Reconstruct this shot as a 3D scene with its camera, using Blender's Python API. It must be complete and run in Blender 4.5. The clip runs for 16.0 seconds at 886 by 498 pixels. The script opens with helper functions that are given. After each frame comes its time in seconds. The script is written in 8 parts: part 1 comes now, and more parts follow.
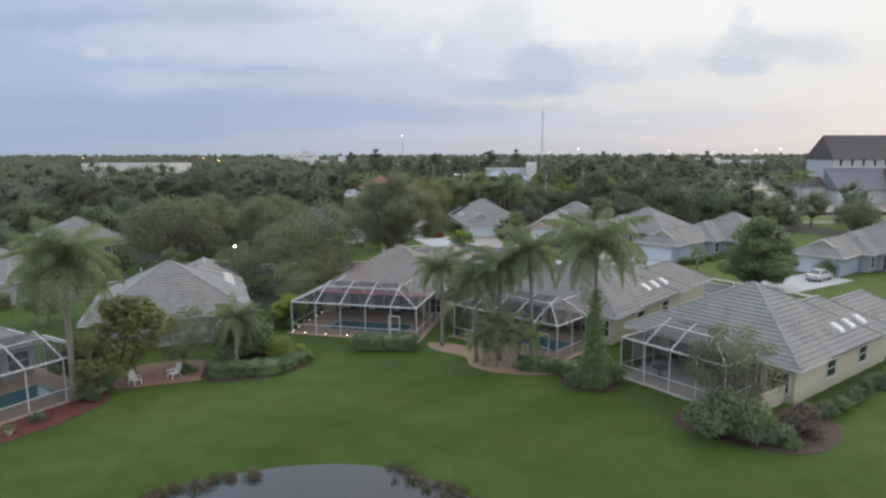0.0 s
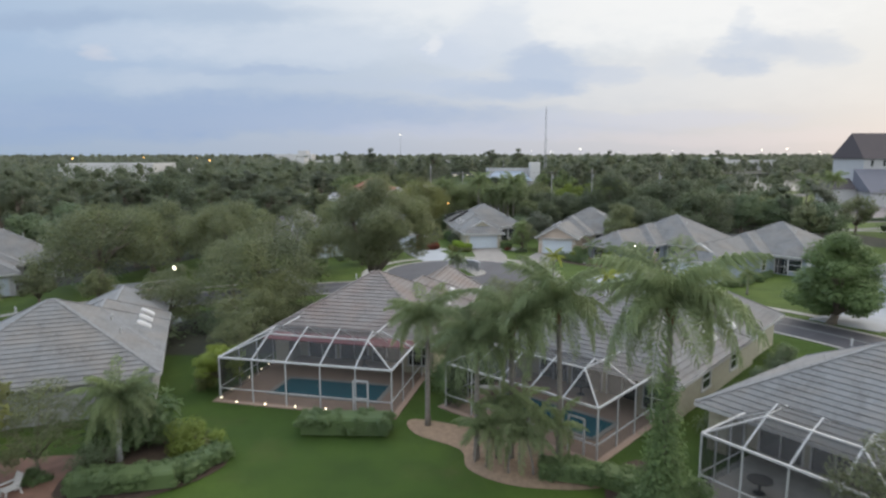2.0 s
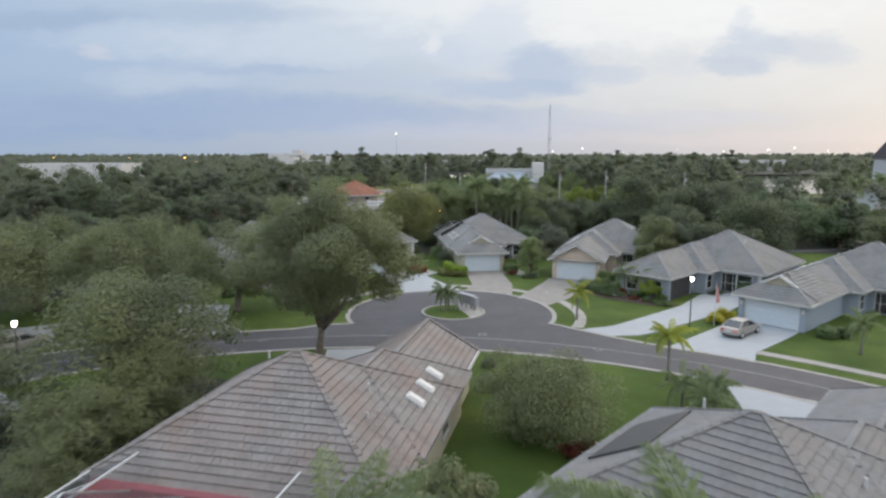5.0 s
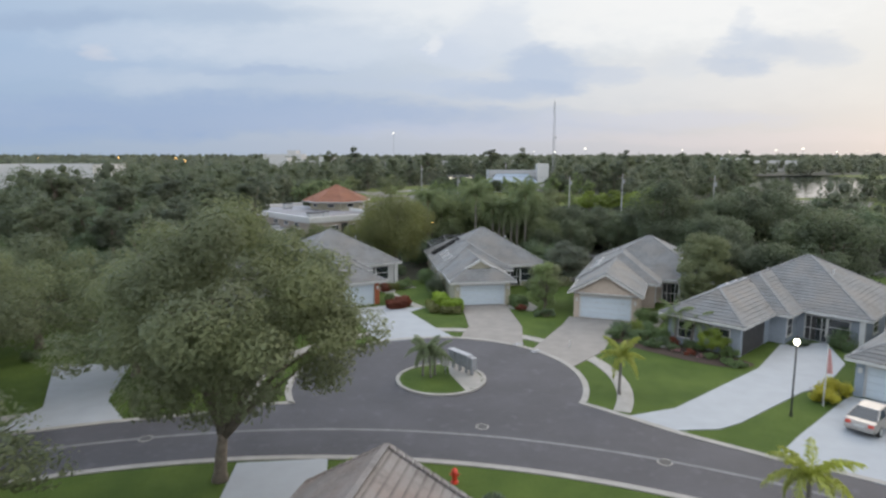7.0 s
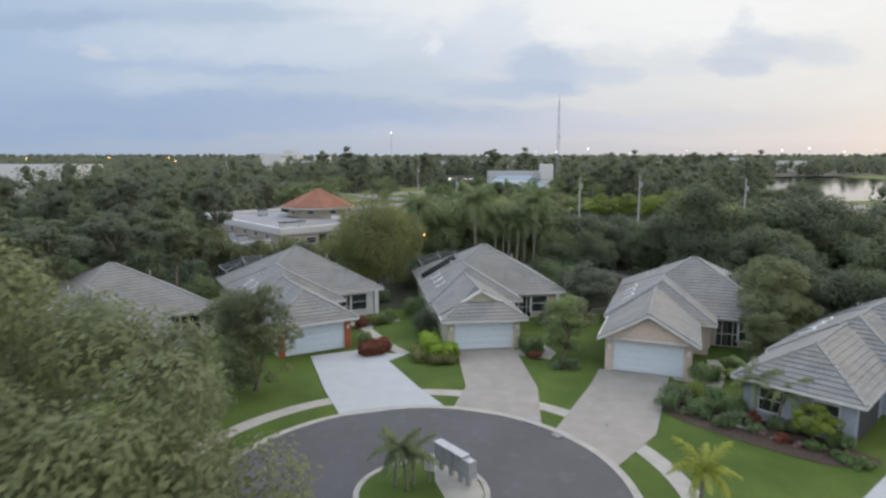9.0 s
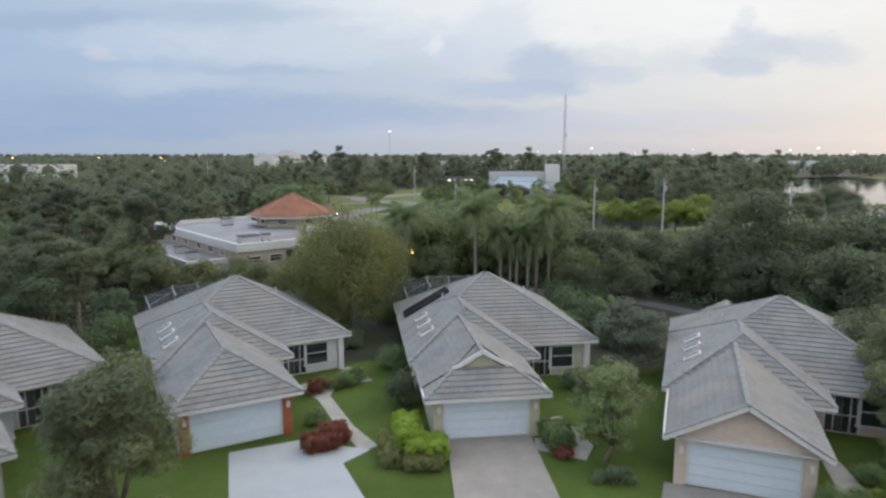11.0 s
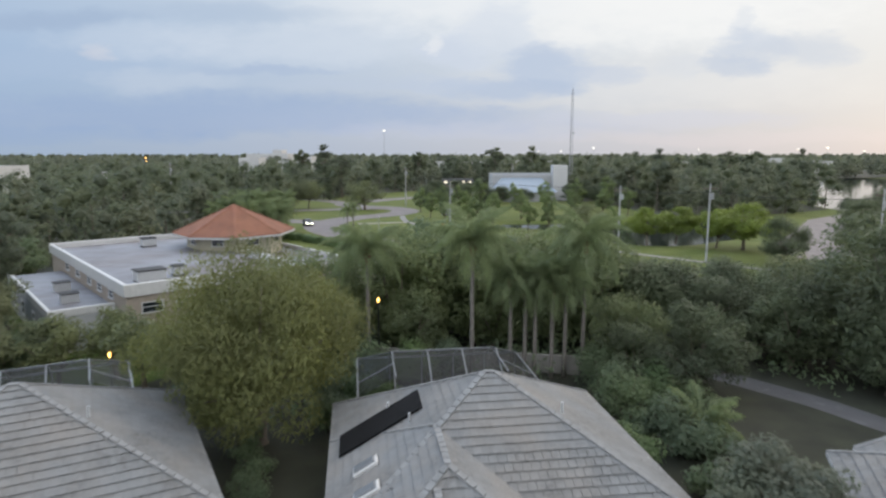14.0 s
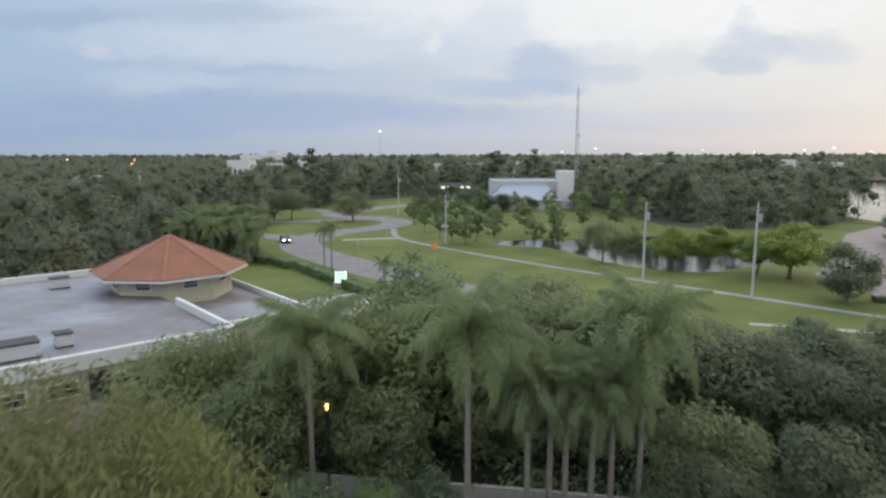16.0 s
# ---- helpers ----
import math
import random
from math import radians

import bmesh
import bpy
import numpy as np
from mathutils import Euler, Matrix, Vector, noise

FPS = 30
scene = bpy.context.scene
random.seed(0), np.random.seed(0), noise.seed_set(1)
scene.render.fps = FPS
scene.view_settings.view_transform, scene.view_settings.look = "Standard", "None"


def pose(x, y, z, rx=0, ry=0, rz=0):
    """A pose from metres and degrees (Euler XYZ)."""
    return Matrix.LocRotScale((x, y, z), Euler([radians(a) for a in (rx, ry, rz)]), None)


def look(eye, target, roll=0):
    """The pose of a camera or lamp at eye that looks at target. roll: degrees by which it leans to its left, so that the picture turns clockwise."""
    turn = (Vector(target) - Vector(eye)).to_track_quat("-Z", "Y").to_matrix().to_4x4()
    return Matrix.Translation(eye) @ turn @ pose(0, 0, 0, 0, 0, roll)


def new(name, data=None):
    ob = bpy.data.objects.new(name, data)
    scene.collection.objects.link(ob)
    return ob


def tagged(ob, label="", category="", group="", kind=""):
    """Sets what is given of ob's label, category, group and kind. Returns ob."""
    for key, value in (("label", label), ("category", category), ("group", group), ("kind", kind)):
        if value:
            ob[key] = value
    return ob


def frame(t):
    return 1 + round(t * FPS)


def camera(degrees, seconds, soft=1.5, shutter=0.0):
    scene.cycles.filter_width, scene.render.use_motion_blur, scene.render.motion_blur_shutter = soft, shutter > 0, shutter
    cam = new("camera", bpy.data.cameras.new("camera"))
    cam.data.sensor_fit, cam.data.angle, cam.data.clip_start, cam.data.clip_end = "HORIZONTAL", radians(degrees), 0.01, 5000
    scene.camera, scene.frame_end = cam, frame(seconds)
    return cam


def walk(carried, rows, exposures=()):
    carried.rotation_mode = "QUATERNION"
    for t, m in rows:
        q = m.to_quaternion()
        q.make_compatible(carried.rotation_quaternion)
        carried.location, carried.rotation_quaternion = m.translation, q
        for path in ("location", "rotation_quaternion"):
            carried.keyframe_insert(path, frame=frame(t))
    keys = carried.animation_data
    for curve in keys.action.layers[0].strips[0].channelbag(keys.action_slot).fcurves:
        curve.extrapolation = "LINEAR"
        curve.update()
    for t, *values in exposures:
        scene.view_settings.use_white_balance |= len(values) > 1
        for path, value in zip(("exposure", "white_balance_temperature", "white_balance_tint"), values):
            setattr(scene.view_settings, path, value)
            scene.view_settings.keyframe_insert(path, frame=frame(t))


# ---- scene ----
cam = camera(70.0, 16.0, 2.5, 0.5)
# flight over the pond, the two rows of houses and the road behind them
METRES, STRETCH, EYE, TILT, LEAN = 82.0, 1.687, 17.0, -8.63, 0.1
ROWS = [
    (0.0, 0.0, 0.0, 0.0, 0.0, 0.0, -0.0),
    (0.5, 0.0024, 0.0247, 0.0054, 0.01, 0.01, -0.0),
    (1.0, 0.0059, 0.0667, 0.0149, 0.03, 0.01, -0.01),
    (1.5, 0.0083, 0.0963, 0.0221, 0.02, 0.0, -0.02),
    (2.0, 0.0107, 0.1233, 0.029, 0.01, -0.0, -0.02),
    (2.5, 0.0135, 0.1529, 0.0362, 0.0, 0.03, 0.03),
    (3.0, 0.0165, 0.1822, 0.0433, -0.0, 0.03, -0.0),
    (5.5, 0.0347, 0.3303, 0.0793, -0.05, -0.03, -0.04),
    (6.0, 0.0398, 0.3753, 0.0906, -0.03, -0.01, -0.08),
    (6.5, 0.0427, 0.4039, 0.0976, -0.01, 0.03, -0.07),
    (7.0, 0.0455, 0.4324, 0.105, 0.01, 0.02, -0.06),
    (7.5, 0.0482, 0.4611, 0.112, 0.01, 0.03, -0.06),
    (8.0, 0.051, 0.4898, 0.1191, 0.03, 0.06, -0.06),
    (8.5, 0.054, 0.5185, 0.1265, 0.04, 0.05, -0.05),
    (9.0, 0.0563, 0.5467, 0.1338, 0.04, 0.02, -0.08),
    (11.5, 0.0715, 0.6999, 0.171, 0.16, -0.0, -0.1),
    (12.0, 0.0743, 0.7282, 0.178, 0.15, -0.03, -0.1),
    (12.5, 0.0769, 0.7565, 0.1851, 0.13, -0.03, -0.1),
    (13.0, 0.0797, 0.7847, 0.1919, 0.13, 0.02, -0.08),
    (13.5, 0.0825, 0.8134, 0.1987, 0.1, 0.04, -0.05),
    (14.0, 0.0844, 0.8423, 0.2065, 0.07, 0.0, -0.06),
    (14.5, 0.0867, 0.8733, 0.2169, 0.06, 0.01, -0.03),
    (15.0, 0.0895, 0.9042, 0.2284, 0.03, 0.04, -0.04),
    (15.5, 0.0924, 0.932, 0.2422, 0.03, -0.02, -0.01),
    (16.0, 0.0953, 0.9597, 0.257, 0.01, -0.06, -0.0),
]
walk(cam, [(t, pose(0, 0, EYE, TILT, LEAN, 0) @ pose(METRES * x, METRES * STRETCH * y, METRES * z, 90 + pitch, roll, yaw))
           for t, x, y, z, yaw, pitch, roll in ROWS], exposures=[(0.0, 0.0), (16.0, 0.0)])

# ---- sky and sun: after sunset glow, thin cloud, brightest ahead to the right ----
world = bpy.data.worlds.new("evening_sky")
scene.world = world
world.use_nodes = True
wn, wl = world.node_tree.nodes, world.node_tree.links
wn.clear()


def wnode(kind, **inputs):
    n = wn.new(kind)
    for k, v in inputs.items():
        n.inputs[k].default_value = v
    return n


def wmath(op, a, b=0.0, clamp=False):
    n = wn.new("ShaderNodeMath")
    n.operation, n.use_clamp = op, clamp
    for i, v in enumerate((a, b)):
        if isinstance(v, (int, float)):
            n.inputs[i].default_value = v
        else:
            wl.new(v, n.inputs[i])
    return n.outputs[0]


def wramp(value, stops):
    n = wn.new("ShaderNodeValToRGB")
    el = n.color_ramp.elements
    while len(el) < len(stops):
        el.new(0.5)
    for e, (p, c) in zip(el, stops):
        e.position, e.color = p, (*c, 1)
    wl.new(value, n.inputs[0])
    return n.outputs[0]


def wmix(fac, a, b, kind="MIX"):
    n = wn.new("ShaderNodeMix")
    n.data_type, n.blend_type = "RGBA", kind
    for i, v in ((0, fac), (6, a), (7, b)):
        if isinstance(v, (int, float)):
            n.inputs[i].default_value = v
        elif isinstance(v, tuple):
            n.inputs[i].default_value = (*v, 1)
        else:
            wl.new(v, n.inputs[i])
    return n.outputs[2]


coord = wn.new("ShaderNodeTexCoord")
sep = wn.new("ShaderNodeSeparateXYZ")
wl.new(coord.outputs["Generated"], sep.inputs[0])
dx, dy, dz = sep.outputs
# bearing: -1 at the far left of the heading, +1 at the right
bearing = wmath("DIVIDE", dx, wmath("ADD", wmath("ABSOLUTE", dy), 0.25))
side = wmath("MULTIPLY_ADD", bearing, 0.72, True)
side_n = side.node
side_n.inputs[2].default_value = 0.5
height = wmath("MAXIMUM", dz, 0.0)
TOP_L, TOP_R = (1.34, 1.72, 2.26), (2.10, 1.92, 1.70)
left_col = wramp(height, [(0.0, (0.335, 0.435, 0.585)), (0.04, (0.325, 0.435, 0.61)), (0.12, (0.35, 0.475, 0.665)), (0.23, (0.42, 0.535, 0.69)), (0.34, TOP_L), (1.0, TOP_L)])
right_col = wramp(height, [(0.0, (0.62, 0.60, 0.62)), (0.04, (0.67, 0.65, 0.655)), (0.12, (0.75, 0.745, 0.735)), (0.2, (0.84, 0.84, 0.83)), (0.34, TOP_R), (1.0, TOP_R)])
side_s = wn.new("ShaderNodeMapRange")
side_s.interpolation_type = "SMOOTHSTEP"
wl.new(side, side_s.inputs[0])
clear = wmix(side_s.outputs[0], left_col, right_col)
# the sky behind the heading is one even bright overcast down to the horizon
rear_s = wn.new("ShaderNodeMapRange")
rear_s.interpolation_type = "SMOOTHSTEP"
rear_s.inputs[1].default_value, rear_s.inputs[2].default_value = 0.25, -0.45
wl.new(dy, rear_s.inputs[0])
clear = wmix(rear_s.outputs[0], clear, (1.62, 1.70, 1.80))
# cloud layer seen in perspective
flat = wn.new("ShaderNodeCombineXYZ")
lift = wmath("ADD", height, 0.16)
wl.new(wmath("DIVIDE", dx, lift), flat.inputs[0])
wl.new(wmath("MULTIPLY", wmath("DIVIDE", 1.0, lift), 0.9), flat.inputs[1])
wl.new(wmath("MULTIPLY", dy, 0.3), flat.inputs[2])


def cloud(scale, detail, off, lo, hi, rough=0.55):
    m = wn.new("ShaderNodeMapping")
    m.inputs["Location"].default_value = off
    wl.new(flat.outputs[0], m.inputs[0])
    n = wnode("ShaderNodeTexNoise", Scale=scale, Detail=detail, Roughness=rough)
    wl.new(m.outputs[0], n.inputs["Vector"])
    r = wn.new("ShaderNodeMapRange")
    r.interpolation_type = "SMOOTHSTEP"
    r.inputs[1].default_value, r.inputs[2].default_value = lo, hi
    wl.new(n.outputs[0], r.inputs[0])
    return r.outputs[0]


fade = wmath("MULTIPLY", height, 7.0, True)
grey_cloud = cloud(0.8, 6, (3.1, 0.4, 0), 0.45, 0.68)
white_cloud = cloud(1.1, 7, (7.7, 2.2, 0), 0.5, 0.7)
col = wmix(wmath("MULTIPLY", wmath("MULTIPLY", white_cloud, 0.16), fade), clear, (0.80, 0.81, 0.83))
col = wmix(wmath("MULTIPLY", wmath("MULTIPLY", grey_cloud, 0.12), fade), col, (0.46, 0.55, 0.72))
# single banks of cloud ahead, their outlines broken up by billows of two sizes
ahead = wmath("MAXIMUM", dy, 0.05)
az, el = wmath("DIVIDE", dx, ahead), wmath("DIVIDE", dz, ahead)
bill = wn.new("ShaderNodeCombineXYZ")
wl.new(wmath("MULTIPLY", az, 7.0), bill.inputs[0])
wl.new(wmath("MULTIPLY", el, 17.0), bill.inputs[1])
wav = wnode("ShaderNodeTexNoise", Scale=1.0, Detail=7.0, Roughness=0.62)
wl.new(bill.outputs[0], wav.inputs["Vector"])
shift = wn.new("ShaderNodeSeparateColor")
wl.new(wav.outputs["Color"], shift.inputs[0])
az = wmath("ADD", az, wmath("MULTIPLY", wmath("SUBTRACT", shift.outputs[0], 0.5), 0.12))
el = wmath("ADD", el, wmath("MULTIPLY", wmath("SUBTRACT", shift.outputs[1], 0.5), 0.05))
tuft = wnode("ShaderNodeTexNoise", Scale=2.6, Detail=6.0, Roughness=0.6)
wl.new(bill.outputs[0], tuft.inputs["Vector"])
ragged = wmath("MULTIPLY", wmath("SUBTRACT", tuft.outputs[0], 0.5), -2.4)


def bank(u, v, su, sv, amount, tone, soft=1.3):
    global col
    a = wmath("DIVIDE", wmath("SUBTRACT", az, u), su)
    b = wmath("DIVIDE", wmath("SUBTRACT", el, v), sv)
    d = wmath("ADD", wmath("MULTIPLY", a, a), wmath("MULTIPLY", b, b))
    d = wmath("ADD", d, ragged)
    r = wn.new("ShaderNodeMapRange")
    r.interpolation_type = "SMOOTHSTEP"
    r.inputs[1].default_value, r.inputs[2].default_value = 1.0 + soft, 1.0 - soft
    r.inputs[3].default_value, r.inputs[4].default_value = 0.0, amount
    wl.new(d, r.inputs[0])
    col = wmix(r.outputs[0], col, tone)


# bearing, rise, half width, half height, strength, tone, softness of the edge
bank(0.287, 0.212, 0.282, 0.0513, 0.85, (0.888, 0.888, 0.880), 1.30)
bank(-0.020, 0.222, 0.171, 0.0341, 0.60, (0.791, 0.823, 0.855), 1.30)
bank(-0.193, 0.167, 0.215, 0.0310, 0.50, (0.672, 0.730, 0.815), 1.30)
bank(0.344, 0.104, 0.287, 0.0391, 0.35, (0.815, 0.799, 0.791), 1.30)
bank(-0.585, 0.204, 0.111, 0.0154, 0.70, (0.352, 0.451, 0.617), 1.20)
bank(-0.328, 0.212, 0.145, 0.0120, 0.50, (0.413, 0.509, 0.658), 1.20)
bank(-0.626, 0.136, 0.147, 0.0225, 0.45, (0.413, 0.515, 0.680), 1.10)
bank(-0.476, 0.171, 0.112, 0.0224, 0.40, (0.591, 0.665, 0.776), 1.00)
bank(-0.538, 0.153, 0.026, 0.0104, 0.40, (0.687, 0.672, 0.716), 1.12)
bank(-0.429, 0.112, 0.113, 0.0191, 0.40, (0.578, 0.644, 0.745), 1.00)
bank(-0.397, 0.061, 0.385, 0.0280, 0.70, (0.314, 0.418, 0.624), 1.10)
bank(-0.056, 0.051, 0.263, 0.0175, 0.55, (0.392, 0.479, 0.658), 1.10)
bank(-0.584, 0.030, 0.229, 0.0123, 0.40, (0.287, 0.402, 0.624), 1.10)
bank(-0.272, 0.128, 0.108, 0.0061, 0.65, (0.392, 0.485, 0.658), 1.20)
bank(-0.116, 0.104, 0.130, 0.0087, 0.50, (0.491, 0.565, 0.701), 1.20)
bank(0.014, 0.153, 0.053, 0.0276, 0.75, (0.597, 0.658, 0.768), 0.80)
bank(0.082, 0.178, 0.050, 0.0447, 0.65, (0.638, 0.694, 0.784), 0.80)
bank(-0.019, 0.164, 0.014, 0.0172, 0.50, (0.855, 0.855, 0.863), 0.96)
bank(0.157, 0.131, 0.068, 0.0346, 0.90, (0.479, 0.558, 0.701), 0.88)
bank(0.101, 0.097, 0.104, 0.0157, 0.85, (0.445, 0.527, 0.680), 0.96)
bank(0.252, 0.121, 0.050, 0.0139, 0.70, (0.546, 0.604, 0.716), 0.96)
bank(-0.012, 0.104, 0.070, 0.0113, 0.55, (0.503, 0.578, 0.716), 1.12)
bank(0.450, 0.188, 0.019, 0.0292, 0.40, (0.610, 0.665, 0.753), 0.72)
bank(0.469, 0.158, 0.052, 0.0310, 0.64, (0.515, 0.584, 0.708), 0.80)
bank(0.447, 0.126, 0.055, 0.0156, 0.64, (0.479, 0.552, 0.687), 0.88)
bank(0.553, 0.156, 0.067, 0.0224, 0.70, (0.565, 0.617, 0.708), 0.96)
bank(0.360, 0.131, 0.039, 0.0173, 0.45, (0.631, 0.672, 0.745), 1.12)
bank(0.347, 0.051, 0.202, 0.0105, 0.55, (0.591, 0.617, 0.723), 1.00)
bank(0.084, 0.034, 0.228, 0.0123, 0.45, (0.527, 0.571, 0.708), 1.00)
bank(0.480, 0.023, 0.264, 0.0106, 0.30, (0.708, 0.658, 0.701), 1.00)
# a physical sky low in strength under the cloud colours
nish = wn.new("ShaderNodeTexSky")
nish.sky_type, nish.sun_disc = "NISHITA", False
nish.sun_elevation, nish.sun_rotation = radians(14), radians(50)
bg = wnode("ShaderNodeBackground", Strength=1.0)
wl.new(col, bg.inputs[0])
bg2 = wnode("ShaderNodeBackground", Strength=0.006)
wl.new(nish.outputs[0], bg2.inputs[0])
both = wn.new("ShaderNodeAddShader")
wl.new(bg.outputs[0], both.inputs[0])
wl.new(bg2.outputs[0], both.inputs[1])
wout = wn.new("ShaderNodeOutputWorld")
wl.new(both.outputs[0], wout.inputs[0])

sun = new("sun", bpy.data.lights.new("sun", "SUN"))
sun.data.energy, sun.data.angle, sun.data.color = 0.8, radians(25), (1.0, 0.9, 0.8)
sun.matrix_world = look((60, 70, 60), (0, 0, 0))

# ---- materials ----
class Nodes:
    """A small wrapper to write node materials shortly."""

    def __init__(self, name):
        self.mat = bpy.data.materials.new(name)
        self.mat.use_nodes = True
        self.n, self.l = self.mat.node_tree.nodes, self.mat.node_tree.links
        self.bsdf = self.n["Principled BSDF"]
        self.out = self.n["Material Output"]
        tc = self.n.new("ShaderNodeTexCoord")
        geo = self.n.new("ShaderNodeNewGeometry")
        info = self.n.new("ShaderNodeObjectInfo")
        self.obj, self.pos = tc.outputs["Object"], geo.outputs["Position"]
        self.island, self.rand, self.normal = geo.outputs["Random Per Island"], info.outputs["Random"], geo.outputs["Normal"]

    def put(self, socket, v):
        if isinstance(v, bpy.types.NodeSocket):
            self.l.new(v, socket)
        elif isinstance(v, tuple) and len(v) == 3 and socket.type == "RGBA":
            socket.default_value = (*v, 1)
        else:
            socket.default_value = v

    def noise(self, scale, detail=4, vec=None, rough=0.55, stretch=None):
        n = self.n.new("ShaderNodeTexNoise")
        v = vec or self.pos
        if stretch:
            m = self.n.new("ShaderNodeMapping")
            m.inputs["Scale"].default_value = stretch
            self.l.new(v, m.inputs[0])
            v = m.outputs[0]
        self.l.new(v, n.inputs["Vector"])
        n.inputs["Scale"].default_value, n.inputs["Detail"].default_value, n.inputs["Roughness"].default_value = scale, detail, rough
        return n.outputs[0]

    def ramp(self, v, lo, hi, a=0.0, b=1.0):
        n = self.n.new("ShaderNodeMapRange")
        self.put(n.inputs[0], v)
        n.inputs[1].default_value, n.inputs[2].default_value, n.inputs[3].default_value, n.inputs[4].default_value = lo, hi, a, b
        return n.outputs[0]

    def mix(self, f, a, b, kind="MIX"):
        n = self.n.new("ShaderNodeMix")
        n.data_type, n.blend_type = "RGBA", kind
        for i, v in ((0, f), (6, a), (7, b)):
            self.put(n.inputs[i], v)
        return n.outputs[2]

    def math(self, op, a, b=0.0):
        n = self.n.new("ShaderNodeMath")
        n.operation = op
        self.put(n.inputs[0], a)
        self.put(n.inputs[1], b)
        return n.outputs[0]

    def bump(self, v, strength, dist=0.02):
        n = self.n.new("ShaderNodeBump")
        n.inputs["Strength"].default_value, n.inputs["Distance"].default_value = strength, dist
        self.l.new(v, n.inputs["Height"])
        self.l.new(n.outputs[0], self.bsdf.inputs["Normal"])

    def done(self, col, rough=0.8, metal=0.0, spec=0.5):
        self.put(self.bsdf.inputs["Base Color"], col)
        self.put(self.bsdf.inputs["Roughness"], rough)
        self.bsdf.inputs["Metallic"].default_value = metal
        self.bsdf.inputs["Specular IOR Level"].default_value = spec
        return self.mat


def plain(name, col, rough=0.7, var=0.15, scale=3.0, metal=0.0, fine=40.0, relief=0.1):
    """A painted or plain surface with stains at two scales."""
    m = Nodes(name)
    big = m.ramp(m.noise(scale, 5), 0.3, 0.7)
    small = m.ramp(m.noise(fine, 3), 0.3, 0.7)
    dark = tuple(c * (1 - var) for c in col)
    light = tuple(min(1, c * (1 + var * 0.5)) for c in col)
    c = m.mix(big, dark, light)
    c = m.mix(m.math("MULTIPLY", small, 0.25), c, dark)
    m.bump(m.noise(fine, 3), relief, 0.01)
    return m.done(c, rough, metal)


def tile_mat(name, base, stain, warm, amount, lap=0.35):
    """Weathered concrete roof tile: each tile its own tone, dark mildew in broad streaks."""
    m = Nodes(name)
    tone = m.math("FRACT", m.math("ADD", m.island, m.rand))
    c = m.mix(tone, tuple(x * 0.9 for x in base), tuple(x * 1.08 for x in base))
    c = m.mix(m.ramp(m.noise(0.35, 4), 0.42, 0.7), c, warm)
    streak = m.math("MULTIPLY", m.ramp(m.noise(0.6, 6), 0.44, 0.68), m.ramp(m.noise(5.0, 4), 0.3, 0.65))
    c = m.mix(m.math("MULTIPLY", streak, amount), c, stain)
    c = m.mix(m.ramp(m.noise(14, 3), 0.5, 0.8, 0, 0.35), c, stain)
    # mildew gathers along the laps of the courses
    xyz = m.n.new("ShaderNodeSeparateXYZ")
    m.l.new(m.pos, xyz.inputs[0])
    row = m.math("FRACT", m.math("DIVIDE", m.math("SUBTRACT", xyz.outputs[2], 2.79), 0.2079))
    band = m.math("MULTIPLY", m.ramp(row, 0.62, 0.9), m.ramp(m.noise(1.1, 5), 0.3, 0.6, 0.35, 1.0))
    c = m.mix(m.math("MULTIPLY", band, lap), c, stain)
    m.bump(m.noise(25, 4), 0.3, 0.02)
    return m.done(c, 0.85)


def leaf_mat(name, col, tip, var=0.22, see=0.5, broad=0.13, blotch=0.4):
    m = Nodes(name)
    col, tip = (tuple(x * k for x, k in zip(q, (1.41, 1.37, 1.56))) for q in (col, tip))
    c = m.mix(m.island, tuple(x * (1 - var) for x in col), tip)
    c = m.mix(m.ramp(m.noise(0.8, 3), 0.35, 0.7, 0, blotch), c, tuple(x * 0.72 for x in col))
    c = m.mix(m.ramp(m.noise(broad, 2), 0.42, 0.60, 0, 0.7), c, (col[0] * 0.72, col[1] * 0.70, col[2] * 0.90))
    c = m.mix(m.ramp(m.noise(broad * 0.8, 2, m.pos, 0.5, (1.0, 1.3, 0.4)), 0.54, 0.66, 0, 0.5), c, (col[0] * 1.30, col[1] * 1.22, col[2] * 0.95))
    c = m.mix(m.math("MULTIPLY", m.rand, 0.3), c, tip)
    m.done(c, 0.55, 0.0, 0.3)
    tr = m.n.new("ShaderNodeBsdfTranslucent")
    m.l.new(c, tr.inputs[0])
    mx = m.n.new("ShaderNodeMixShader")
    mx.inputs[0].default_value = see
    m.l.new(m.bsdf.outputs[0], mx.inputs[1])
    m.l.new(tr.outputs[0], mx.inputs[2])
    m.l.new(mx.outputs[0], m.out.inputs[0])
    return m.mat


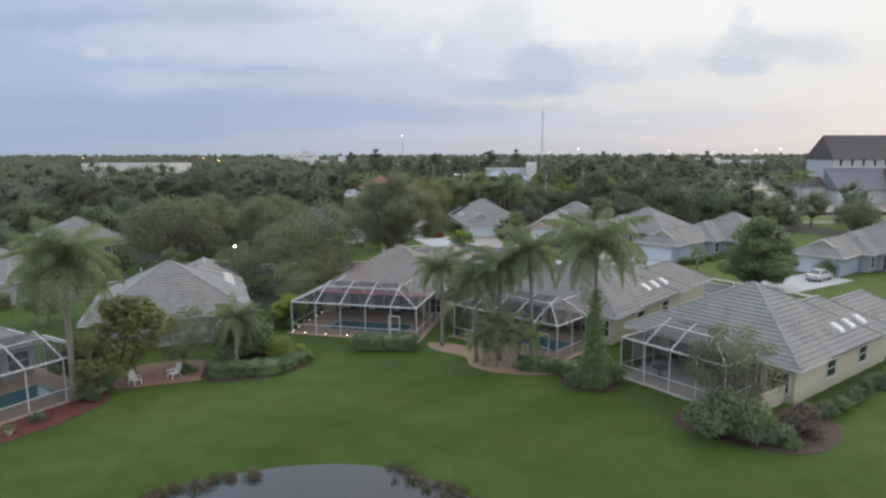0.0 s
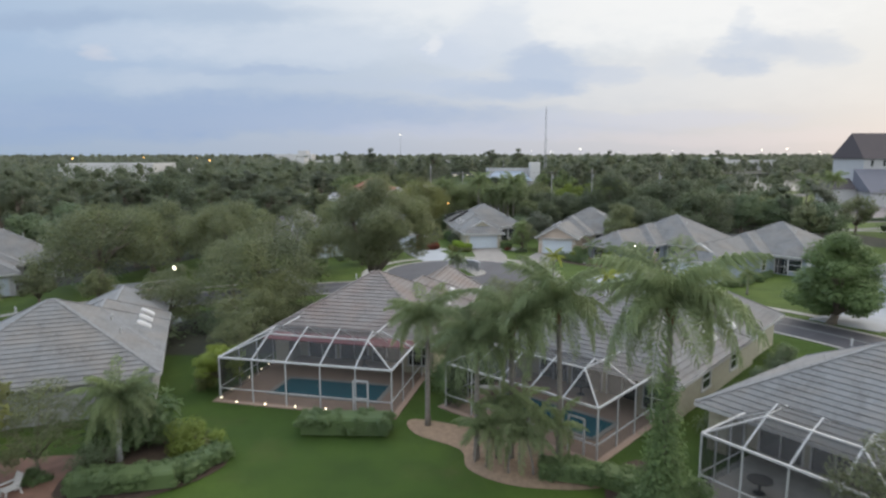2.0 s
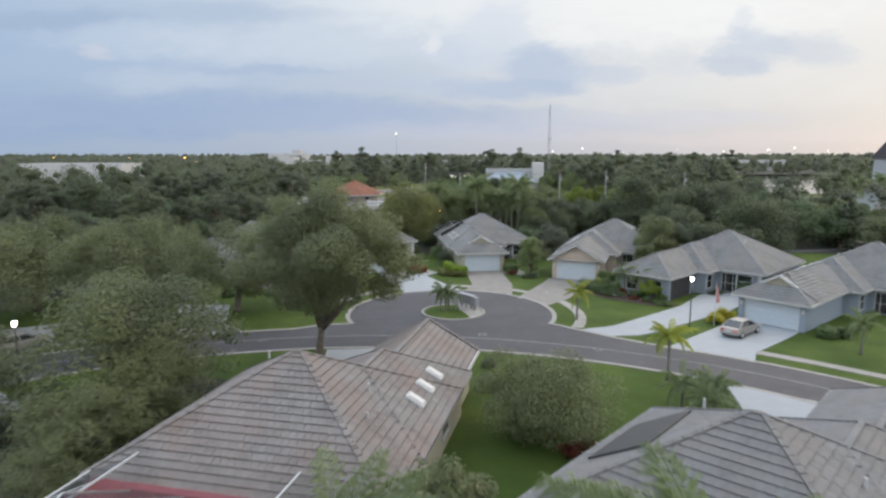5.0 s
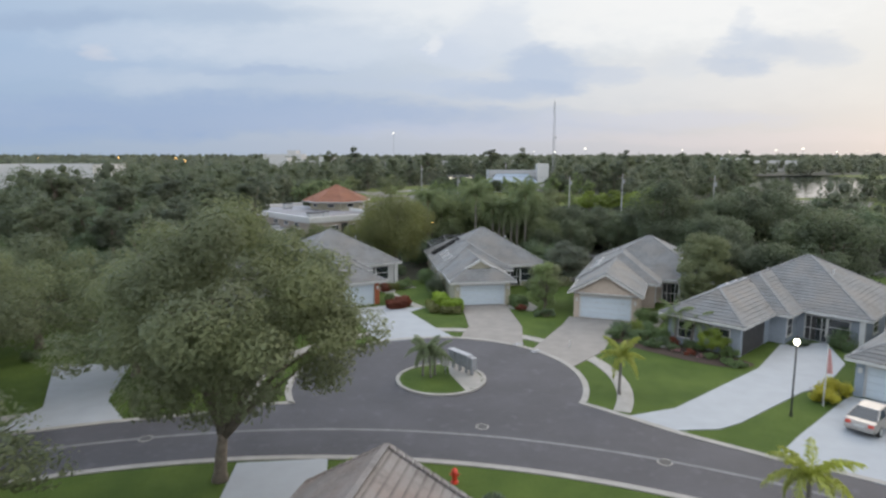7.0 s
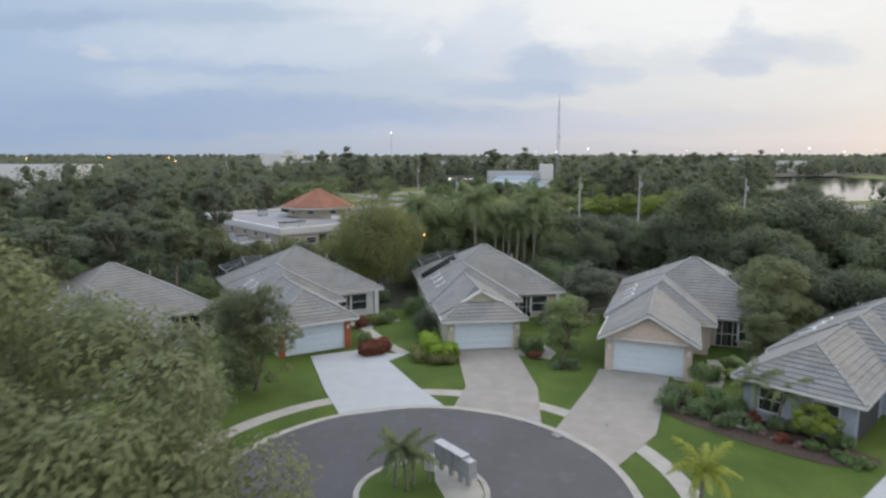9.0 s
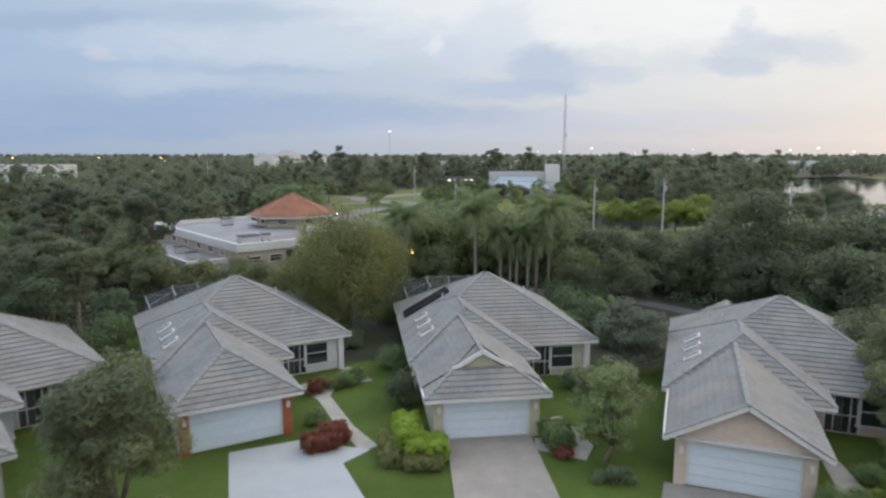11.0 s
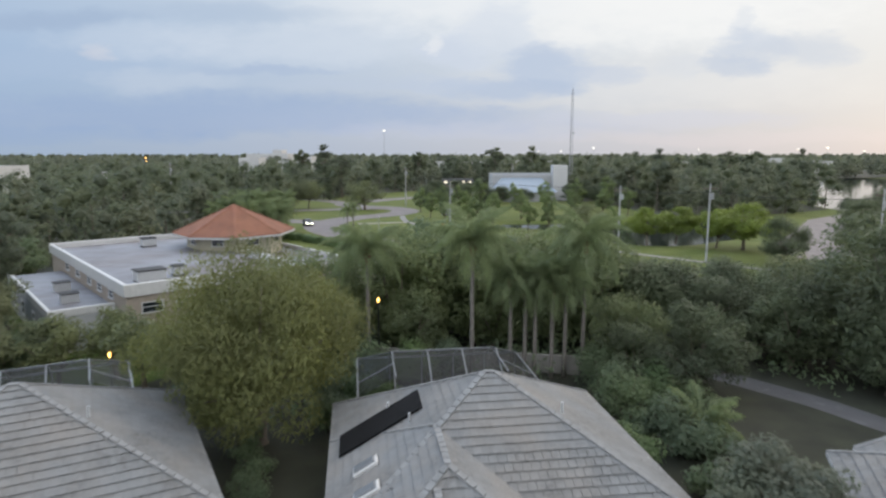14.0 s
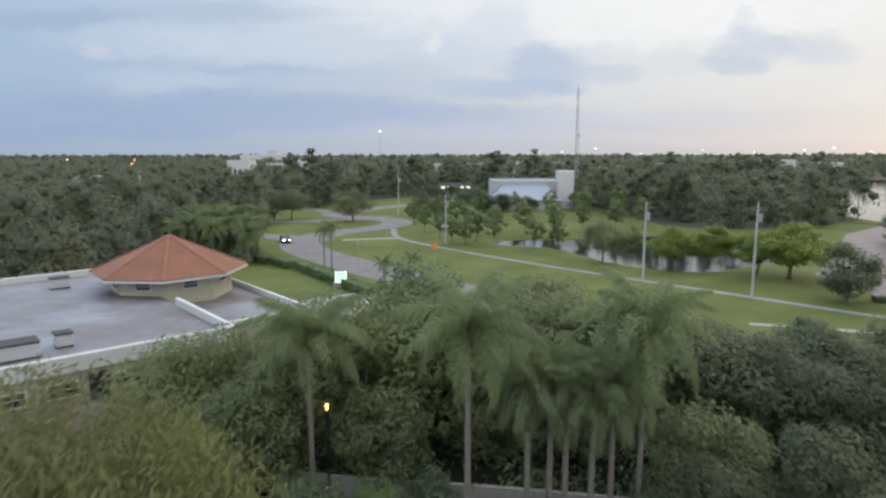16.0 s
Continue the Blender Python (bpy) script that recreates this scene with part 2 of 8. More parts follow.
def grass_mat():
    m = Nodes("lawn_grass")
    broad = m.ramp(m.noise(0.06, 4), 0.35, 0.68)
    c = m.mix(broad, (0.028, 0.056, 0.010), (0.060, 0.098, 0.016))
    c = m.mix(m.ramp(m.noise(0.5, 5), 0.4, 0.75, 0, 0.6), c, (0.021, 0.041, 0.008))
    c = m.mix(m.ramp(m.noise(7, 4), 0.4, 0.75, 0, 0.55), c, (0.022, 0.039, 0.009))
    c = m.mix(m.ramp(m.noise(30, 2), 0.55, 0.8, 0, 0.5), c, (0.060, 0.095, 0.020))
    # thin, worn turf in patches
    c = m.mix(m.math("MULTIPLY", m.ramp(m.noise(0.16, 5, rough=0.65), 0.54, 0.72), m.ramp(m.noise(1.2, 4), 0.35, 0.65, 0.2, 0.6)), c, (0.062, 0.066, 0.022))
    xyz = m.n.new("ShaderNodeSeparateXYZ")
    m.l.new(m.pos, xyz.inputs[0])
    # well-watered front lawns along the street
    front = m.mix(m.ramp(m.noise(0.3, 4), 0.35, 0.68), (0.042, 0.070, 0.013), (0.071, 0.104, 0.021))
    front = m.mix(m.ramp(m.noise(6, 4), 0.4, 0.75, 0, 0.5), front, (0.034, 0.055, 0.012))
    c = m.mix(m.ramp(m.math("ADD", xyz.outputs[1], m.math("MULTIPLY", m.noise(0.08, 3), 12.0)), 74, 84), c, front)
    # rough olive field beyond the estate
    edge = m.math("ADD", xyz.outputs[1], m.math("MULTIPLY", m.noise(0.05, 4), 30.0))
    field = m.mix(m.ramp(m.noise(0.12, 5), 0.35, 0.65), (0.070, 0.092, 0.022), (0.112, 0.128, 0.040))
    field = m.mix(m.ramp(m.noise(2.5, 4), 0.4, 0.75, 0, 0.5), field, (0.055, 0.070, 0.020))
    c = m.mix(m.ramp(edge, 190, 200), c, field)
    m.bump(m.noise(20, 5), 0.7, 0.06)
    return m.done(c, 0.9, 0, 0.15)


def asphalt_mat(name, col):
    m = Nodes(name)
    c = m.mix(m.ramp(m.noise(0.25, 5), 0.35, 0.7), tuple(x * 0.8 for x in col), tuple(x * 1.2 for x in col))
    c = m.mix(m.ramp(m.noise(1.6, 5), 0.55, 0.75, 0, 0.45), c, tuple(x * 1.6 for x in col))
    c = m.mix(m.ramp(m.noise(0.8, 6, rough=0.7), 0.56, 0.72, 0, 0.6), c, tuple(x * 1.9 for x in col))
    c = m.mix(m.ramp(m.noise(60, 2), 0.5, 0.8, 0, 0.4), c, tuple(x * 1.7 for x in col))
    m.bump(m.noise(80, 2), 0.3, 0.01)
    return m.done(c, 0.75)


def water_mat(name, col, rough=0.03):
    m = Nodes(name)
    m.bump(m.noise(1.3, 3, stretch=(1, 2.2, 1)), 0.12, 0.05)
    return m.done(col, rough, 0, 0.3)


def screen_mat():
    """Insect screen: a fine dark mesh, mostly open."""
    m = Nodes("insect_screen")
    m.done((0.016, 0.018, 0.02), 0.6)
    tr = m.n.new("ShaderNodeBsdfTransparent")
    mx = m.n.new("ShaderNodeMixShader")
    mx.inputs[0].default_value = 0.42
    m.l.new(tr.outputs[0], mx.inputs[1])
    m.l.new(m.bsdf.outputs[0], mx.inputs[2])
    m.l.new(mx.outputs[0], m.out.inputs[0])
    return m.mat


def glow(name, col, power):
    m = Nodes(name)
    m.bsdf.inputs["Emission Color"].default_value = (*col, 1)
    m.bsdf.inputs["Emission Strength"].default_value = power
    return m.done(col, 0.4)


def glass_mat():
    m = Nodes("window_glass")
    return m.done((0.02, 0.025, 0.03), 0.06, 0, 0.9)


TILE_GREY = tile_mat("grey_roof_tile", (0.160, 0.166, 0.172), (0.075, 0.072, 0.070), (0.184, 0.174, 0.164), 0.65, 0.28)
RIDGE = plain("pale_ridge_tile", (0.185, 0.19, 0.195), 0.85, 0.25, 2.0)
TILE_PINK = tile_mat("pinkish_roof_tile", (0.176, 0.167, 0.165), (0.060, 0.050, 0.047), (0.178, 0.143, 0.130), 0.6, 0.8)
TILE_BROWN = tile_mat("brown_grey_roof_tile", (0.150, 0.152, 0.156), (0.065, 0.062, 0.06), (0.165, 0.154, 0.148), 0.45, 0.35)
TILE_TERRA = tile_mat("terracotta_roof_tile", (0.225, 0.095, 0.06), (0.12, 0.06, 0.04), (0.245, 0.11, 0.066), 0.5, 0.2)
TILE_SLATE = tile_mat("dark_slate_roof", (0.050, 0.042, 0.046), (0.035, 0.03, 0.033), (0.058, 0.048, 0.052), 0.4, 0.0)
WHITE = plain("white_paint", (0.461, 0.461, 0.461), 0.5, 0.1)
DOOR_WHITE = plain("white_garage_door", (0.46, 0.52, 0.58), 0.5, 0.06)
CREAM = plain("cream_stucco", (0.358, 0.339, 0.262), 0.85, 0.12)
PEACH = plain("peach_stucco", (0.40, 0.335, 0.285), 0.85, 0.1)
PALEBLUE = plain("blue_grey_stucco", (0.235, 0.268, 0.315), 0.85, 0.1)
BLUE = plain("pale_blue_stucco", (0.240, 0.285, 0.340), 0.85, 0.1)
GREYWALL = plain("pale_grey_stucco", (0.333, 0.339, 0.346), 0.85, 0.1)
BEIGE = plain("beige_stucco", (0.301, 0.256, 0.218), 0.85, 0.1)
BRICK = plain("orange_brick", (0.269, 0.080, 0.035), 0.85, 0.25, 2.0, 0, 12)
ALU = plain("white_aluminium", (0.38, 0.39, 0.40), 0.4, 0.08)
DARK = plain("dark_recess", (0.035, 0.035, 0.038), 0.8, 0.3)
STEEL = plain("galvanised_steel", (0.3, 0.31, 0.33), 0.5, 0.2, metal=0.3)
BLACK = plain("black_paint", (0.02, 0.02, 0.022), 0.5, 0.3)
GLASS = glass_mat()
SCREEN = screen_mat()
GRASS = grass_mat()
ASPHALT = asphalt_mat("asphalt", (0.040, 0.039, 0.046))
# the back path's shade is put into this darker base colour
PATH_SHADED = asphalt_mat("shaded_grey_path", (0.072, 0.070, 0.074))
FOOTPATH = asphalt_mat("weathered_footpath", (0.145, 0.142, 0.144))
ASPHALT_PALE = asphalt_mat("worn_asphalt", (0.112, 0.099, 0.102))
CONCRETE = plain("concrete", (0.256, 0.246, 0.230), 0.85, 0.2, 1.2, 0, 25)
DRIVE_WHITE = plain("white_painted_concrete", (0.265, 0.283, 0.305), 0.8, 0.08, 0.8, 0, 25)
DRIVE_TAN = plain("stained_tan_concrete", (0.205, 0.190, 0.176), 0.85, 0.16, 0.9, 0, 25)
PAVER = plain("pinkish_pool_deck", (0.256, 0.186, 0.147), 0.85, 0.15, 1.0, 0, 20)
MULCH = plain("red_mulch", (0.083, 0.020, 0.012), 0.95, 0.5, 4.0, 0, 18, 0.8)
MULCH_DARK = plain("dark_mulch", (0.05, 0.032, 0.022), 0.95, 0.5, 4.0, 0, 18, 0.8)
SAND = plain("pale_pebble_bed", (0.218, 0.154, 0.106), 0.95, 0.3, 3.0, 0, 14, 0.6)
BRICKPAVE = plain("brick_paving", (0.173, 0.096, 0.070), 0.9, 0.3, 1.5, 0, 12)
WATER = water_mat("pond_water", (0.012, 0.016, 0.016))
POOL = water_mat("pool_water", (0.03, 0.105, 0.135), 0.08)
def membrane_mat():
    m = Nodes("flat_roof_membrane")
    c = m.mix(m.ramp(m.noise(0.22, 5), 0.35, 0.65), (0.105, 0.098, 0.108), (0.185, 0.190, 0.215))
    c = m.mix(m.ramp(m.noise(0.10, 4, stretch=(1, 2.5, 1)), 0.48, 0.64, 0, 0.7), c, (0.100, 0.075, 0.070))
    c = m.mix(m.ramp(m.noise(0.5, 6, rough=0.7), 0.55, 0.72, 0, 0.5), c, (0.26, 0.27, 0.29))
    c = m.mix(m.ramp(m.noise(9, 3), 0.5, 0.8, 0, 0.3), c, (0.09, 0.088, 0.092))
    m.bump(m.noise(6, 4), 0.2, 0.02)
    return m.done(c, 0.55)


MEMBRANE = membrane_mat()
METALROOF = plain("pale_blue_metal_roof", (0.20, 0.25, 0.31), 0.5, 0.12)
BARK = plain("grey_brown_bark", (0.15, 0.125, 0.10), 0.95, 0.4, 3.0, 0, 15, 0.8)
PALM_BARK = plain("grey_palm_trunk", (0.17, 0.155, 0.14), 0.95, 0.3, 4.0, 0, 20, 0.5)
BOOT = plain("brown_palm_boots", (0.17, 0.085, 0.05), 0.95, 0.4, 5.0, 0, 20, 0.6)
LEAF_OAK = leaf_mat("oak_leaf", (0.099, 0.120, 0.053), (0.148, 0.172, 0.076))
LEAF_DARK = leaf_mat("dark_leaf", (0.087, 0.126, 0.059), (0.128, 0.170, 0.084))
LEAF_PINE = leaf_mat("pine_needle", (0.092, 0.112, 0.060), (0.106, 0.128, 0.068), 0.08, 0.6, 0.09, 0.15)
LEAF_BELT = leaf_mat("green_wall_leaf", (0.104, 0.138, 0.056), (0.153, 0.187, 0.077), 0.2, 0.5)
LEAF_DEEP = leaf_mat("deep_green_leaf", (0.066, 0.087, 0.043), (0.100, 0.125, 0.062), 0.2)
LEAF_YOUNG = leaf_mat("young_tree_leaf", (0.110, 0.155, 0.054), (0.167, 0.217, 0.081), 0.2)
LEAF_YELLOW = leaf_mat("yellow_green_leaf", (0.105, 0.122, 0.036), (0.150, 0.165, 0.055))
LEAF_GOLD = leaf_mat("golden_hedge_leaf", (0.264, 0.259, 0.018), (0.378, 0.364, 0.041))
LEAF_LIME = leaf_mat("lime_hedge_leaf", (0.158, 0.246, 0.024), (0.226, 0.325, 0.041), 0.2)
PETAL_WHITE = leaf_mat("white_petals", (0.24, 0.26, 0.20), (0.45, 0.45, 0.42))
PETAL_PINK = leaf_mat("pink_petals", (0.20, 0.13, 0.12), (0.42, 0.26, 0.27))
SMOKED = plain("smoked_skylight_dome", (0.13, 0.14, 0.155), 0.35, 0.15)
FRAME_GREY = plain("weathered_grey_aluminium", (0.16, 0.17, 0.18), 0.45, 0.15)
MAROON = plain("maroon_awning_cloth", (0.17, 0.045, 0.055), 0.8, 0.2)
PANEL = plain("black_solar_mat", (0.009, 0.009, 0.010), 0.9, 0.2)
PANEL.node_tree.nodes["Principled BSDF"].inputs["Specular IOR Level"].default_value = 0.05
REED = leaf_mat("dry_reed", (0.075, 0.070, 0.035), (0.12, 0.105, 0.05))
LIT = glow("lit_window", (1.0, 0.88, 0.65), 0.7)
IRON = plain("cast_iron", (0.035, 0.034, 0.035), 0.6, 0.3)
LEAF_WILLOW = leaf_mat("willow_leaf", (0.106, 0.122, 0.037), (0.163, 0.179, 0.058))
LEAF_BRIGHT = leaf_mat("bright_leaf", (0.118, 0.165, 0.026), (0.185, 0.240, 0.045), 0.15)
LEAF_HEDGE = leaf_mat("hedge_leaf", (0.080, 0.129, 0.047), (0.131, 0.190, 0.067))
LEAF_GREY = leaf_mat("grey_green_leaf", (0.090, 0.112, 0.066), (0.150, 0.172, 0.110))
LEAF_RED = leaf_mat("red_leaf", (0.115, 0.034, 0.020), (0.165, 0.062, 0.034))
LEAF_PALM = leaf_mat("palm_leaflet", (0.125, 0.172, 0.068), (0.20, 0.245, 0.108), 0.3, 0.5)
LEAF_PALMY = leaf_mat("yellowing_palm_leaflet", (0.182, 0.221, 0.030), (0.286, 0.312, 0.050), 0.4, 0.2)
LAMP = glow("lamp_glow", (1.0, 0.92, 0.7), 14.0)
LAMP_WARM = glow("sodium_glow", (1.0, 0.5, 0.12), 8.0)
LAMP_FAR = glow("far_floodlight", (1.0, 0.93, 0.78), 1.6)
RED = plain("red_paint", (0.5, 0.04, 0.02), 0.5, 0.1)
SILVER = plain("silver_car_paint", (0.30, 0.285, 0.27), 0.3, 0.04, metal=0.3)
WHITECAR = plain("white_car_paint", (0.384, 0.384, 0.397), 0.25, 0.04)
# woodland floor; also the dark tone of sheets that stand for shade on lawn
LITTER_AND_SHADE = plain("leaf_litter_and_shade", (0.026, 0.028, 0.016), 0.95, 0.5, 0.4, 0, 6, 0.6)
LEAF_FAR = leaf_mat("far_wood_leaf", (0.118, 0.136, 0.080), (0.132, 0.152, 0.088), 0.06, 0.6, 0.07, 0.12)
WALL_DIM = plain("weathered_grey_wall", (0.15, 0.15, 0.155), 0.9, 0.3, 1.0, 0, 12)
LAMP_DECK = glow("deck_lens_glow", (1.0, 0.85, 0.6), 4.0)

# ---- mesh helpers ----
class Mesh:
    """Gathers vertices and faces for one part."""

    def __init__(self):
        self.v, self.f = [], []

    def poly(self, pts):
        i = len(self.v)
        self.v.extend(tuple(p) for p in pts)
        self.f.append(tuple(range(i, i + len(pts))))
        return self

    def prism(self, pts, z0, z1):
        """An upright prism over a polygon given counter-clockwise as (x, y)."""
        i, n = len(self.v), len(pts)
        self.v.extend((x, y, z0) for x, y in pts)
        self.v.extend((x, y, z1) for x, y in pts)
        self.f.append(tuple(range(i + n, i + 2 * n)))
        self.f.append(tuple(range(i + n - 1, i - 1, -1)))
        for k in range(n):
            j = (k + 1) % n
            self.f.append((i + k, i + j, i + n + j, i + n + k))
        return self

    def box(self, x0, x1, y0, y1, z0, z1):
        return self.prism([(x0, y0), (x1, y0), (x1, y1), (x0, y1)], z0, z1)

    def chamfer(self, x0, x1, y0, y1, z0, z1, c=0.05):
        """A box whose top edges are bevelled by c."""
        i = len(self.v)
        self.v += [(x0, y0, z0), (x1, y0, z0), (x1, y1, z0), (x0, y1, z0), (x0, y0, z1 - c), (x1, y0, z1 - c), (x1, y1, z1 - c), (x0, y1, z1 - c),
                   (x0 + c, y0 + c, z1), (x1 - c, y0 + c, z1), (x1 - c, y1 - c, z1), (x0 + c, y1 - c, z1)]
        for a in (0, 4):
            for k in range(4):
                j = (k + 1) % 4
                self.f.append((i + a + k, i + a + j, i + a + 4 + j, i + a + 4 + k))
        self.f += [(i + 8, i + 9, i + 10, i + 11), (i + 3, i + 2, i + 1, i)]
        return self

    def beam(self, a, b, w=0.06, h=None):
        """A square bar from a to b."""
        a, b = Vector(a), Vector(b)
        d = (b - a).normalized()
        s = d.cross(Vector((0, 0, 1)))
        s = s.normalized() if s.length > 1e-3 else Vector((1, 0, 0))
        u = s.cross(d)
        s, u = s * w / 2, u * (h or w) / 2
        i = len(self.v)
        for p in (a, b):
            self.v.extend(tuple(p + q) for q in (s + u, u - s, -s - u, s - u))
        self.f += [(i, i + 1, i + 2, i + 3), (i + 7, i + 6, i + 5, i + 4)]
        for k in range(4):
            j = (k + 1) % 4
            self.f.append((i + j, i + k, i + 4 + k, i + 4 + j))
        return self

    def tube(self, pts, radii, n=8, cap=True):
        """A round tapered tube along points."""
        i, m = len(self.v), len(pts)
        pts = [Vector(p) for p in pts]
        for k, (p, r) in enumerate(zip(pts, radii)):
            d = (pts[min(k + 1, m - 1)] - pts[max(k - 1, 0)]).normalized()
            s = d.orthogonal().normalized() if abs(d.z) < 0.95 else (Vector((1, 0, 0)) - d * d.x).normalized()
            t = d.cross(s)
            for a in range(n):
                ang = 2 * math.pi * a / n
                self.v.append(tuple(p + (s * math.cos(ang) + t * math.sin(ang)) * r))
        for k in range(m - 1):
            for a in range(n):
                b = (a + 1) % n
                self.f.append((i + k * n + a, i + k * n + b, i + (k + 1) * n + b, i + (k + 1) * n + a))
        if cap:
            self.f.append(tuple(i + (m - 1) * n + a for a in range(n)))
            self.f.append(tuple(i + n - 1 - a for a in range(n)))
        return self

    def mesh(self, name, material, smooth=False):
        me = bpy.data.meshes.new(name)
        me.from_pydata(self.v, [], self.f)
        me.materials.append(material)
        if smooth:
            me.polygons.foreach_set("use_smooth", [True] * len(me.polygons))
        me.update()
        return me


def part(name, m, material, parent=None, label="", smooth=False):
    """Links a Mesh as one object under a thing or a part."""
    ob = new(name, m if isinstance(m, bpy.types.Mesh) else m.mesh(name, material, smooth))
    if parent:
        ob.parent = parent
    return tagged(ob, label) if label else ob


def thing(name, m, label, category, group="", kind=""):
    ob = new(name)
    ob.matrix_basis = m
    ob.empty_display_size = 0.2
    return tagged(ob, label, category, group, kind)


def fill(name, outline, z, material, label, category, kind="structure", depth=0.0):
    """A flat sheet over an outline, triangulated; depth gives it edges."""
    from mathutils.geometry import tessellate_polygon
    pts = [Vector((x, y, z)) for x, y in outline]
    tris = tessellate_polygon([pts])
    m = Mesh()
    m.v = [tuple(p) for p in pts]
    for a, b, c in tris:
        n = (pts[b] - pts[a]).cross(pts[c] - pts[a]).z
        m.f.append((a, b, c) if n > 0 else (a, c, b))
    if depth:
        n = len(pts)
        area = sum(pts[k].x * pts[(k + 1) % n].y - pts[(k + 1) % n].x * pts[k].y for k in range(n))
        m.v += [(p.x, p.y, z - depth) for p in pts]
        for k in range(n):
            j = (k + 1) % n
            m.f.append((n + k, n + j, j, k) if area > 0 else (k, j, n + j, n + k))
    ob = new(name, m.mesh(name, material))
    return tagged(ob, label, category, "", kind)


def offset(path, d):
    """A polyline moved sideways by d to its left."""
    out = []
    for k, p in enumerate(path):
        a, b = path[max(k - 1, 0)], path[min(k + 1, len(path) - 1)]
        tx, ty = b[0] - a[0], b[1] - a[1]
        l = math.hypot(tx, ty) or 1
        out.append((p[0] - ty / l * d, p[1] + tx / l * d))
    return out


def strip(m, path, d0, d1, z0, z1):
    """A raised band along a path between two sideways offsets."""
    a, b = offset(path, d0), offset(path, d1)
    for k in range(len(path) - 1):
        q = [a[k], a[k + 1], b[k + 1], b[k]]
        m.poly([(x, y, z1) for x, y in (q if d1 > d0 else q[::-1])])
        for e, f in ((q[0], q[1]), (q[3], q[2])):
            m.poly([(*e, z0), (*f, z0), (*f, z1), (*e, z1)])
    return m


def smooth_path(pts, n=6, closed=False):
    """Catmull-Rom through the points."""
    out = []
    k = len(pts)
    for i in range(k if closed else k - 1):
        if closed:
            p0, p1, p2, p3 = (pts[(i + j) % k] for j in (-1, 0, 1, 2))
        else:
            p0, p1, p2, p3 = pts[max(i - 1, 0)], pts[i], pts[i + 1], pts[min(i + 2, k - 1)]
        for s in range(n):
            t = s / n
            out.append(tuple(0.5 * (2 * b + (c - a) * t + (2 * a - 5 * b + 4 * c - d) * t * t + (3 * b - a - 3 * c + d) * t ** 3)
                             for a, b, c, d in zip(p0, p1, p2, p3)))
    if not closed:
        out.append(tuple(pts[-1]))
    return out

# ---- ground, ponds, roads ----
POND_NEAR = smooth_path([(-16.5, 29.0), (-13.5, 31.6), (-9, 33.3), (-5, 33.6), (-1.6, 32.4), (2.2, 29.2), (9, 22), (14, 8), (8, -14), (-14, -18), (-30, -6), (-26, 18)], 6, True)
POND_FAR = smooth_path([(18, 259), (25, 257), (31, 252), (36, 239), (42, 232), (48, 230), (56, 235), (66, 242), (74, 256), (78, 268), (62, 275), (44, 270), (30, 268), (20, 266)], 5, True)
POND_EAST = smooth_path([(122, 306), (150, 300), (200, 330), (260, 420), (300, 520), (240, 520), (190, 440), (140, 340)], 5, True)


def inside(p, outline):
    """Signed depth inside an outline: positive inside."""
    x, y = p
    best, odd = 1e9, False
    n = len(outline)
    for k in range(n):
        (ax, ay), (bx, by) = outline[k], outline[(k + 1) % n]
        if (ay > y) != (by > y) and x < (bx - ax) * (y - ay) / (by - ay) + ax:
            odd = not odd
        ex, ey = bx - ax, by - ay
        t = max(0, min(1, ((x - ax) * ex + (y - ay) * ey) / (ex * ex + ey * ey + 1e-9)))
        best = min(best, math.hypot(x - ax - t * ex, y - ay - t * ey))
    return best if odd else -best


def axis(a, b, step, ends):
    vals = list(np.arange(a, b + 0.1, step))
    left, right, s = [], [], step
    x = a
    while x > -ends:
        s *= 1.5
        x -= s
        left.append(x)
    x, s = b, step
    while x < ends:
        s *= 1.5
        x += s
        right.append(x)
    return left[::-1] + vals + right


gx = axis(-30, 20, 0.75, 0) + axis(22, 110, 2.75, 4800)
gx = [-x for x in axis(32, 60, 2.75, 4800) if x > 31][::-1] + [x for x in gx if x >= -30]
gy = [-y for y in axis(20, 24, 2, 4800)][::-1] + list(np.arange(-19, 38, 0.75)) + axis(39, 300, 2.75, 4800)
gx, gy = sorted(set(x for x in gx if abs(x) < 5000)), sorted(set(y for y in gy if abs(y) < 5000))
ponds = [(o, min(p[0] for p in o), max(p[0] for p in o), min(p[1] for p in o), max(p[1] for p in o)) for o in (POND_NEAR, POND_FAR, POND_EAST)]


def ground_z(x, y):
    z = 0.0
    for o, x0, x1, y0, y1 in ponds:
        if x0 - 6 < x < x1 + 6 and y0 - 6 < y < y1 + 6:
            d = inside((x, y), o)
            if d > -2.0:
                z = min(z, -0.55 - 0.35 * max(-1.2, min(d, 3.0)) if d > -1.2 else -0.13 * max(0.0, (2.0 + d) / 0.8))
    return z


gm = Mesh()
for y in gy:
    for x in gx:
        gm.v.append((x, y, min(0.0, ground_z(x, y))))
w = len(gx)
for j in range(len(gy) - 1):
    for i in range(w - 1):
        gm.f.append((j * w + i, j * w + i + 1, (j + 1) * w + i + 1, (j + 1) * w + i))
tagged(new("ground", gm.mesh("ground", GRASS, True)), "mown green lawn sloping down to the ponds", "ground", "", "structure")
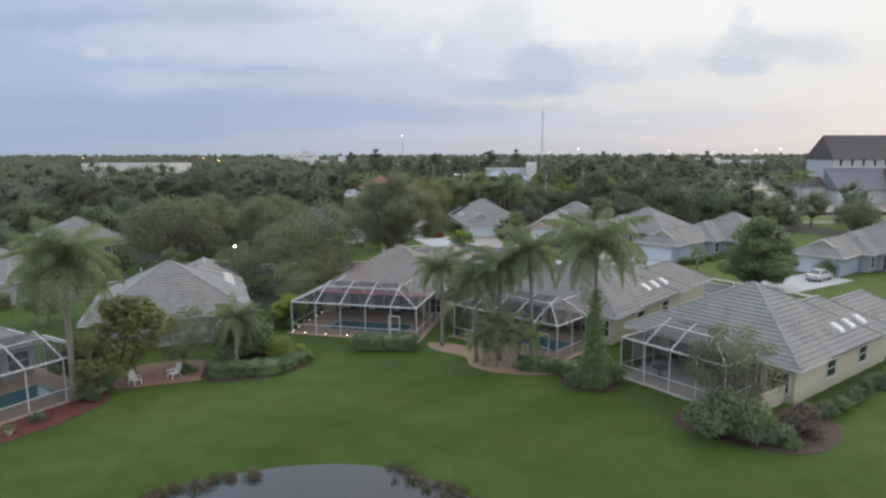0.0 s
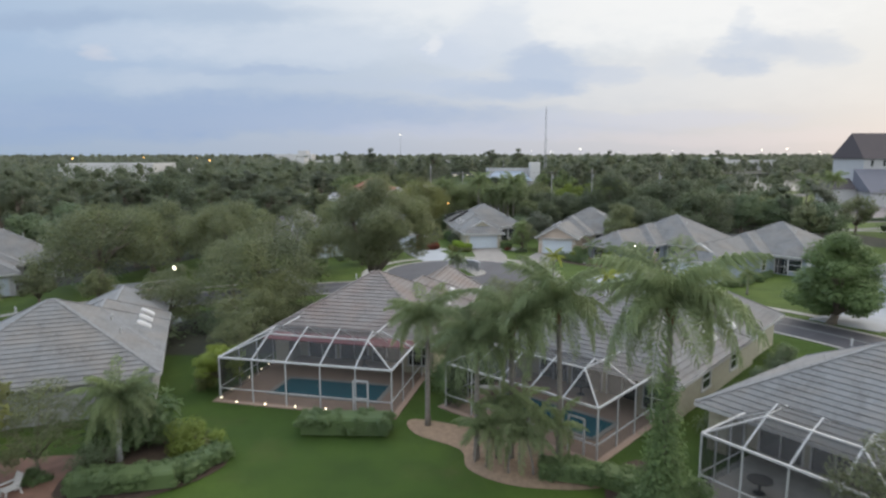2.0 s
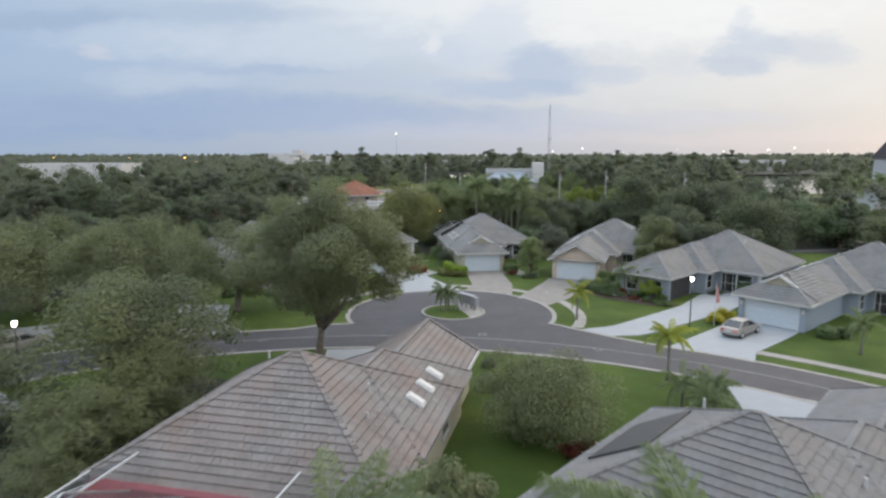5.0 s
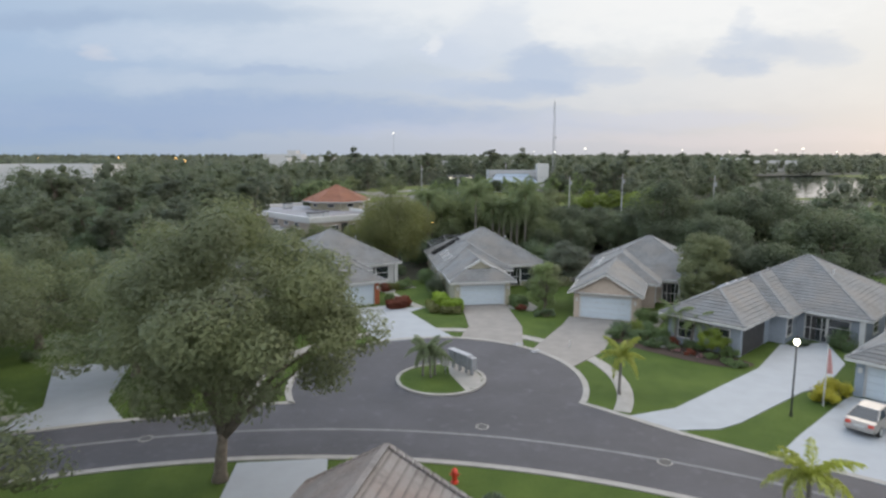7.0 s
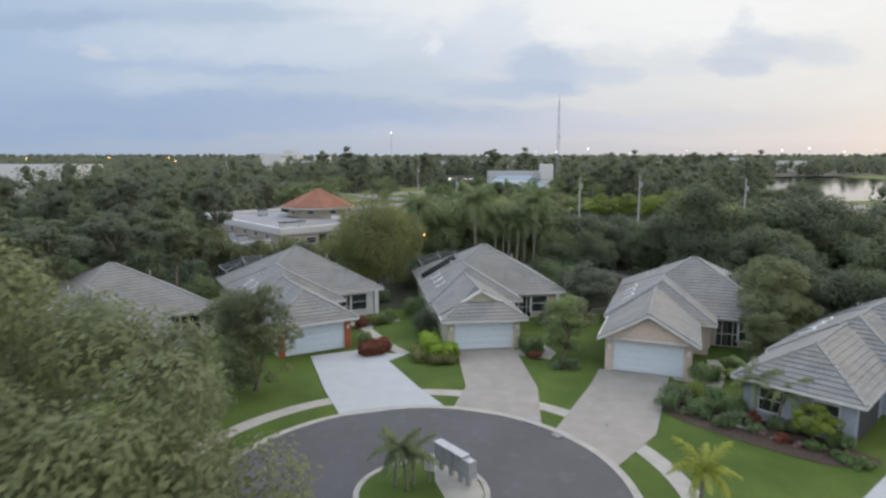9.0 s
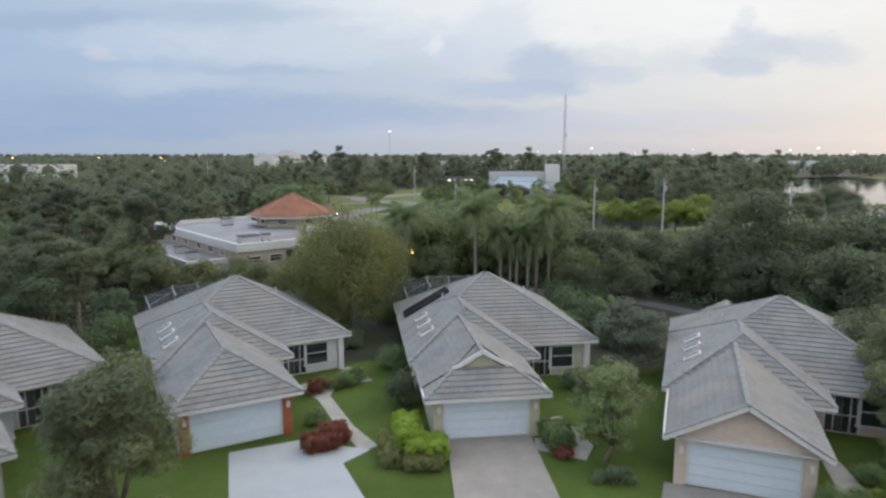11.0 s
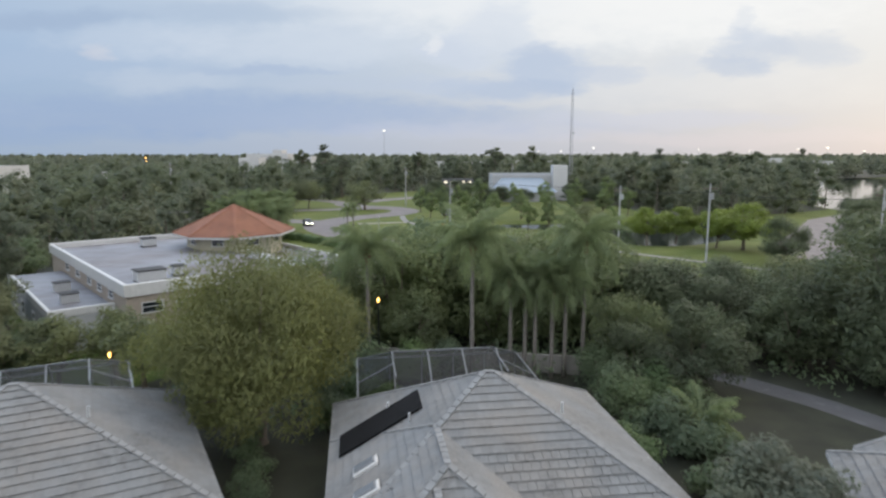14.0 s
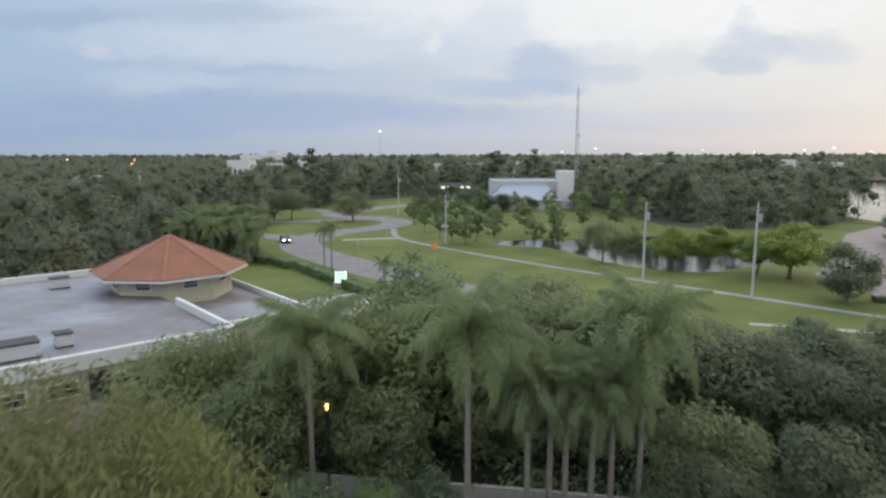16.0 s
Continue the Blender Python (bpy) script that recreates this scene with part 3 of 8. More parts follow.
for o, nm in ((POND_NEAR, "pond in the foreground lawn"), (POND_FAR, "pond beside the far path"), (POND_EAST, "lake beyond the car park")):
    big = offset(o + [o[0]], -2.5)[:-1] if sum(o[k][0] * o[k - 1][1] - o[k - 1][0] * o[k][1] for k in range(len(o))) < 0 else offset(o + [o[0]], 2.5)[:-1]
    fill("water", big, -0.5, WATER, "still dark " + nm + " reflecting the sky", "water")

SC, SR = (-3.2, 49.3), 44.0        # the street is an arc about SC


def arc(c, r, a0, a1, n):
    return [(c[0] + r * math.cos(radians(a0 + (a1 - a0) * k / n)), c[1] + r * math.sin(radians(a0 + (a1 - a0) * k / n))) for k in range(n + 1)]


BC, BR = (3.3, 105.2), 10.5        # the turning circle
near_edge = arc(SC, SR, 8, 150, 70)
far_right = arc(SC, SR + 6.1, 8, 60, 30)
far_left = arc(SC, SR + 6.1, 102, 150, 30)
bulb = arc(BC, BR, -26, 206, 48)
fil_r = smooth_path([far_right[-1], (17.7, 95.9), (15.2, 98.3), bulb[0]], 5)[1:-1]
fil_l = smooth_path([bulb[-1], (-9.2, 100.0), (-11.6, 98.7), far_left[0]], 5)[1:-1]
far_edge = far_right + fil_r + bulb + fil_l + far_left
fill("road", near_edge[::-1] + far_edge, 0.02, ASPHALT, "dark grey asphalt street widening into a turning circle", "road")
km = Mesh()
strip(km, near_edge, 0.0, 0.45, 0, 0.06)
strip(km, far_edge, 0.0, -0.45, 0, 0.06)
tagged(new("kerb", km.mesh("kerb", CONCRETE)), "pale concrete kerb along the street", "kerb", "", "structure")
gut = Mesh()
strip(gut, arc(SC, SR + 3.35, 10, 148, 70), -0.14, 0.14, 0.015, 0.03)
tagged(new("trim", gut.mesh("gutter", WALL_DIM)), "thin pale concrete strip along the middle of the street", "gutter", "", "structure")
wk = Mesh()
strip(wk, arc(BC, BR, -27, 203, 50), -2.3, -3.4, 0, 0.035)
strip(wk, arc(SC, SR + 6.1, 8, 57, 30), -2.4, -3.5, 0, 0.034)
strip(wk, arc(SC, SR + 6.1, 108, 150, 30), -2.4, -3.5, 0, 0.034)
tagged(new("pavement", wk.mesh("pavement", CONCRETE)), "narrow concrete footpath behind the grass verge", "footpath", "", "structure")

# planted island in the turning circle
ISL = (3.55, 105.2)
isl = arc(ISL, 3.35, 0, 360, 40)[:-1]
ik = Mesh()
strip(ik, isl + [isl[0]], 0.0, 0.28, 0, 0.13)
tagged(new("kerb", ik.mesh("kerb", CONCRETE)), "round pale kerb of the planted traffic island", "kerb", "", "structure")
fill("trim", arc(ISL, 3.1, 0, 360, 36)[:-1], 0.09, GRASS, "grass patch on the traffic island", "grass")
fill("pavement", [(5.3, 102.7), (6.35, 103.8), (6.6, 105.2), (6.3, 106.5), (5.2, 107.8), (4.1, 108.1), (4.2, 106.2)], 0.11, CONCRETE, "concrete pad under the letter boxes on the island", "paving")

# driveways, each a slab
def drive(pts, mat, label):
    return fill("pavement", pts, 0.055, mat, label, "driveway", "structure", 0.05)


drive([(-6.3, 126.4), (-2.2, 128.2), (-1.3, 127.5), (1.5, 126.8), (0.2, 125.2), (3.0, 119.1), (4.6, 116.2), (1.2, 115.4), (-1.9, 114.4), (-3.8, 119.0)], DRIVE_WHITE, "white painted concrete driveway beside a brick garage")
drive([(5.7, 128.2), (10.6, 128.8), (11.3, 119.4), (10.6, 113.0), (8.4, 114.4), (5.2, 115.6), (6.2, 119.6)], DRIVE_TAN, "stained tan concrete driveway of the middle house")
drive([(16.6, 123.3), (21.4, 121.6), (17.2, 111.8), (13.6, 107.6), (13.0, 109.4), (11.2, 112.2), (15.3, 120.2)], DRIVE_TAN, "worn tan concrete driveway of the peach house")
drive([(28.2, 107.6), (33.0, 113.6), (37.4, 114.3), (35.5, 108.5), (31.0, 103.6), (28.8, 102.6), (22.1, 97.5), (20.4, 96.6), (17.2, 96.4), (15.4, 98.5), (18.9, 99.8)], DRIVE_WHITE, "pale concrete driveway of the blue-grey house")
drive([(29.5, 100.0), (31.6, 101.8), (36.6, 98.4), (32.5, 94.7), (28.6, 91.4), (27.3, 88.9), (22.0, 93.2), (23.5, 94.5), (24.6, 95.6)], DRIVE_WHITE, "pale concrete driveway with a parked silver car")
drive([(-7.4, 92.4), (-2.6, 92.9), (-1.9, 88.5), (-1.9, 79.5), (-8.0, 80.5), (-7.0, 88.0)], DRIVE_WHITE, "white concrete driveway at the house with the pool cage")
drive([(22.6, 84.2), (27.6, 81.0), (25.5, 76.3), (20.4, 72.4), (17.0, 75.5), (21.7, 79.0)], DRIVE_WHITE, "white concrete driveway behind the palms")
drive([(-23.4, 95.6), (-16.2, 97.9), (-18.9, 101.1), (-21.0, 108.5), (-27.0, 108.5), (-22.6, 100.0)], DRIVE_WHITE, "pale concrete driveway under the oaks")
drive([(-34.5, 81.5), (-30.5, 84.4), (-25.0, 80.0), (-28.0, 75.5)], DRIVE_WHITE, "pale concrete driveway of the house with the patio")
drive([(-36.4, 88.5), (-31.5, 93.2), (-35.0, 101.0), (-42.0, 97.0)], DRIVE_WHITE, "pale concrete driveway by a street lamp")
drive([(38.0, 79.8), (42.0, 75.0), (55.0, 83.0), (52.0, 88.5)], DRIVE_WHITE, "pale concrete driveway with a white car")

def path_slab(pts, label):
    return fill("pavement", pts, 0.04, CONCRETE, label, "garden path", "structure", 0.04)


path_slab([(1.9, 127.2), (0.9, 126.7), (-0.9, 129.8), (-2.9, 134.0), (-4.8, 136.6), (-3.8, 137.8), (-2.3, 138.0), (-2.2, 140.2), (-1.8, 140.7), (0.4, 137.6), (-2.0, 136.6), (-2.2, 134.7), (0.1, 129.9)], "concrete walk from the driveway to the brick-piered entry")
path_slab([(10.7, 126.9), (13.2, 125.6), (14.0, 127.3), (12.9, 131.4), (12.2, 131.2), (12.6, 127.8), (10.8, 128.3)], "concrete walk from the driveway to the cream house")
path_slab([(21.6, 121.0), (24.2, 119.1), (26.2, 122.6), (26.7, 125.4), (25.8, 125.5), (25.0, 123.0), (24.0, 120.8), (21.7, 122.0)], "concrete walk from the driveway to the peach house")
# far roads
def lane(path, w, mat, label, z=0.012, n=6):
    m = Mesh()
    strip(m, smooth_path(path, n), -w / 2, w / 2, -0.05, z)
    return tagged(new("road", m.mesh("road", mat)), label, "road", "", "structure")


lane([(30, 190), (16, 208), (7, 218.5), (-6, 234), (-17.5, 250.5), (-21, 264), (-16, 277), (-7, 287), (-4, 297), (-9, 306.5), (-20, 313), (-24, 324), (-13, 341), (2.5, 358), (20, 382), (60, 420), (140, 460)], 8.0, ASPHALT_PALE, "worn pinkish asphalt road winding past the pond")
lane([(-10, 305), (-20, 303.5), (-36, 298), (-70, 292), (-120, 290)], 6, ASPHALT_PALE, "worn side road leaving the bend", 0.007)
lane([(-17, 262), (-30, 270), (-60, 276), (-120, 280)], 7, ASPHALT_PALE, "worn side road joining the winding road", 0.008)
lane([(-22, 318), (-40, 340), (-90, 352), (-160, 360)], 6, ASPHALT_PALE, "far side road in the fields", 0.006)
lane([(-4, 283), (-1.4, 267), (8, 252.5), (23, 235), (36, 221.5), (47, 210.5), (56, 201.5), (76, 183)], 1.4, FOOTPATH, "narrow grey footpath along the pond", 0.016)
lane([(24, 196), (36, 188), (52, 178), (76, 160), (110, 150), (190, 150)], 1.4, FOOTPATH, "narrow grey footpath beyond the trees", 0.016)
lane([(20, 166), (26, 163.5), (31, 158), (38, 150), (60, 146), (110, 160), (200, 170)], 2.3, PATH_SHADED, "curving grey path behind the gardens", 0.014)
fill("pavement", [(62, 210), (62.5, 226), (78, 246), (96, 272), (118, 290), (150, 275), (120, 235), (90, 205)], 0.02, ASPHALT_PALE, "pale asphalt car park beside the lake", "car park")
fill("pavement", [(86, 168), (90, 196), (130, 216), (190, 216), (190, 176), (130, 172)], 0.015, ASPHALT_PALE, "pale asphalt forecourt of the church", "car park")
fill("pavement", [(-9, 210.5), (-3, 214.8), (1.6, 206), (-2, 196), (-14, 190), (-14, 204)], 0.015, CONCRETE, "asphalt yard beside the flat-roofed building", "car park")
lane([(-13, 263.9), (-6, 266), (-1.4, 267)], 1.6, CONCRETE, "short concrete footpath to the road", 0.015)
lane([(40, 199), (48.6, 196.5), (54, 193.5)], 1.0, CONCRETE, "short strip of pale concrete in the grass", 0.015)
# flat dark sheet over the lawn, just below the path's height
fill("trim", [(14, 149), (13, 160), (20, 168), (27, 167), (34, 161), (41, 152), (48, 141), (38, 136), (27, 144)], 0.0102, LITTER_AND_SHADE, "dark ground beside the back path", "woodland floor")
# two dark sheets put the shade of the trees into the lawn's colour
fill("trim", smooth_path([(-7.5, 142.5), (-1.5, 142.0), (3.0, 144.0), (3.6, 150.0), (3.0, 160.0), (-6.0, 162.0), (-13.0, 157.0)], 4, True), 0.0115, LITTER_AND_SHADE, "dark sheet painted as shade under the weeping tree", "woodland floor")
fill("trim", smooth_path([(15.0, 147.0), (19.0, 141.0), (24.0, 142.5), (30.0, 150.0), (25.0, 157.5), (16.5, 158.0)], 4, True), 0.0118, LITTER_AND_SHADE, "dark sheet painted as shade behind the gardens", "woodland floor")
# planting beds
# not a bed: dark sheet standing for the shadowed ground below the crown
fill("trim", smooth_path([(-29, 70), (-22, 68.5), (-14, 69), (-10.5, 73), (-11, 80), (-14, 85.5), (-22, 84.5), (-28, 80)], 4, True), 0.028, LITTER_AND_SHADE, "dark sheet painted as shade under the street oak", "woodland floor")
fill("trim", [(-30, 33.5), (-26.2, 35.3), (-24.5, 37.9), (-23.2, 41.5), (-24.0, 43.5), (-27, 44.0), (-31, 40)], 0.03, MULCH, "red mulch bed under the palms", "flower bed")
fill("trim", smooth_path([(-24.2, 44.3), (-21, 45.0), (-17.9, 46.4), (-17.5, 50.5), (-24.5, 49.5)], 4, True), 0.03, BRICKPAVE, "red brick patio with two white chairs", "patio")
fill("trim", smooth_path([(-18.6, 46.4), (-15.2, 45.7), (-12.4, 47.3), (-11.0, 50.0), (-13.5, 53.0), (-18.5, 52)], 4, True), 0.035, MULCH_DARK, "dark mulch bed round the hedge", "flower bed")
fill("trim", smooth_path([(-1.0, 55.5), (-0.9, 53.4), (1.8, 51.3), (2.2, 49.0), (4.4, 47.3), (8.0, 46.9), (10.0, 48.0), (9.0, 50.6), (4, 53.5)], 4, True), 0.03, SAND, "pale pebble bed round the palms", "flower bed")
fill("trim", smooth_path([(9.0, 47.0), (9.4, 43.8), (12.4, 43.6), (13.5, 46.6), (11.5, 50.0)], 4, True), 0.036, MULCH_DARK, "dark mulch bed under the ivy palm", "flower bed")
fill("trim", smooth_path([(14.6, 38), (18.5, 34.3), (21.5, 34.0), (24.0, 36.0), (24.8, 38.6), (22, 40.5), (17.5, 41.4)], 4, True), 0.03, MULCH_DARK, "dark mulch bed along the house wall", "flower bed")
fill("trim", smooth_path([(18.8, 115), (21.5, 111.3), (25.0, 108.2), (27.4, 107.9), (28.0, 109.3), (23.2, 115.2), (20, 118.5)], 4, True), 0.03, MULCH_DARK, "dark mulch flower bed with shrubs", "flower bed")

# ---- houses ----
def clip(poly, a, b, c):
    """The part of a 2D polygon where a*u + b*v <= c."""
    out = []
    for k, p in enumerate(poly):
        q = poly[(k + 1) % len(poly)]
        dp, dq = a * p[0] + b * p[1] - c, a * q[0] + b * q[1] - c
        if dp <= 0:
            out.append(p)
        if (dp < 0 < dq) or (dq < 0 < dp):
            t = dp / (dp - dq)
            out.append((p[0] + t * (q[0] - p[0]), p[1] + t * (q[1] - p[1])))
    return out


def roof_faces(x0, x1, y0, y1, ze, k, gf, gb):
    """Sloping faces of a roof whose ridge runs along y: gf, gb are the hip insets of its front and back ends (0 is a gable)."""
    a, xm = (x1 - x0) / 2, (x0 + x1) / 2
    zr = ze + k * a
    gf, gb = min(gf, a), min(gb, a)
    zf, zb = ze + k * gf, ze + k * gb
    left = [(x0, y1, ze), (x0, y0, ze)] + ([(x0 + gf, y0 + gf, zf)] if gf < a else []) + [(xm, y0 + gf, zr), (xm, y1 - gb, zr)] + ([(x0 + gb, y1 - gb, zb)] if gb < a else [])
    right = [(x1, y0, ze), (x1, y1, ze)] + ([(x1 - gb, y1 - gb, zb)] if gb < a else []) + [(xm, y1 - gb, zr), (xm, y0 + gf, zr)] + ([(x1 - gf, y0 + gf, zf)] if gf < a else [])
    faces, gables = [left, right], []
    for g, y, s in ((gf, y0, 1), (gb, y1, -1)):
        if g > 0.01:
            f = [(x0, y, ze), (x1, y, ze), (x1 - g, y + s * g, ze + k * g)] + ([(x0 + g, y + s * g, ze + k * g)] if g < a - 0.01 else [])
            faces.append(f if s > 0 else [f[1], f[0]] + f[2:][::-1])
        if g < a - 0.01:
            gables.append([(x0 + g, y + s * g, ze + k * g), (x1 - g, y + s * g, ze + k * g), (xm, y + s * g, zr)])
    ridge = [((xm, y0 + gf, zr), (xm, y1 - gb, zr))]
    for g, y, s in ((gf, y0, 1), (gb, y1, -1)):
        if g > 0.01:
            for x, t in ((x0, 1), (x1, -1)):
                ridge.append(((x, y, ze), (x + t * g, y + s * g, ze + k * g)))
        else:
            for x in (x0, x1):
                ridge.append(((x, y, ze), (xm, y, zr)))
    return faces, gables, ridge


def tiles(face, course=0.42, wide=0.36):
    """Tiles over a sloping face: lists of top and bottom corners."""
    p0, p1 = Vector(face[0]), Vector(face[1])
    u = (p1 - p0).normalized()
    nrm = u.cross(Vector(face[2]) - p0).normalized()
    if nrm.z < 0:
        nrm = -nrm
    v = nrm.cross(u)
    if v.z < 0:
        v = -v
    flat = [((Vector(q) - p0).dot(u), (Vector(q) - p0).dot(v)) for q in face]
    area = sum(flat[i][0] * flat[(i + 1) % len(flat)][1] - flat[(i + 1) % len(flat)][0] * flat[i][1] for i in range(len(flat)))
    if area < 0:
        flat = flat[::-1]
    edges = []
    for i, a in enumerate(flat):
        b = flat[(i + 1) % len(flat)]
        ex, ey = b[0] - a[0], b[1] - a[1]
        edges.append((ey, -ex, ey * a[0] - ex * a[1]))
    vmax, umin, umax = max(q[1] for q in flat), min(q[0] for q in flat), max(q[0] for q in flat)
    out = []
    row = 0
    while row * course < vmax:
        v0, v1 = row * course, min((row + 1) * course, vmax)
        n0 = int(umin / wide) - 1
        for c in range(n0, int(umax / wide) + 2):
            ua = c * wide + (row % 2) * wide / 2
            q = [(ua + 0.008, v0), (ua + wide - 0.008, v0), (ua + wide - 0.008, v1), (ua + 0.008, v1)]
            for e in edges:
                q = clip(q, *e)
                if len(q) < 3:
                    break
            if len(q) < 3:
                continue
            lift = random.uniform(0, 0.014)
            top, bot = [], []
            for (uu, vv) in q:
                h = 0.100 - 0.048 * (vv - v0) / course + lift
                base = p0 + u * uu + v * vv
                top.append(base + nrm * h)
                bot.append(base + nrm * (h - 0.04))
            out.append((top, bot))
        row += 1
    return out


def add_tile(m, top, bot, edges=1):
    i, n = len(m.v), len(top)
    m.v.extend(tuple(p) for p in top)
    m.v.extend(tuple(p) for p in bot)
    m.f.append(tuple(range(i, i + n)))
    low = sorted(range(n), key=lambda k: top[k].z + top[(k + 1) % n].z)[:edges]
    for k in low:
        j = (k + 1) % n
        m.f.append((i + n + k, i + n + j, i + j, i + k))


def window(parent, x, y, z0, w, h, turn, split=2):
    """A sash window standing proud of its wall, turned about z."""
    R = Matrix.Translation((x, y, z0)) @ Matrix.Rotation(radians(turn), 4, "Z")
    fm = Mesh()
    t = 0.09
    for a in ((-w / 2 - t, -w / 2, 0, h), (w / 2, w / 2 + t, 0, h), (-w / 2 - t, w / 2 + t, h, h + t), (-w / 2, w / 2, h * 0.52, h * 0.52 + 0.05)):
        fm.box(a[0], a[1], -0.07, 0.02, a[2], a[3])
    win = part("window", fm, WHITE, parent)
    win.matrix_basis = R
    sill = Mesh().box(-w / 2 - t - 0.05, w / 2 + t + 0.05, -0.12, 0.02, -0.1, 0)
    part("sill", sill, WHITE, win)
    for za, zb in ((0, h * 0.52), (h * 0.52 + 0.05, h)):
        part("pane", Mesh().box(-w / 2, w / 2, -0.03, 0.0, za, zb), GLASS, win)
    return win


def garage_door(parent, x, y, turn, w=4.88, h=2.15, mat=None):
    R = Matrix.Translation((x, y, 0.06)) @ Matrix.Rotation(radians(turn), 4, "Z")
    fm = Mesh()
    fm.box(-w / 2 - 0.12, -w / 2, -0.08, 0.02, 0, h).box(w / 2, w / 2 + 0.12, -0.08, 0.02, 0, h).box(-w / 2 - 0.12, w / 2 + 0.12, -0.08, 0.02, h, h + 0.12)
    d = part("garage_door", fm, WHITE, parent, "white sectional garage door")
    d.matrix_basis = R
    for k in range(4):
        s = h / 4
        pm = Mesh().box(-w / 2, w / 2, -0.02, 0.02, k * s + 0.012, (k + 1) * s - 0.012)
        for c in range(8):
            cw = w / 8
            pm.box(-w / 2 + c * cw + 0.08, -w / 2 + (c + 1) * cw - 0.08, -0.032, -0.02, k * s + 0.09, (k + 1) * s - 0.09)
        part("panel", pm, mat or DOOR_WHITE, d)
    return d


def entry_door(parent, x, y, turn):
    R = Matrix.Translation((x, y, 0.1)) @ Matrix.Rotation(radians(turn), 4, "Z")
    d = part("door", Mesh().box(-0.95, -0.85, -0.08, 0.02, 0, 2.15).box(0.85, 0.95, -0.08, 0.02, 0, 2.15).box(-0.95, 0.95, -0.08, 0.02, 2.15, 2.25), WHITE, parent, "white-framed screened entry door")
    d.matrix_basis = R
    part("leaf", Mesh().box(-0.85, 0.0, -0.03, 0.01, 0, 2.15), DARK, d)
    part("leaf", Mesh().box(0.02, 0.85, -0.03, 0.01, 0, 2.15), GLASS, d)
    bars = Mesh()
    for a in (-0.43, 0.43):
        bars.box(a - 0.03, a + 0.03, -0.06, -0.03, 0, 2.15)
    bars.box(-0.85, 0.85, -0.06, -0.03, 1.0, 1.06)
    part("muntin", bars, WHITE, d)
    return d


EAVE, PITCH = 2.7, 0.57


def house(label, ox, oy, turn, wall=CREAM, roof=TILE_GREY, garage="hip", deeper=0.0, side_garage=False, corner=None, panel=False, pieces=(), skylights=True, open_garage=False, recess=True, dome=STEEL, rear=False):
    """A one-storey house: a broad hip roof, a middle wing, and a garage wing in front.
    Origin at the garage's front left eave; x along the front, y towards the back."""
    g = deeper
    H = thing("house", pose(ox, oy, 0, 0, 0, turn), label, "house", "houses of the estate")
    gf = {"hip": 3.65, "dutch": 1.9, "gable": 0.0}[garage]
    vols = [("main", -0.3, 13.9, 9.75 + g, 23.5 + g, True), ("middle", -0.3, 8.6, 6.7 + g, 19.0 + g, False), ("garage", 0.0, 7.3, 0.0, 13.0 + g, False)]
    if rear:
        vols.append(("rear", 0.9, 6.8, 18.0 + g, 24.3 + g, False))
    tops = {}
    for nm, x0, x1, y0, y1, wide in vols:
        if wide:   # ridge along x: build turned
            f, ga, ri = roof_faces(y0, y1, x0, x1, EAVE, PITCH, 9, 9)
            f = [[(q[1], q[0], q[2]) for q in a] for a in f]
            ri = [tuple((q[1], q[0], q[2]) for q in a) for a in ri]
            ga = []
        else:
            f, ga, ri = roof_faces(x0, x1, y0, y1, EAVE, PITCH, gf if nm == "garage" else 9, 0.0 if nm == "rear" else 0.01 if nm == "garage" else 9)
        tops[nm] = (f, ga, ri)
    # walls, each wing a body with a real thickness below the eaves
    s = 0.55
    part("wall", Mesh().box(-0.3 + s, 13.9 - s, 9.75 + g + s, 23.5 + g - (2.6 if recess else s), 0, EAVE - 0.06), wall, H)
    if recess:
        part("wall", Mesh().box(-0.3 + s, 2.6, 20.88 + g, 23.5 + g - s, 0, EAVE - 0.06), wall, H)
        part("wall", Mesh().box(12.2, 13.9 - s, 20.88 + g, 23.5 + g - s, 0, EAVE - 0.06), wall, H)
        for x in (4.6, 7.4, 10.2):
            part("sliding_door", Mesh().box(x - 1.15, x + 1.15, 20.9 + g, 20.96 + g, 0.05, 2.2), GLASS, H, "dark glass sliding door")
            part("door_frame", Mesh().box(x - 1.25, x - 1.15, 20.9 + g, 21.0 + g, 0.0, 2.3).box(x + 1.15, x + 1.25, 20.9 + g, 21.0 + g, 0, 2.3).box(x - 1.15, x + 1.15, 20.9 + g, 21.0 + g, 2.2, 2.3).box(x - 0.03, x + 0.03, 20.96 + g, 21.0 + g, 0.05, 2.2), WHITE, H)
    part("wall", Mesh().box(-0.3 + s, 8.6 - s, 6.7 + g + s, 9.75 + g + s, 0, EAVE - 0.06), wall, H)
    gwall = Mesh()
    bx = 3.65 - 2.44
    gwall.box(s, 7.3 - s, 0.72, 6.7 + g + s, 0, EAVE - 0.06)
    part("wall", gwall, wall, H)
    cm = corner or wall
    for xa, xb in ((s, bx - 0.12), (6.09 + 0.12, 7.3 - s)):
        if not side_garage:
            part("pier", Mesh().box(xa, xb, 0.5, 0.72, 0, EAVE - 0.06), cm, H, "orange brick pier" if corner else "")
    if not side_garage:
        part("lintel", Mesh().box(bx - 0.12, 6.21, 0.5, 0.72, 2.34, EAVE - 0.06), WHITE, H)
        garage_door(H, 3.65, 0.7, 0)
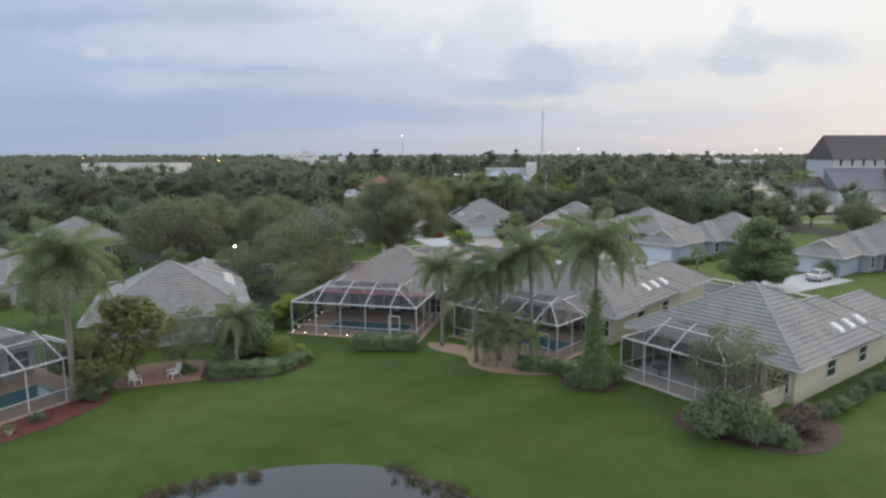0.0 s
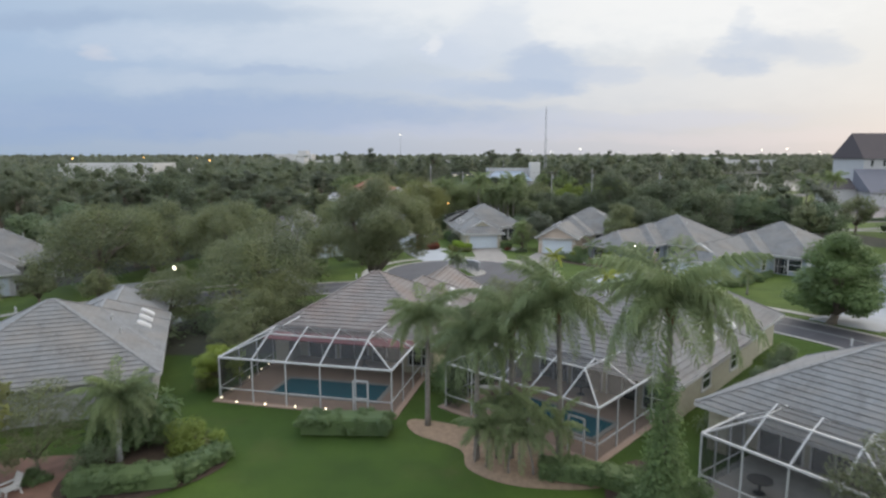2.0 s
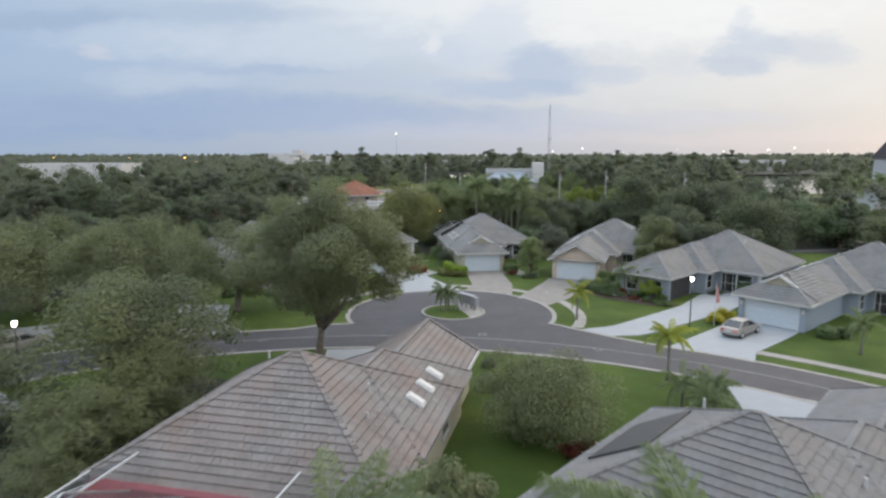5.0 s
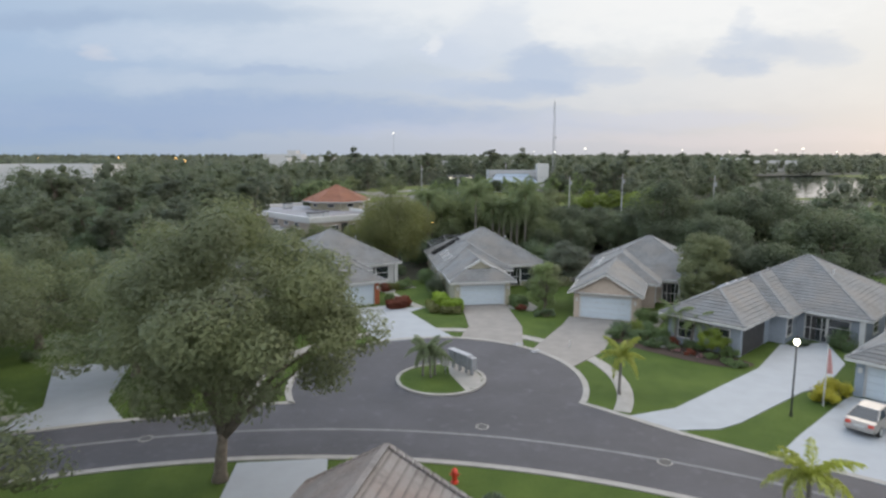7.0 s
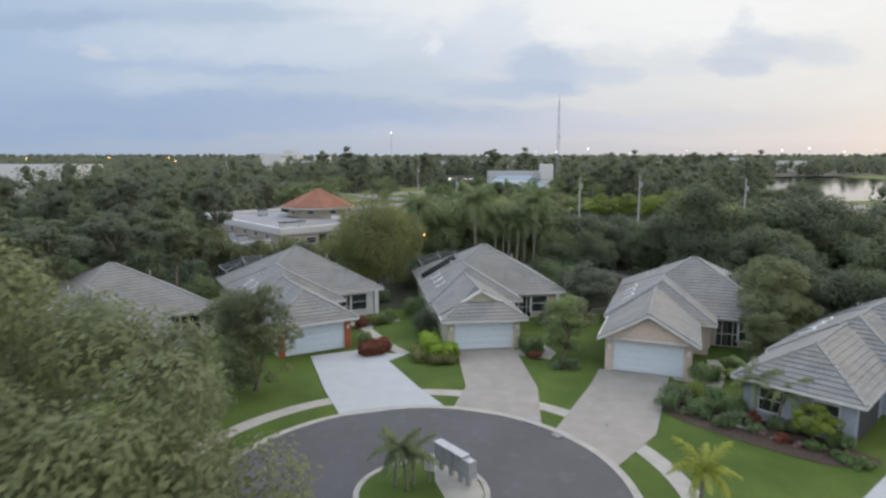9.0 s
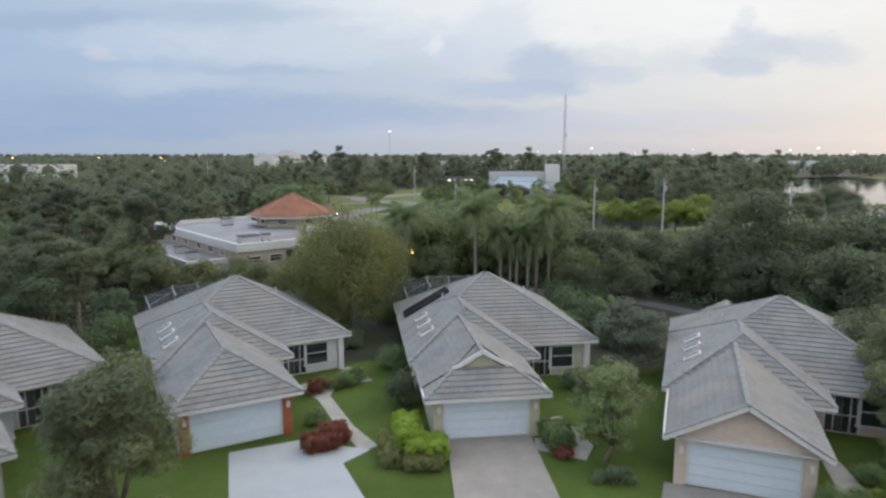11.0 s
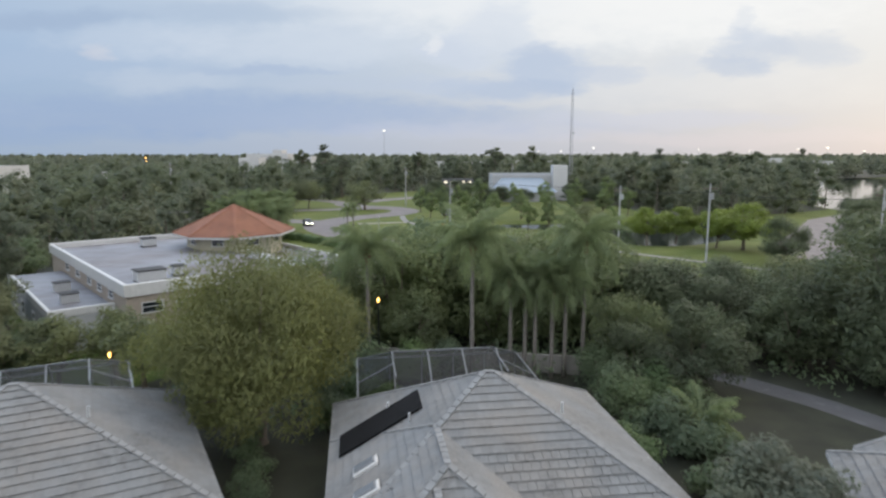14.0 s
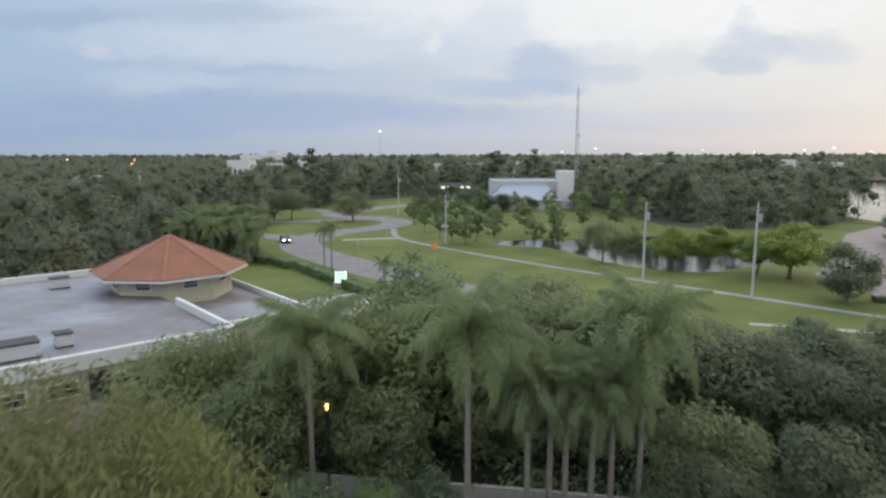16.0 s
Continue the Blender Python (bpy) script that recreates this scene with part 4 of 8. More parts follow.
        for xl in (0.85, 6.5):
            part("wall_lantern", Mesh().chamfer(xl - 0.1, xl + 0.1, 0.36, 0.5, 1.75, 2.1, 0.04), WHITE, H)
    else:
        if open_garage:
            # no opening is cut: a dark panel on the wall stands for the shaded interior
            part("garage_opening", Mesh().box(7.3 - s, 7.3 - s + 0.03, 1.2, 5.9, 0.05, 2.2), DARK, H, "dark panel standing for the shaded inside of an open garage")
        else:
            garage_door(H, 7.3 - s, 3.6, 90)
        window(H, 2.2, 0.72, 0.75, 1.3, 1.35, 0)
        window(H, 5.2, 0.72, 0.75, 1.3, 1.35, 0)
    # windows
    window(H, 11.3, 9.75 + g + s, 0.65, 1.7, 1.55, 0)
    part("column", Mesh().chamfer(12.95, 13.35, 9.75 + g + 0.15, 9.75 + g + s - 0.02, 0, EAVE - 0.06, 0.02), WHITE, H)
    entry_door(H, 9.6, 9.75 + g + s, 0)
    window(H, 8.6 - s, 8.2 + g, 0.65, 1.2, 1.5, 90)
    window(H, 13.9 - s, 13.5 + g, 0.9, 1.6, 1.2, 90)
    window(H, 13.9 - s, 18.0 + g, 0.9, 1.6, 1.2, 90)
    window(H, -0.3 + s, 12.0 + g, 0.9, 1.4, 1.2, -90)
    window(H, -0.3 + s, 17.5 + g, 0.9, 1.4, 1.2, -90)
    if recess:
        window(H, 1.4, 23.5 + g - s, 0.7, 1.5, 1.4, 180)
    # roof: deck with tiles, ridge caps, fascia and soffit
    deck, caps, rest = Mesh(), Mesh(), Mesh()
    singles = []
    for nm in tops:
        f, ga, ri = tops[nm]
        for fi, face in enumerate(f):
            deck.poly(face)
            for k, tl in enumerate(tiles(face)):
                mid = sum(tl[0], Vector()) / len(tl[0])
                pick = [1 for (pn, pf, xa, xb, ya, yb) in pieces if pn == nm and pf == fi and xa <= mid.x <= xb and ya <= mid.y <= yb]
                if pick and len(singles) < 280:
                    singles.append(tl)
                else:
                    add_tile(rest, *tl)
        for a, b in ri:
            a, b = Vector(a), Vector(b)
            n = max(1, int((b - a).length / 0.4))
            up = Vector((0, 0, 0.085))
            for k in range(n):
                caps.beam(a.lerp(b, k / n) + up, a.lerp(b, (k + 0.94) / n) + up * 0.85, 0.26, 0.07)
    R = part("roof", deck, roof, H)
    t = part("tile_field", rest, roof, R)
    t["kind"] = "stuff"
    for top, bot in singles:
        m = Mesh()
        add_tile(m, top, bot, 9)
        part("tile", m, roof, R)
    part("ridge_cap", caps, RIDGE if roof == TILE_GREY else roof, R, "rounded ridge tiles")["kind"] = "stuff"
    for nm, x0, x1, y0, y1, wide in vols:
        for a, b in (((x0, y0), (x1, y0)), ((x0, y0), (x0, y1)), ((x1, y0), (x1, y1)), ((x0, y1), (x1, y1))):
            if nm == "garage" and (a[1] == y1 and b[1] == y1):
                continue
            if nm == "garage" and garage == "gable" and a[1] == b[1] == y0:
                continue
            part("fascia", Mesh().beam((*a, EAVE - 0.08), (*b, EAVE - 0.08), 0.1, 0.2), WHITE, H)
    for nm, x0, x1, y0, y1, wide in vols:
        part("soffit", Mesh().box(x0 + 0.05, x1 - 0.05, y0 + 0.05, min(y1, 23.3 + g), EAVE - 0.06, EAVE - 0.03), WHITE, H)
    if rear:
        part("wall", Mesh().box(1.4, 6.3, 20.9 + g, 23.9 + g, 0, EAVE - 0.08), wall, H)
        part("gable", Mesh().poly([(6.5, 23.9 + g, EAVE - 0.08), (1.2, 23.9 + g, EAVE - 0.08), (3.85, 23.9 + g, EAVE + PITCH * 2.7)]), wall, H)
    f, ga, ri = tops["garage"]
    if garage == "dutch":
        tri = ga[0]
        part("gable", Mesh().poly([(q[0], q[1] + 0.25, q[2]) for q in tri]), CREAM, H, "small cream gablet")
        vm = Mesh()
        a, b, c = (Vector(q) for q in tri)
        for p, q in ((a, c), (b, c)):
            vm.beam(p + Vector((0, -0.02, 0.02)), q + Vector((0, -0.02, 0.02)), 0.12, 0.22)
        part("bargeboard", vm, WHITE, H)
    if garage == "gable":
        tri = [(s, 0.5, EAVE - 0.06), (7.3 - s, 0.5, EAVE - 0.06), (3.65, 0.5, EAVE + PITCH * 3.05)]
        part("gable", Mesh().poly(tri), wall, H)
        vm = Mesh()
        for xx in (0.0, 7.3):
            vm.beam((xx, -0.02, EAVE - 0.1), (3.65, -0.02, EAVE + PITCH * 3.65 - 0.1), 0.1, 0.24)
        part("bargeboard", vm, WHITE, H)
    slope = math.degrees(math.atan(PITCH))
    if skylights:
        for yy in (10.3, 12.4, 14.4):
            sk = part("skylight", Mesh().chamfer(-0.56, 0.56, -0.34, 0.34, 0.0, 0.16, 0.05), WHITE, H, "domed skylight in a white frame")
            sk.matrix_basis = Matrix.Translation((1.3, yy + g, EAVE + PITCH * 1.6 + 0.08)) @ Matrix.Rotation(radians(-slope), 4, "Y")
            part("dome", Mesh().chamfer(-0.47, 0.47, -0.25, 0.25, 0.14, 0.24, 0.05), dome if dome == WHITE else SMOKED, sk)
    for x, y in ((3.2, 16.2 + g), (2.4, 18.6 + g), (9.5, 14.6 + g)):
        z = EAVE + PITCH * min(x + 0.3, 23.5 + g - y, y - 9.75 - g)
        part("vent_pipe", Mesh().tube([(x, y, z), (x, y, z + 0.45)], [0.06, 0.06], 8), ALU, H)
    if panel == "right":
        # flat dark grey slab lying on the right roof slope
        pm = part("solar_panel", Mesh().chamfer(-1.5, 1.5, -2.3, 2.3, 0.0, 0.08, 0.02), IRON, H, "dark grey panel on the roof")
        pm.matrix_basis = Matrix.Translation((11.55, 16.3 + g, EAVE + PITCH * 2.35 + 0.14)) @ Matrix.Rotation(radians(slope), 4, "Y")
    elif panel:
        pm = part("solar_panel", Mesh().chamfer(-2.1, 2.1, -1.05, 1.05, 0.0, 0.08, 0.02), PANEL, H, "black solar heating panel on the roof")
        pm.matrix_basis = Matrix.Translation((2.0, 17.6 + g, EAVE + PITCH * 2.3 + 0.14)) @ Matrix.Rotation(radians(-slope), 4, "Y")
        for k in range(7):
            part("rib", Mesh().box(-2.1, 2.1, -0.9 + k * 0.3 - 0.02, -0.9 + k * 0.3 + 0.02, 0.08, 0.1), BLACK, pm)
    return H


def pool_cage(label, hm, x0, x1, y0, y1, bays, inset=2.4, back_z=None, door=True, pool=None, deck=PAVER, frame_mat=ALU, awning=False):
    """A screened pool enclosure in a house's own axes, its front at y1, its back against the house at y0."""
    C = thing("pool_cage", hm, label, "pool enclosure", "pool cages")
    E, T, P = 3.05, 4.15, 4.5
    part("pool_deck", Mesh().box(x0 - 0.4, x1 + 0.4, y0 - 2.6, y1 + 0.4, -0.05, 0.06), deck, C, "pinkish paved pool deck")
    xs = [x0 + (x1 - x0) * k / bays for k in range(bays + 1)]
    yt, yp = y1 - inset, y1 - inset - 1.1
    sc = Mesh()

    def bar(a, b, w=0.075):
        part("beam", Mesh().beam(a, b, w), frame_mat, C)

    for k, x in enumerate(xs):
        bar((x, y1, 0.06), (x, y1, E))
        if 0 < k < bays:
            bar((x, y1, E), (x, yt, T))
            bar((x, yt, T), (x, yp, P))
            bar((x, yp, P), (x, y0 - 0.2, P - 0.55 * (yp - y0)))
    ny = 3
    ys = [y0 + (y1 - y0) * k / ny for k in range(ny)]
    for x, s in ((x0, 1), (x1, -1)):
        for y in ys:
            bar((x, y, 0.06), (x, y, E))
        xi = xs[1] if s > 0 else xs[-2]
        bar((x, y1, E), (xi, yt, T))
        bar((x, (yt + y0) / 2, E), (xi, (yt + y0) / 2, T))
        bar((x, y0, E), (x, y1, E), 0.1)
        bar((x, y0, 0.95), (x, y1, 0.95), 0.06)
        bar((xi, y0, T), (xi, yt, T))
        sc.poly([(x, y0, 0.06), (x, y1, 0.06), (x, y1, E), (x, y0, E)])
        sc.poly([(x, y0, E), (x, y1, E), (xi, yt, T), (xi, y0, T)])
    bar((x0, y1, E), (x1, y1, E), 0.11)
    bar((x0, y1, 0.9), (x1, y1, 0.9), 0.06)
    bar((xs[1], yt, T), (xs[-2], yt, T), 0.1)
    sc.poly([(x0, y1, 0.06), (x1, y1, 0.06), (x1, y1, E), (x0, y1, E)])
    sc.poly([(x0, y1, E), (x1, y1, E), (xs[-2], yt, T), (xs[1], yt, T)])
    sc.poly([(xs[1], yt, T), (xs[-2], yt, T), (xs[-2], yp, P), (xs[1], yp, P)])
    sc.poly([(xs[1], yp, P), (xs[-2], yp, P), (xs[-2], y0, P - 0.5 * (yp - y0)), (xs[1], y0, P - 0.5 * (yp - y0))])
    part("screen", sc, SCREEN, C, "fine dark insect screen")
    if awning:
        part("awning", Mesh().box(x0 + 0.2, x1 - 0.2, y0 - 0.9, y0 + 1.9, 2.72, 2.8), MAROON, C, "maroon fabric awning over the terrace")
    if door:
        dx = xs[1] + 0.3 if door is True else door
        part("screen_door", Mesh().beam((dx, y1 + 0.03, 0.1), (dx, y1 + 0.03, 2.2), 0.09).beam((dx + 1.0, y1 + 0.03, 0.1), (dx + 1.0, y1 + 0.03, 2.2), 0.09)
             .beam((dx, y1 + 0.03, 2.2), (dx + 1, y1 + 0.03, 2.2), 0.09).beam((dx, y1 + 0.03, 1.0), (dx + 1, y1 + 0.03, 1.0), 0.09), ALU, C, "white aluminium screen door")
    if pool:
        px0, px1, py0, py1 = pool
        pl = thing("swimming_pool", hm, "blue swimming pool set in a paved deck", "pool", "swimming pools")
        part("water", Mesh().box(px0, px1, py0, py1, 0.0, 0.075), POOL, pl)
        rim = Mesh()
        for a, b in (((px0 - 0.15, py0), (px1 + 0.15, py0)), ((px0 - 0.15, py1), (px1 + 0.15, py1)), ((px0, py0), (px0, py1)), ((px1, py0), (px1, py1))):
            rim.beam((*a, 0.08), (*b, 0.08), 0.3, 0.06)
        part("coping", rim, CONCRETE, pl)
    return C

# the row behind the turning circle
house("one-storey cream house with grey tiled roof and gabled white garage", 4.5, 127.2, 8, CREAM, TILE_GREY, "dutch", panel=True, pieces=[("main", 0, 6, 13.2, 10, 13)])
house("one-storey house with grey tiled roof and orange brick garage piers", -9.0, 125.2, 29, WHITE, TILE_GREY, "hip", corner=BRICK, pieces=[("main", 0, 5, 13, 10, 13)])
house("one-storey peach house with grey tiled roof and gabled garage", 16.3, 122.9, -21, PEACH, TILE_GREY, "gable", rear=True)
house("one-storey blue-grey house with grey tiled roof and open side garage", 22.7, 114.6, -46, PALEBLUE, TILE_GREY, "hip", side_garage=True, open_garage=True)
house("one-storey pale blue house with grey tiled roof", 31.2, 102.1, -49, BLUE, TILE_GREY, "dutch", deeper=3.5)
house("one-storey house with grey tiled roof behind the oak crown", -19.5, 116.0, 42, GREYWALL, TILE_GREY, "hip")
# the houses along the pond
HC = house("one-storey house with stained pinkish tiled roof and a pool cage", 5.0, 83.8, 167, CREAM, TILE_PINK, "gable", deeper=-2.2, side_garage=True, pieces=[("main", 1, 3, 12, 15.5, 20.2)], dome=WHITE)
HD = house("one-storey cream house with brown-grey tiled roof behind palms", 30.8, 71.3, 137.5, CREAM, TILE_BROWN, "hip", side_garage=True, dome=WHITE, panel="right")
HE = house("one-storey cream house with large grey tiled roof and pool cage", 42.4, 54.4, 126.5, CREAM, TILE_GREY, "hip", side_garage=True, dome=WHITE)
house("one-storey white house with pale grey tiled roof beside a patio", -26.2, 78.5, 201, GREYWALL, TILE_GREY, "hip", side_garage=True, recess=False, dome=WHITE)
HA = house("one-storey house with grey tiled roof and pool cage", -51.5, 59.0, 240, GREYWALL, TILE_GREY, "hip", side_garage=True)
# houses further along the street
house("one-storey pale blue house with grey tiled roof and a white car", 50.0, 90.5, -52, BLUE, TILE_GREY, "dutch")
house("one-storey house with grey tiled roof beyond the street lamp", -55.0, 86.5, 40, GREYWALL, TILE_GREY, "hip")
house("one-storey house with grey tiled roof between trees", -48.5, 69.0, 75, GREYWALL, TILE_GREY, "hip")
house("one-storey house with grey tiled roof at the bend of the street", 66.0, 72.0, -75, GREYWALL, TILE_GREY, "hip")

pool_cage("white-framed screened pool cage with deck lights", HC.matrix_basis.copy(), 1.0, 13.3, 21.3, 28.8, 5, 2.5, pool=(2.6, 10.6, 23.8, 27.1), door=2.6, awning=True)
pool_cage("white-framed screened pool cage among palms", HD.matrix_basis.copy(), 1.4, 12.6, 23.5, 30.3, 5, 2.4, pool=(2.8, 11.0, 25.2, 28.2), door=2.2)
pool_cage("white-framed screened patio cage", HE.matrix_basis.copy(), 2.6, 11.0, 23.5, 27.6, 4, 2.0, door=False, deck=CONCRETE)
pool_cage("white-framed screened pool cage over a blue pool", HA.matrix_basis.copy(), -0.3, 12.0, 23.5, 30.5, 5, 2.4, pool=(1.5, 9.5, 25.5, 28.6), door=False)
pool_cage("dark screened pool cage behind the middle house", pose(4.5, 127.2, 0, 0, 0, 8), 1.0, 11.5, 23.5, 30.2, 5, 2.3, door=False, frame_mat=FRAME_GREY)
pool_cage("dark screened pool cage behind the brick-piered house", pose(-9.0, 125.2, 0, 0, 0, 29), 1.0, 11.5, 23.5, 29.8, 5, 2.3, door=False, frame_mat=FRAME_GREY)

# ---- plants ----
def leaf_mesh(name, centres, radii, count, size, material, seed, droop=0.0, flat=0.0, squash=0.75, shell=0.58, broad=0.36):
    """A cloud of small pointed leaves spread through clumps of given centres and radii."""
    rng = np.random.default_rng(seed)
    centres, radii = np.array(centres, float), np.array(radii, float)
    wgt = radii ** 2
    idx = rng.choice(len(centres), count, p=wgt / wgt.sum())
    d = rng.normal(size=(count, 3))
    d /= np.linalg.norm(d, axis=1)[:, None]
    r = radii[idx] * (shell + (1 - shell) * rng.random(count) ** 0.6) * rng.uniform(0.85, 1.12, count)
    p = centres[idx] + d * r[:, None] * np.array([1, 1, squash])
    if droop:
        p[:, 2] -= droop * rng.random(count) ** 2 * radii[idx]
    face = d * 0.9 + rng.normal(size=(count, 3)) * 0.45 + np.array([0, 0, 0.75])
    ax = np.cross(face, rng.normal(size=(count, 3)))
    ax /= np.linalg.norm(ax, axis=1)[:, None] + 1e-6
    if droop:
        ax = ax * 0.5 + np.array([0, 0, -droop])
        ax /= np.linalg.norm(ax, axis=1)[:, None]
    sd = np.cross(ax, face)
    sd /= np.linalg.norm(sd, axis=1)[:, None] + 1e-6
    ln = size * rng.uniform(0.6, 1.4, count)[:, None]
    a, b = ax * ln, sd * ln * (broad if droop == 0 else 0.2)
    v = np.stack([p - a, p + b - a * 0.1, p + a, p - b - a * 0.1], 1).reshape(-1, 3)
    me = bpy.data.meshes.new(name)
    me.vertices.add(count * 4)
    me.vertices.foreach_set("co", v.ravel())
    me.loops.add(count * 4)
    me.loops.foreach_set("vertex_index", np.arange(count * 4, dtype=np.int32))
    me.polygons.add(count)
    me.polygons.foreach_set("loop_start", np.arange(0, count * 4, 4, dtype=np.int32))
    me.polygons.foreach_set("loop_total", np.full(count, 4, dtype=np.int32))
    me.materials.append(material)
    me.update(calc_edges=True)
    me.validate()
    return me


def tree_meshes(kind, height, spread, trunk_h, count, leaf, material, seed, clumps=26, squash=0.75, droop=0.0, trunk_r=0.28, crown_low=None, puff=(0.2, 0.36), limb=0.5):
    """Trunk with limbs, and a crown of leaf clumps with an uneven outline."""
    rng = random.Random(seed)
    low = trunk_h * 0.9 if crown_low is None else crown_low
    cz, ch = (height + low) / 2, (height - low) / 2
    cs, rs = [], []
    for k in range(clumps):
        while True:
            x, y, z = (rng.uniform(-1, 1) for _ in range(3))
            d = math.sqrt(x * x + y * y + z * z)
            if 0.35 < d < 1 and z > -0.85:
                break
        r = spread * rng.uniform(*puff)
        f = 1 - 0.55 * r / spread
        lean = 1.0 - 0.25 * max(0, z)
        cs.append((x * (spread - r * 0.6) * lean * rng.uniform(0.8, 1.15), y * (spread - r * 0.6) * lean * rng.uniform(0.8, 1.15), cz + z * (ch - r * squash * 0.6)))
        rs.append(r)
    m = Mesh()
    bend = (rng.uniform(-0.3, 0.3), rng.uniform(-0.3, 0.3))
    top = (bend[0], bend[1], trunk_h)
    m.tube([(0, 0, -0.1), (0.02, 0, 0.25), (bend[0] * 0.4, bend[1] * 0.4, trunk_h * 0.5), top], [trunk_r * 1.7, trunk_r * 1.15, trunk_r, trunk_r * 0.85], 9)
    for k in range(min(clumps, 11)):
        c = Vector(cs[k * max(1, clumps // 11) % clumps])
        s = Vector((bend[0] * 0.9, bend[1] * 0.9, trunk_h * rng.uniform(0.8, 1.0)))
        mid = s.lerp(c, 0.5) + Vector((rng.uniform(-0.3, 0.3), rng.uniform(-0.3, 0.3), 0.3))
        m.tube([s, mid, c], [trunk_r * limb, trunk_r * limb * 0.62, trunk_r * 0.1], 6)
    trunk = m.mesh(kind + "_trunk", BARK, True)
    crown = leaf_mesh(kind + "_crown", cs, rs, count, leaf, material, seed, droop, 0.0, squash)
    return trunk, crown


def plant_tree(meshes, x, y, label, scale=1.0, turn=None, group="", name="tree", zs=1.0, swing=(0.0, 0.0)):
    turn = random.uniform(0, 360) if turn is None else turn
    T = thing(name, pose(x, y, 0, 0, 0, turn) @ Matrix.Diagonal((scale, scale, scale * zs, 1)), label, "tree", group)
    part("trunk", meshes[0], BARK, T)
    part("crown", meshes[1], None, T).location = (*swing, 0.0)
    return T


OAKS = [tree_meshes("oak", 10, 6, 3.6, 26000, 0.115, LEAF_OAK, 11 + k, 85, crown_low=2.6, puff=(0.14, 0.25), trunk_r=0.22) for k in range(2)]
BIGOAK = tree_meshes("oak", 10, 6, 1.7, 78000, 0.088, LEAF_OAK, 12, 95, crown_low=2.7, trunk_r=0.22, puff=(0.12, 0.22), limb=0.62)
LOWOAKS = [tree_meshes("oak", 9, 6.2, 2.6, 17000, 0.135, LEAF_OAK, 14 + k, 85, crown_low=0.9, puff=(0.14, 0.25)) for k in range(2)]
DENSE = [tree_meshes("dense", 9, 4.8, 1.6, 5200, 0.25, LEAF_DARK, 21 + k, 40, crown_low=0.6) for k in range(3)]
BELT = [tree_meshes("belt", 9, 4.8, 1.6, 9500, 0.185, LEAF_BELT, 25 + k, 46, crown_low=0.4) for k in range(2)]
DEEP = [tree_meshes("deep", 9, 4.8, 1.6, 13000, 0.165, LEAF_DEEP, 28 + k, 52, crown_low=0.3) for k in range(2)]
MIX = [tree_meshes("broadleaf", 9, 4.4, 2.2, 5000, 0.235, LEAF_OAK, 31 + k, 34) for k in range(3)]
PINES = [tree_meshes("pine", 13, 3.2, 8.5, 5000, 0.21, LEAF_PINE, 41 + k, 30, 0.55, crown_low=5.0, trunk_r=0.2) for k in range(3)]
WILLOW = tree_meshes("willow", 9, 5.2, 2.2, 46000, 0.135, LEAF_WILLOW, 51, 85, 0.95, 0.4, crown_low=0.6, puff=(0.16, 0.30))
BRIGHTS = [tree_meshes("bright", 6, 3.4, 1.6, 9000, 0.14, LEAF_BRIGHT, 61 + k, 44, crown_low=1.2, trunk_r=0.14, puff=(0.16, 0.28)) for k in range(2)]
YELLOWS = [tree_meshes("shrubby", 5.5, 3.0, 1.0, 5000, 0.17, LEAF_YELLOW, 66 + k, 20, crown_low=0.6) for k in range(2)]
GREYS = tree_meshes("grey", 6, 2.9, 1.2, 15000, 0.1, LEAF_GREY, 71, 60, crown_low=0.5, puff=(0.15, 0.26), trunk_r=0.15)
SLENDER = tree_meshes("slender", 5.8, 1.75, 1.0, 9000, 0.085, LEAF_YOUNG, 72, 46, crown_low=0.3, puff=(0.2, 0.34), trunk_r=0.1)
FEATHER = tree_meshes("feather", 8.2, 3.3, 1.0, 22000, 0.105, LEAF_OAK, 73, 70, crown_low=0.1, puff=(0.13, 0.30), trunk_r=0.14)
AIRY = tree_meshes("airy", 6, 3.2, 1.0, 9000, 0.085, LEAF_OAK, 75, 60, crown_low=0.7, trunk_r=0.1, puff=(0.14, 0.26))
LAWN_TREE = tree_meshes("lawn", 5.2, 4.5, 0.8, 26000, 0.085, LEAF_OAK, 79, 52, crown_low=0.0, puff=(0.12, 0.36), trunk_r=0.1)
YOUNG = [tree_meshes("young", 6, 2.0, 1.5, 5200, 0.12, LEAF_YOUNG, 81 + k, 34, crown_low=1.0, trunk_r=0.09, puff=(0.18, 0.32)) for k in range(2)]
MAGNOLIA = tree_meshes("magnolia", 8.6, 3.7, 0.9, 26000, 0.15, LEAF_HEDGE, 77, 60, crown_low=0.0, puff=(0.22, 0.36))


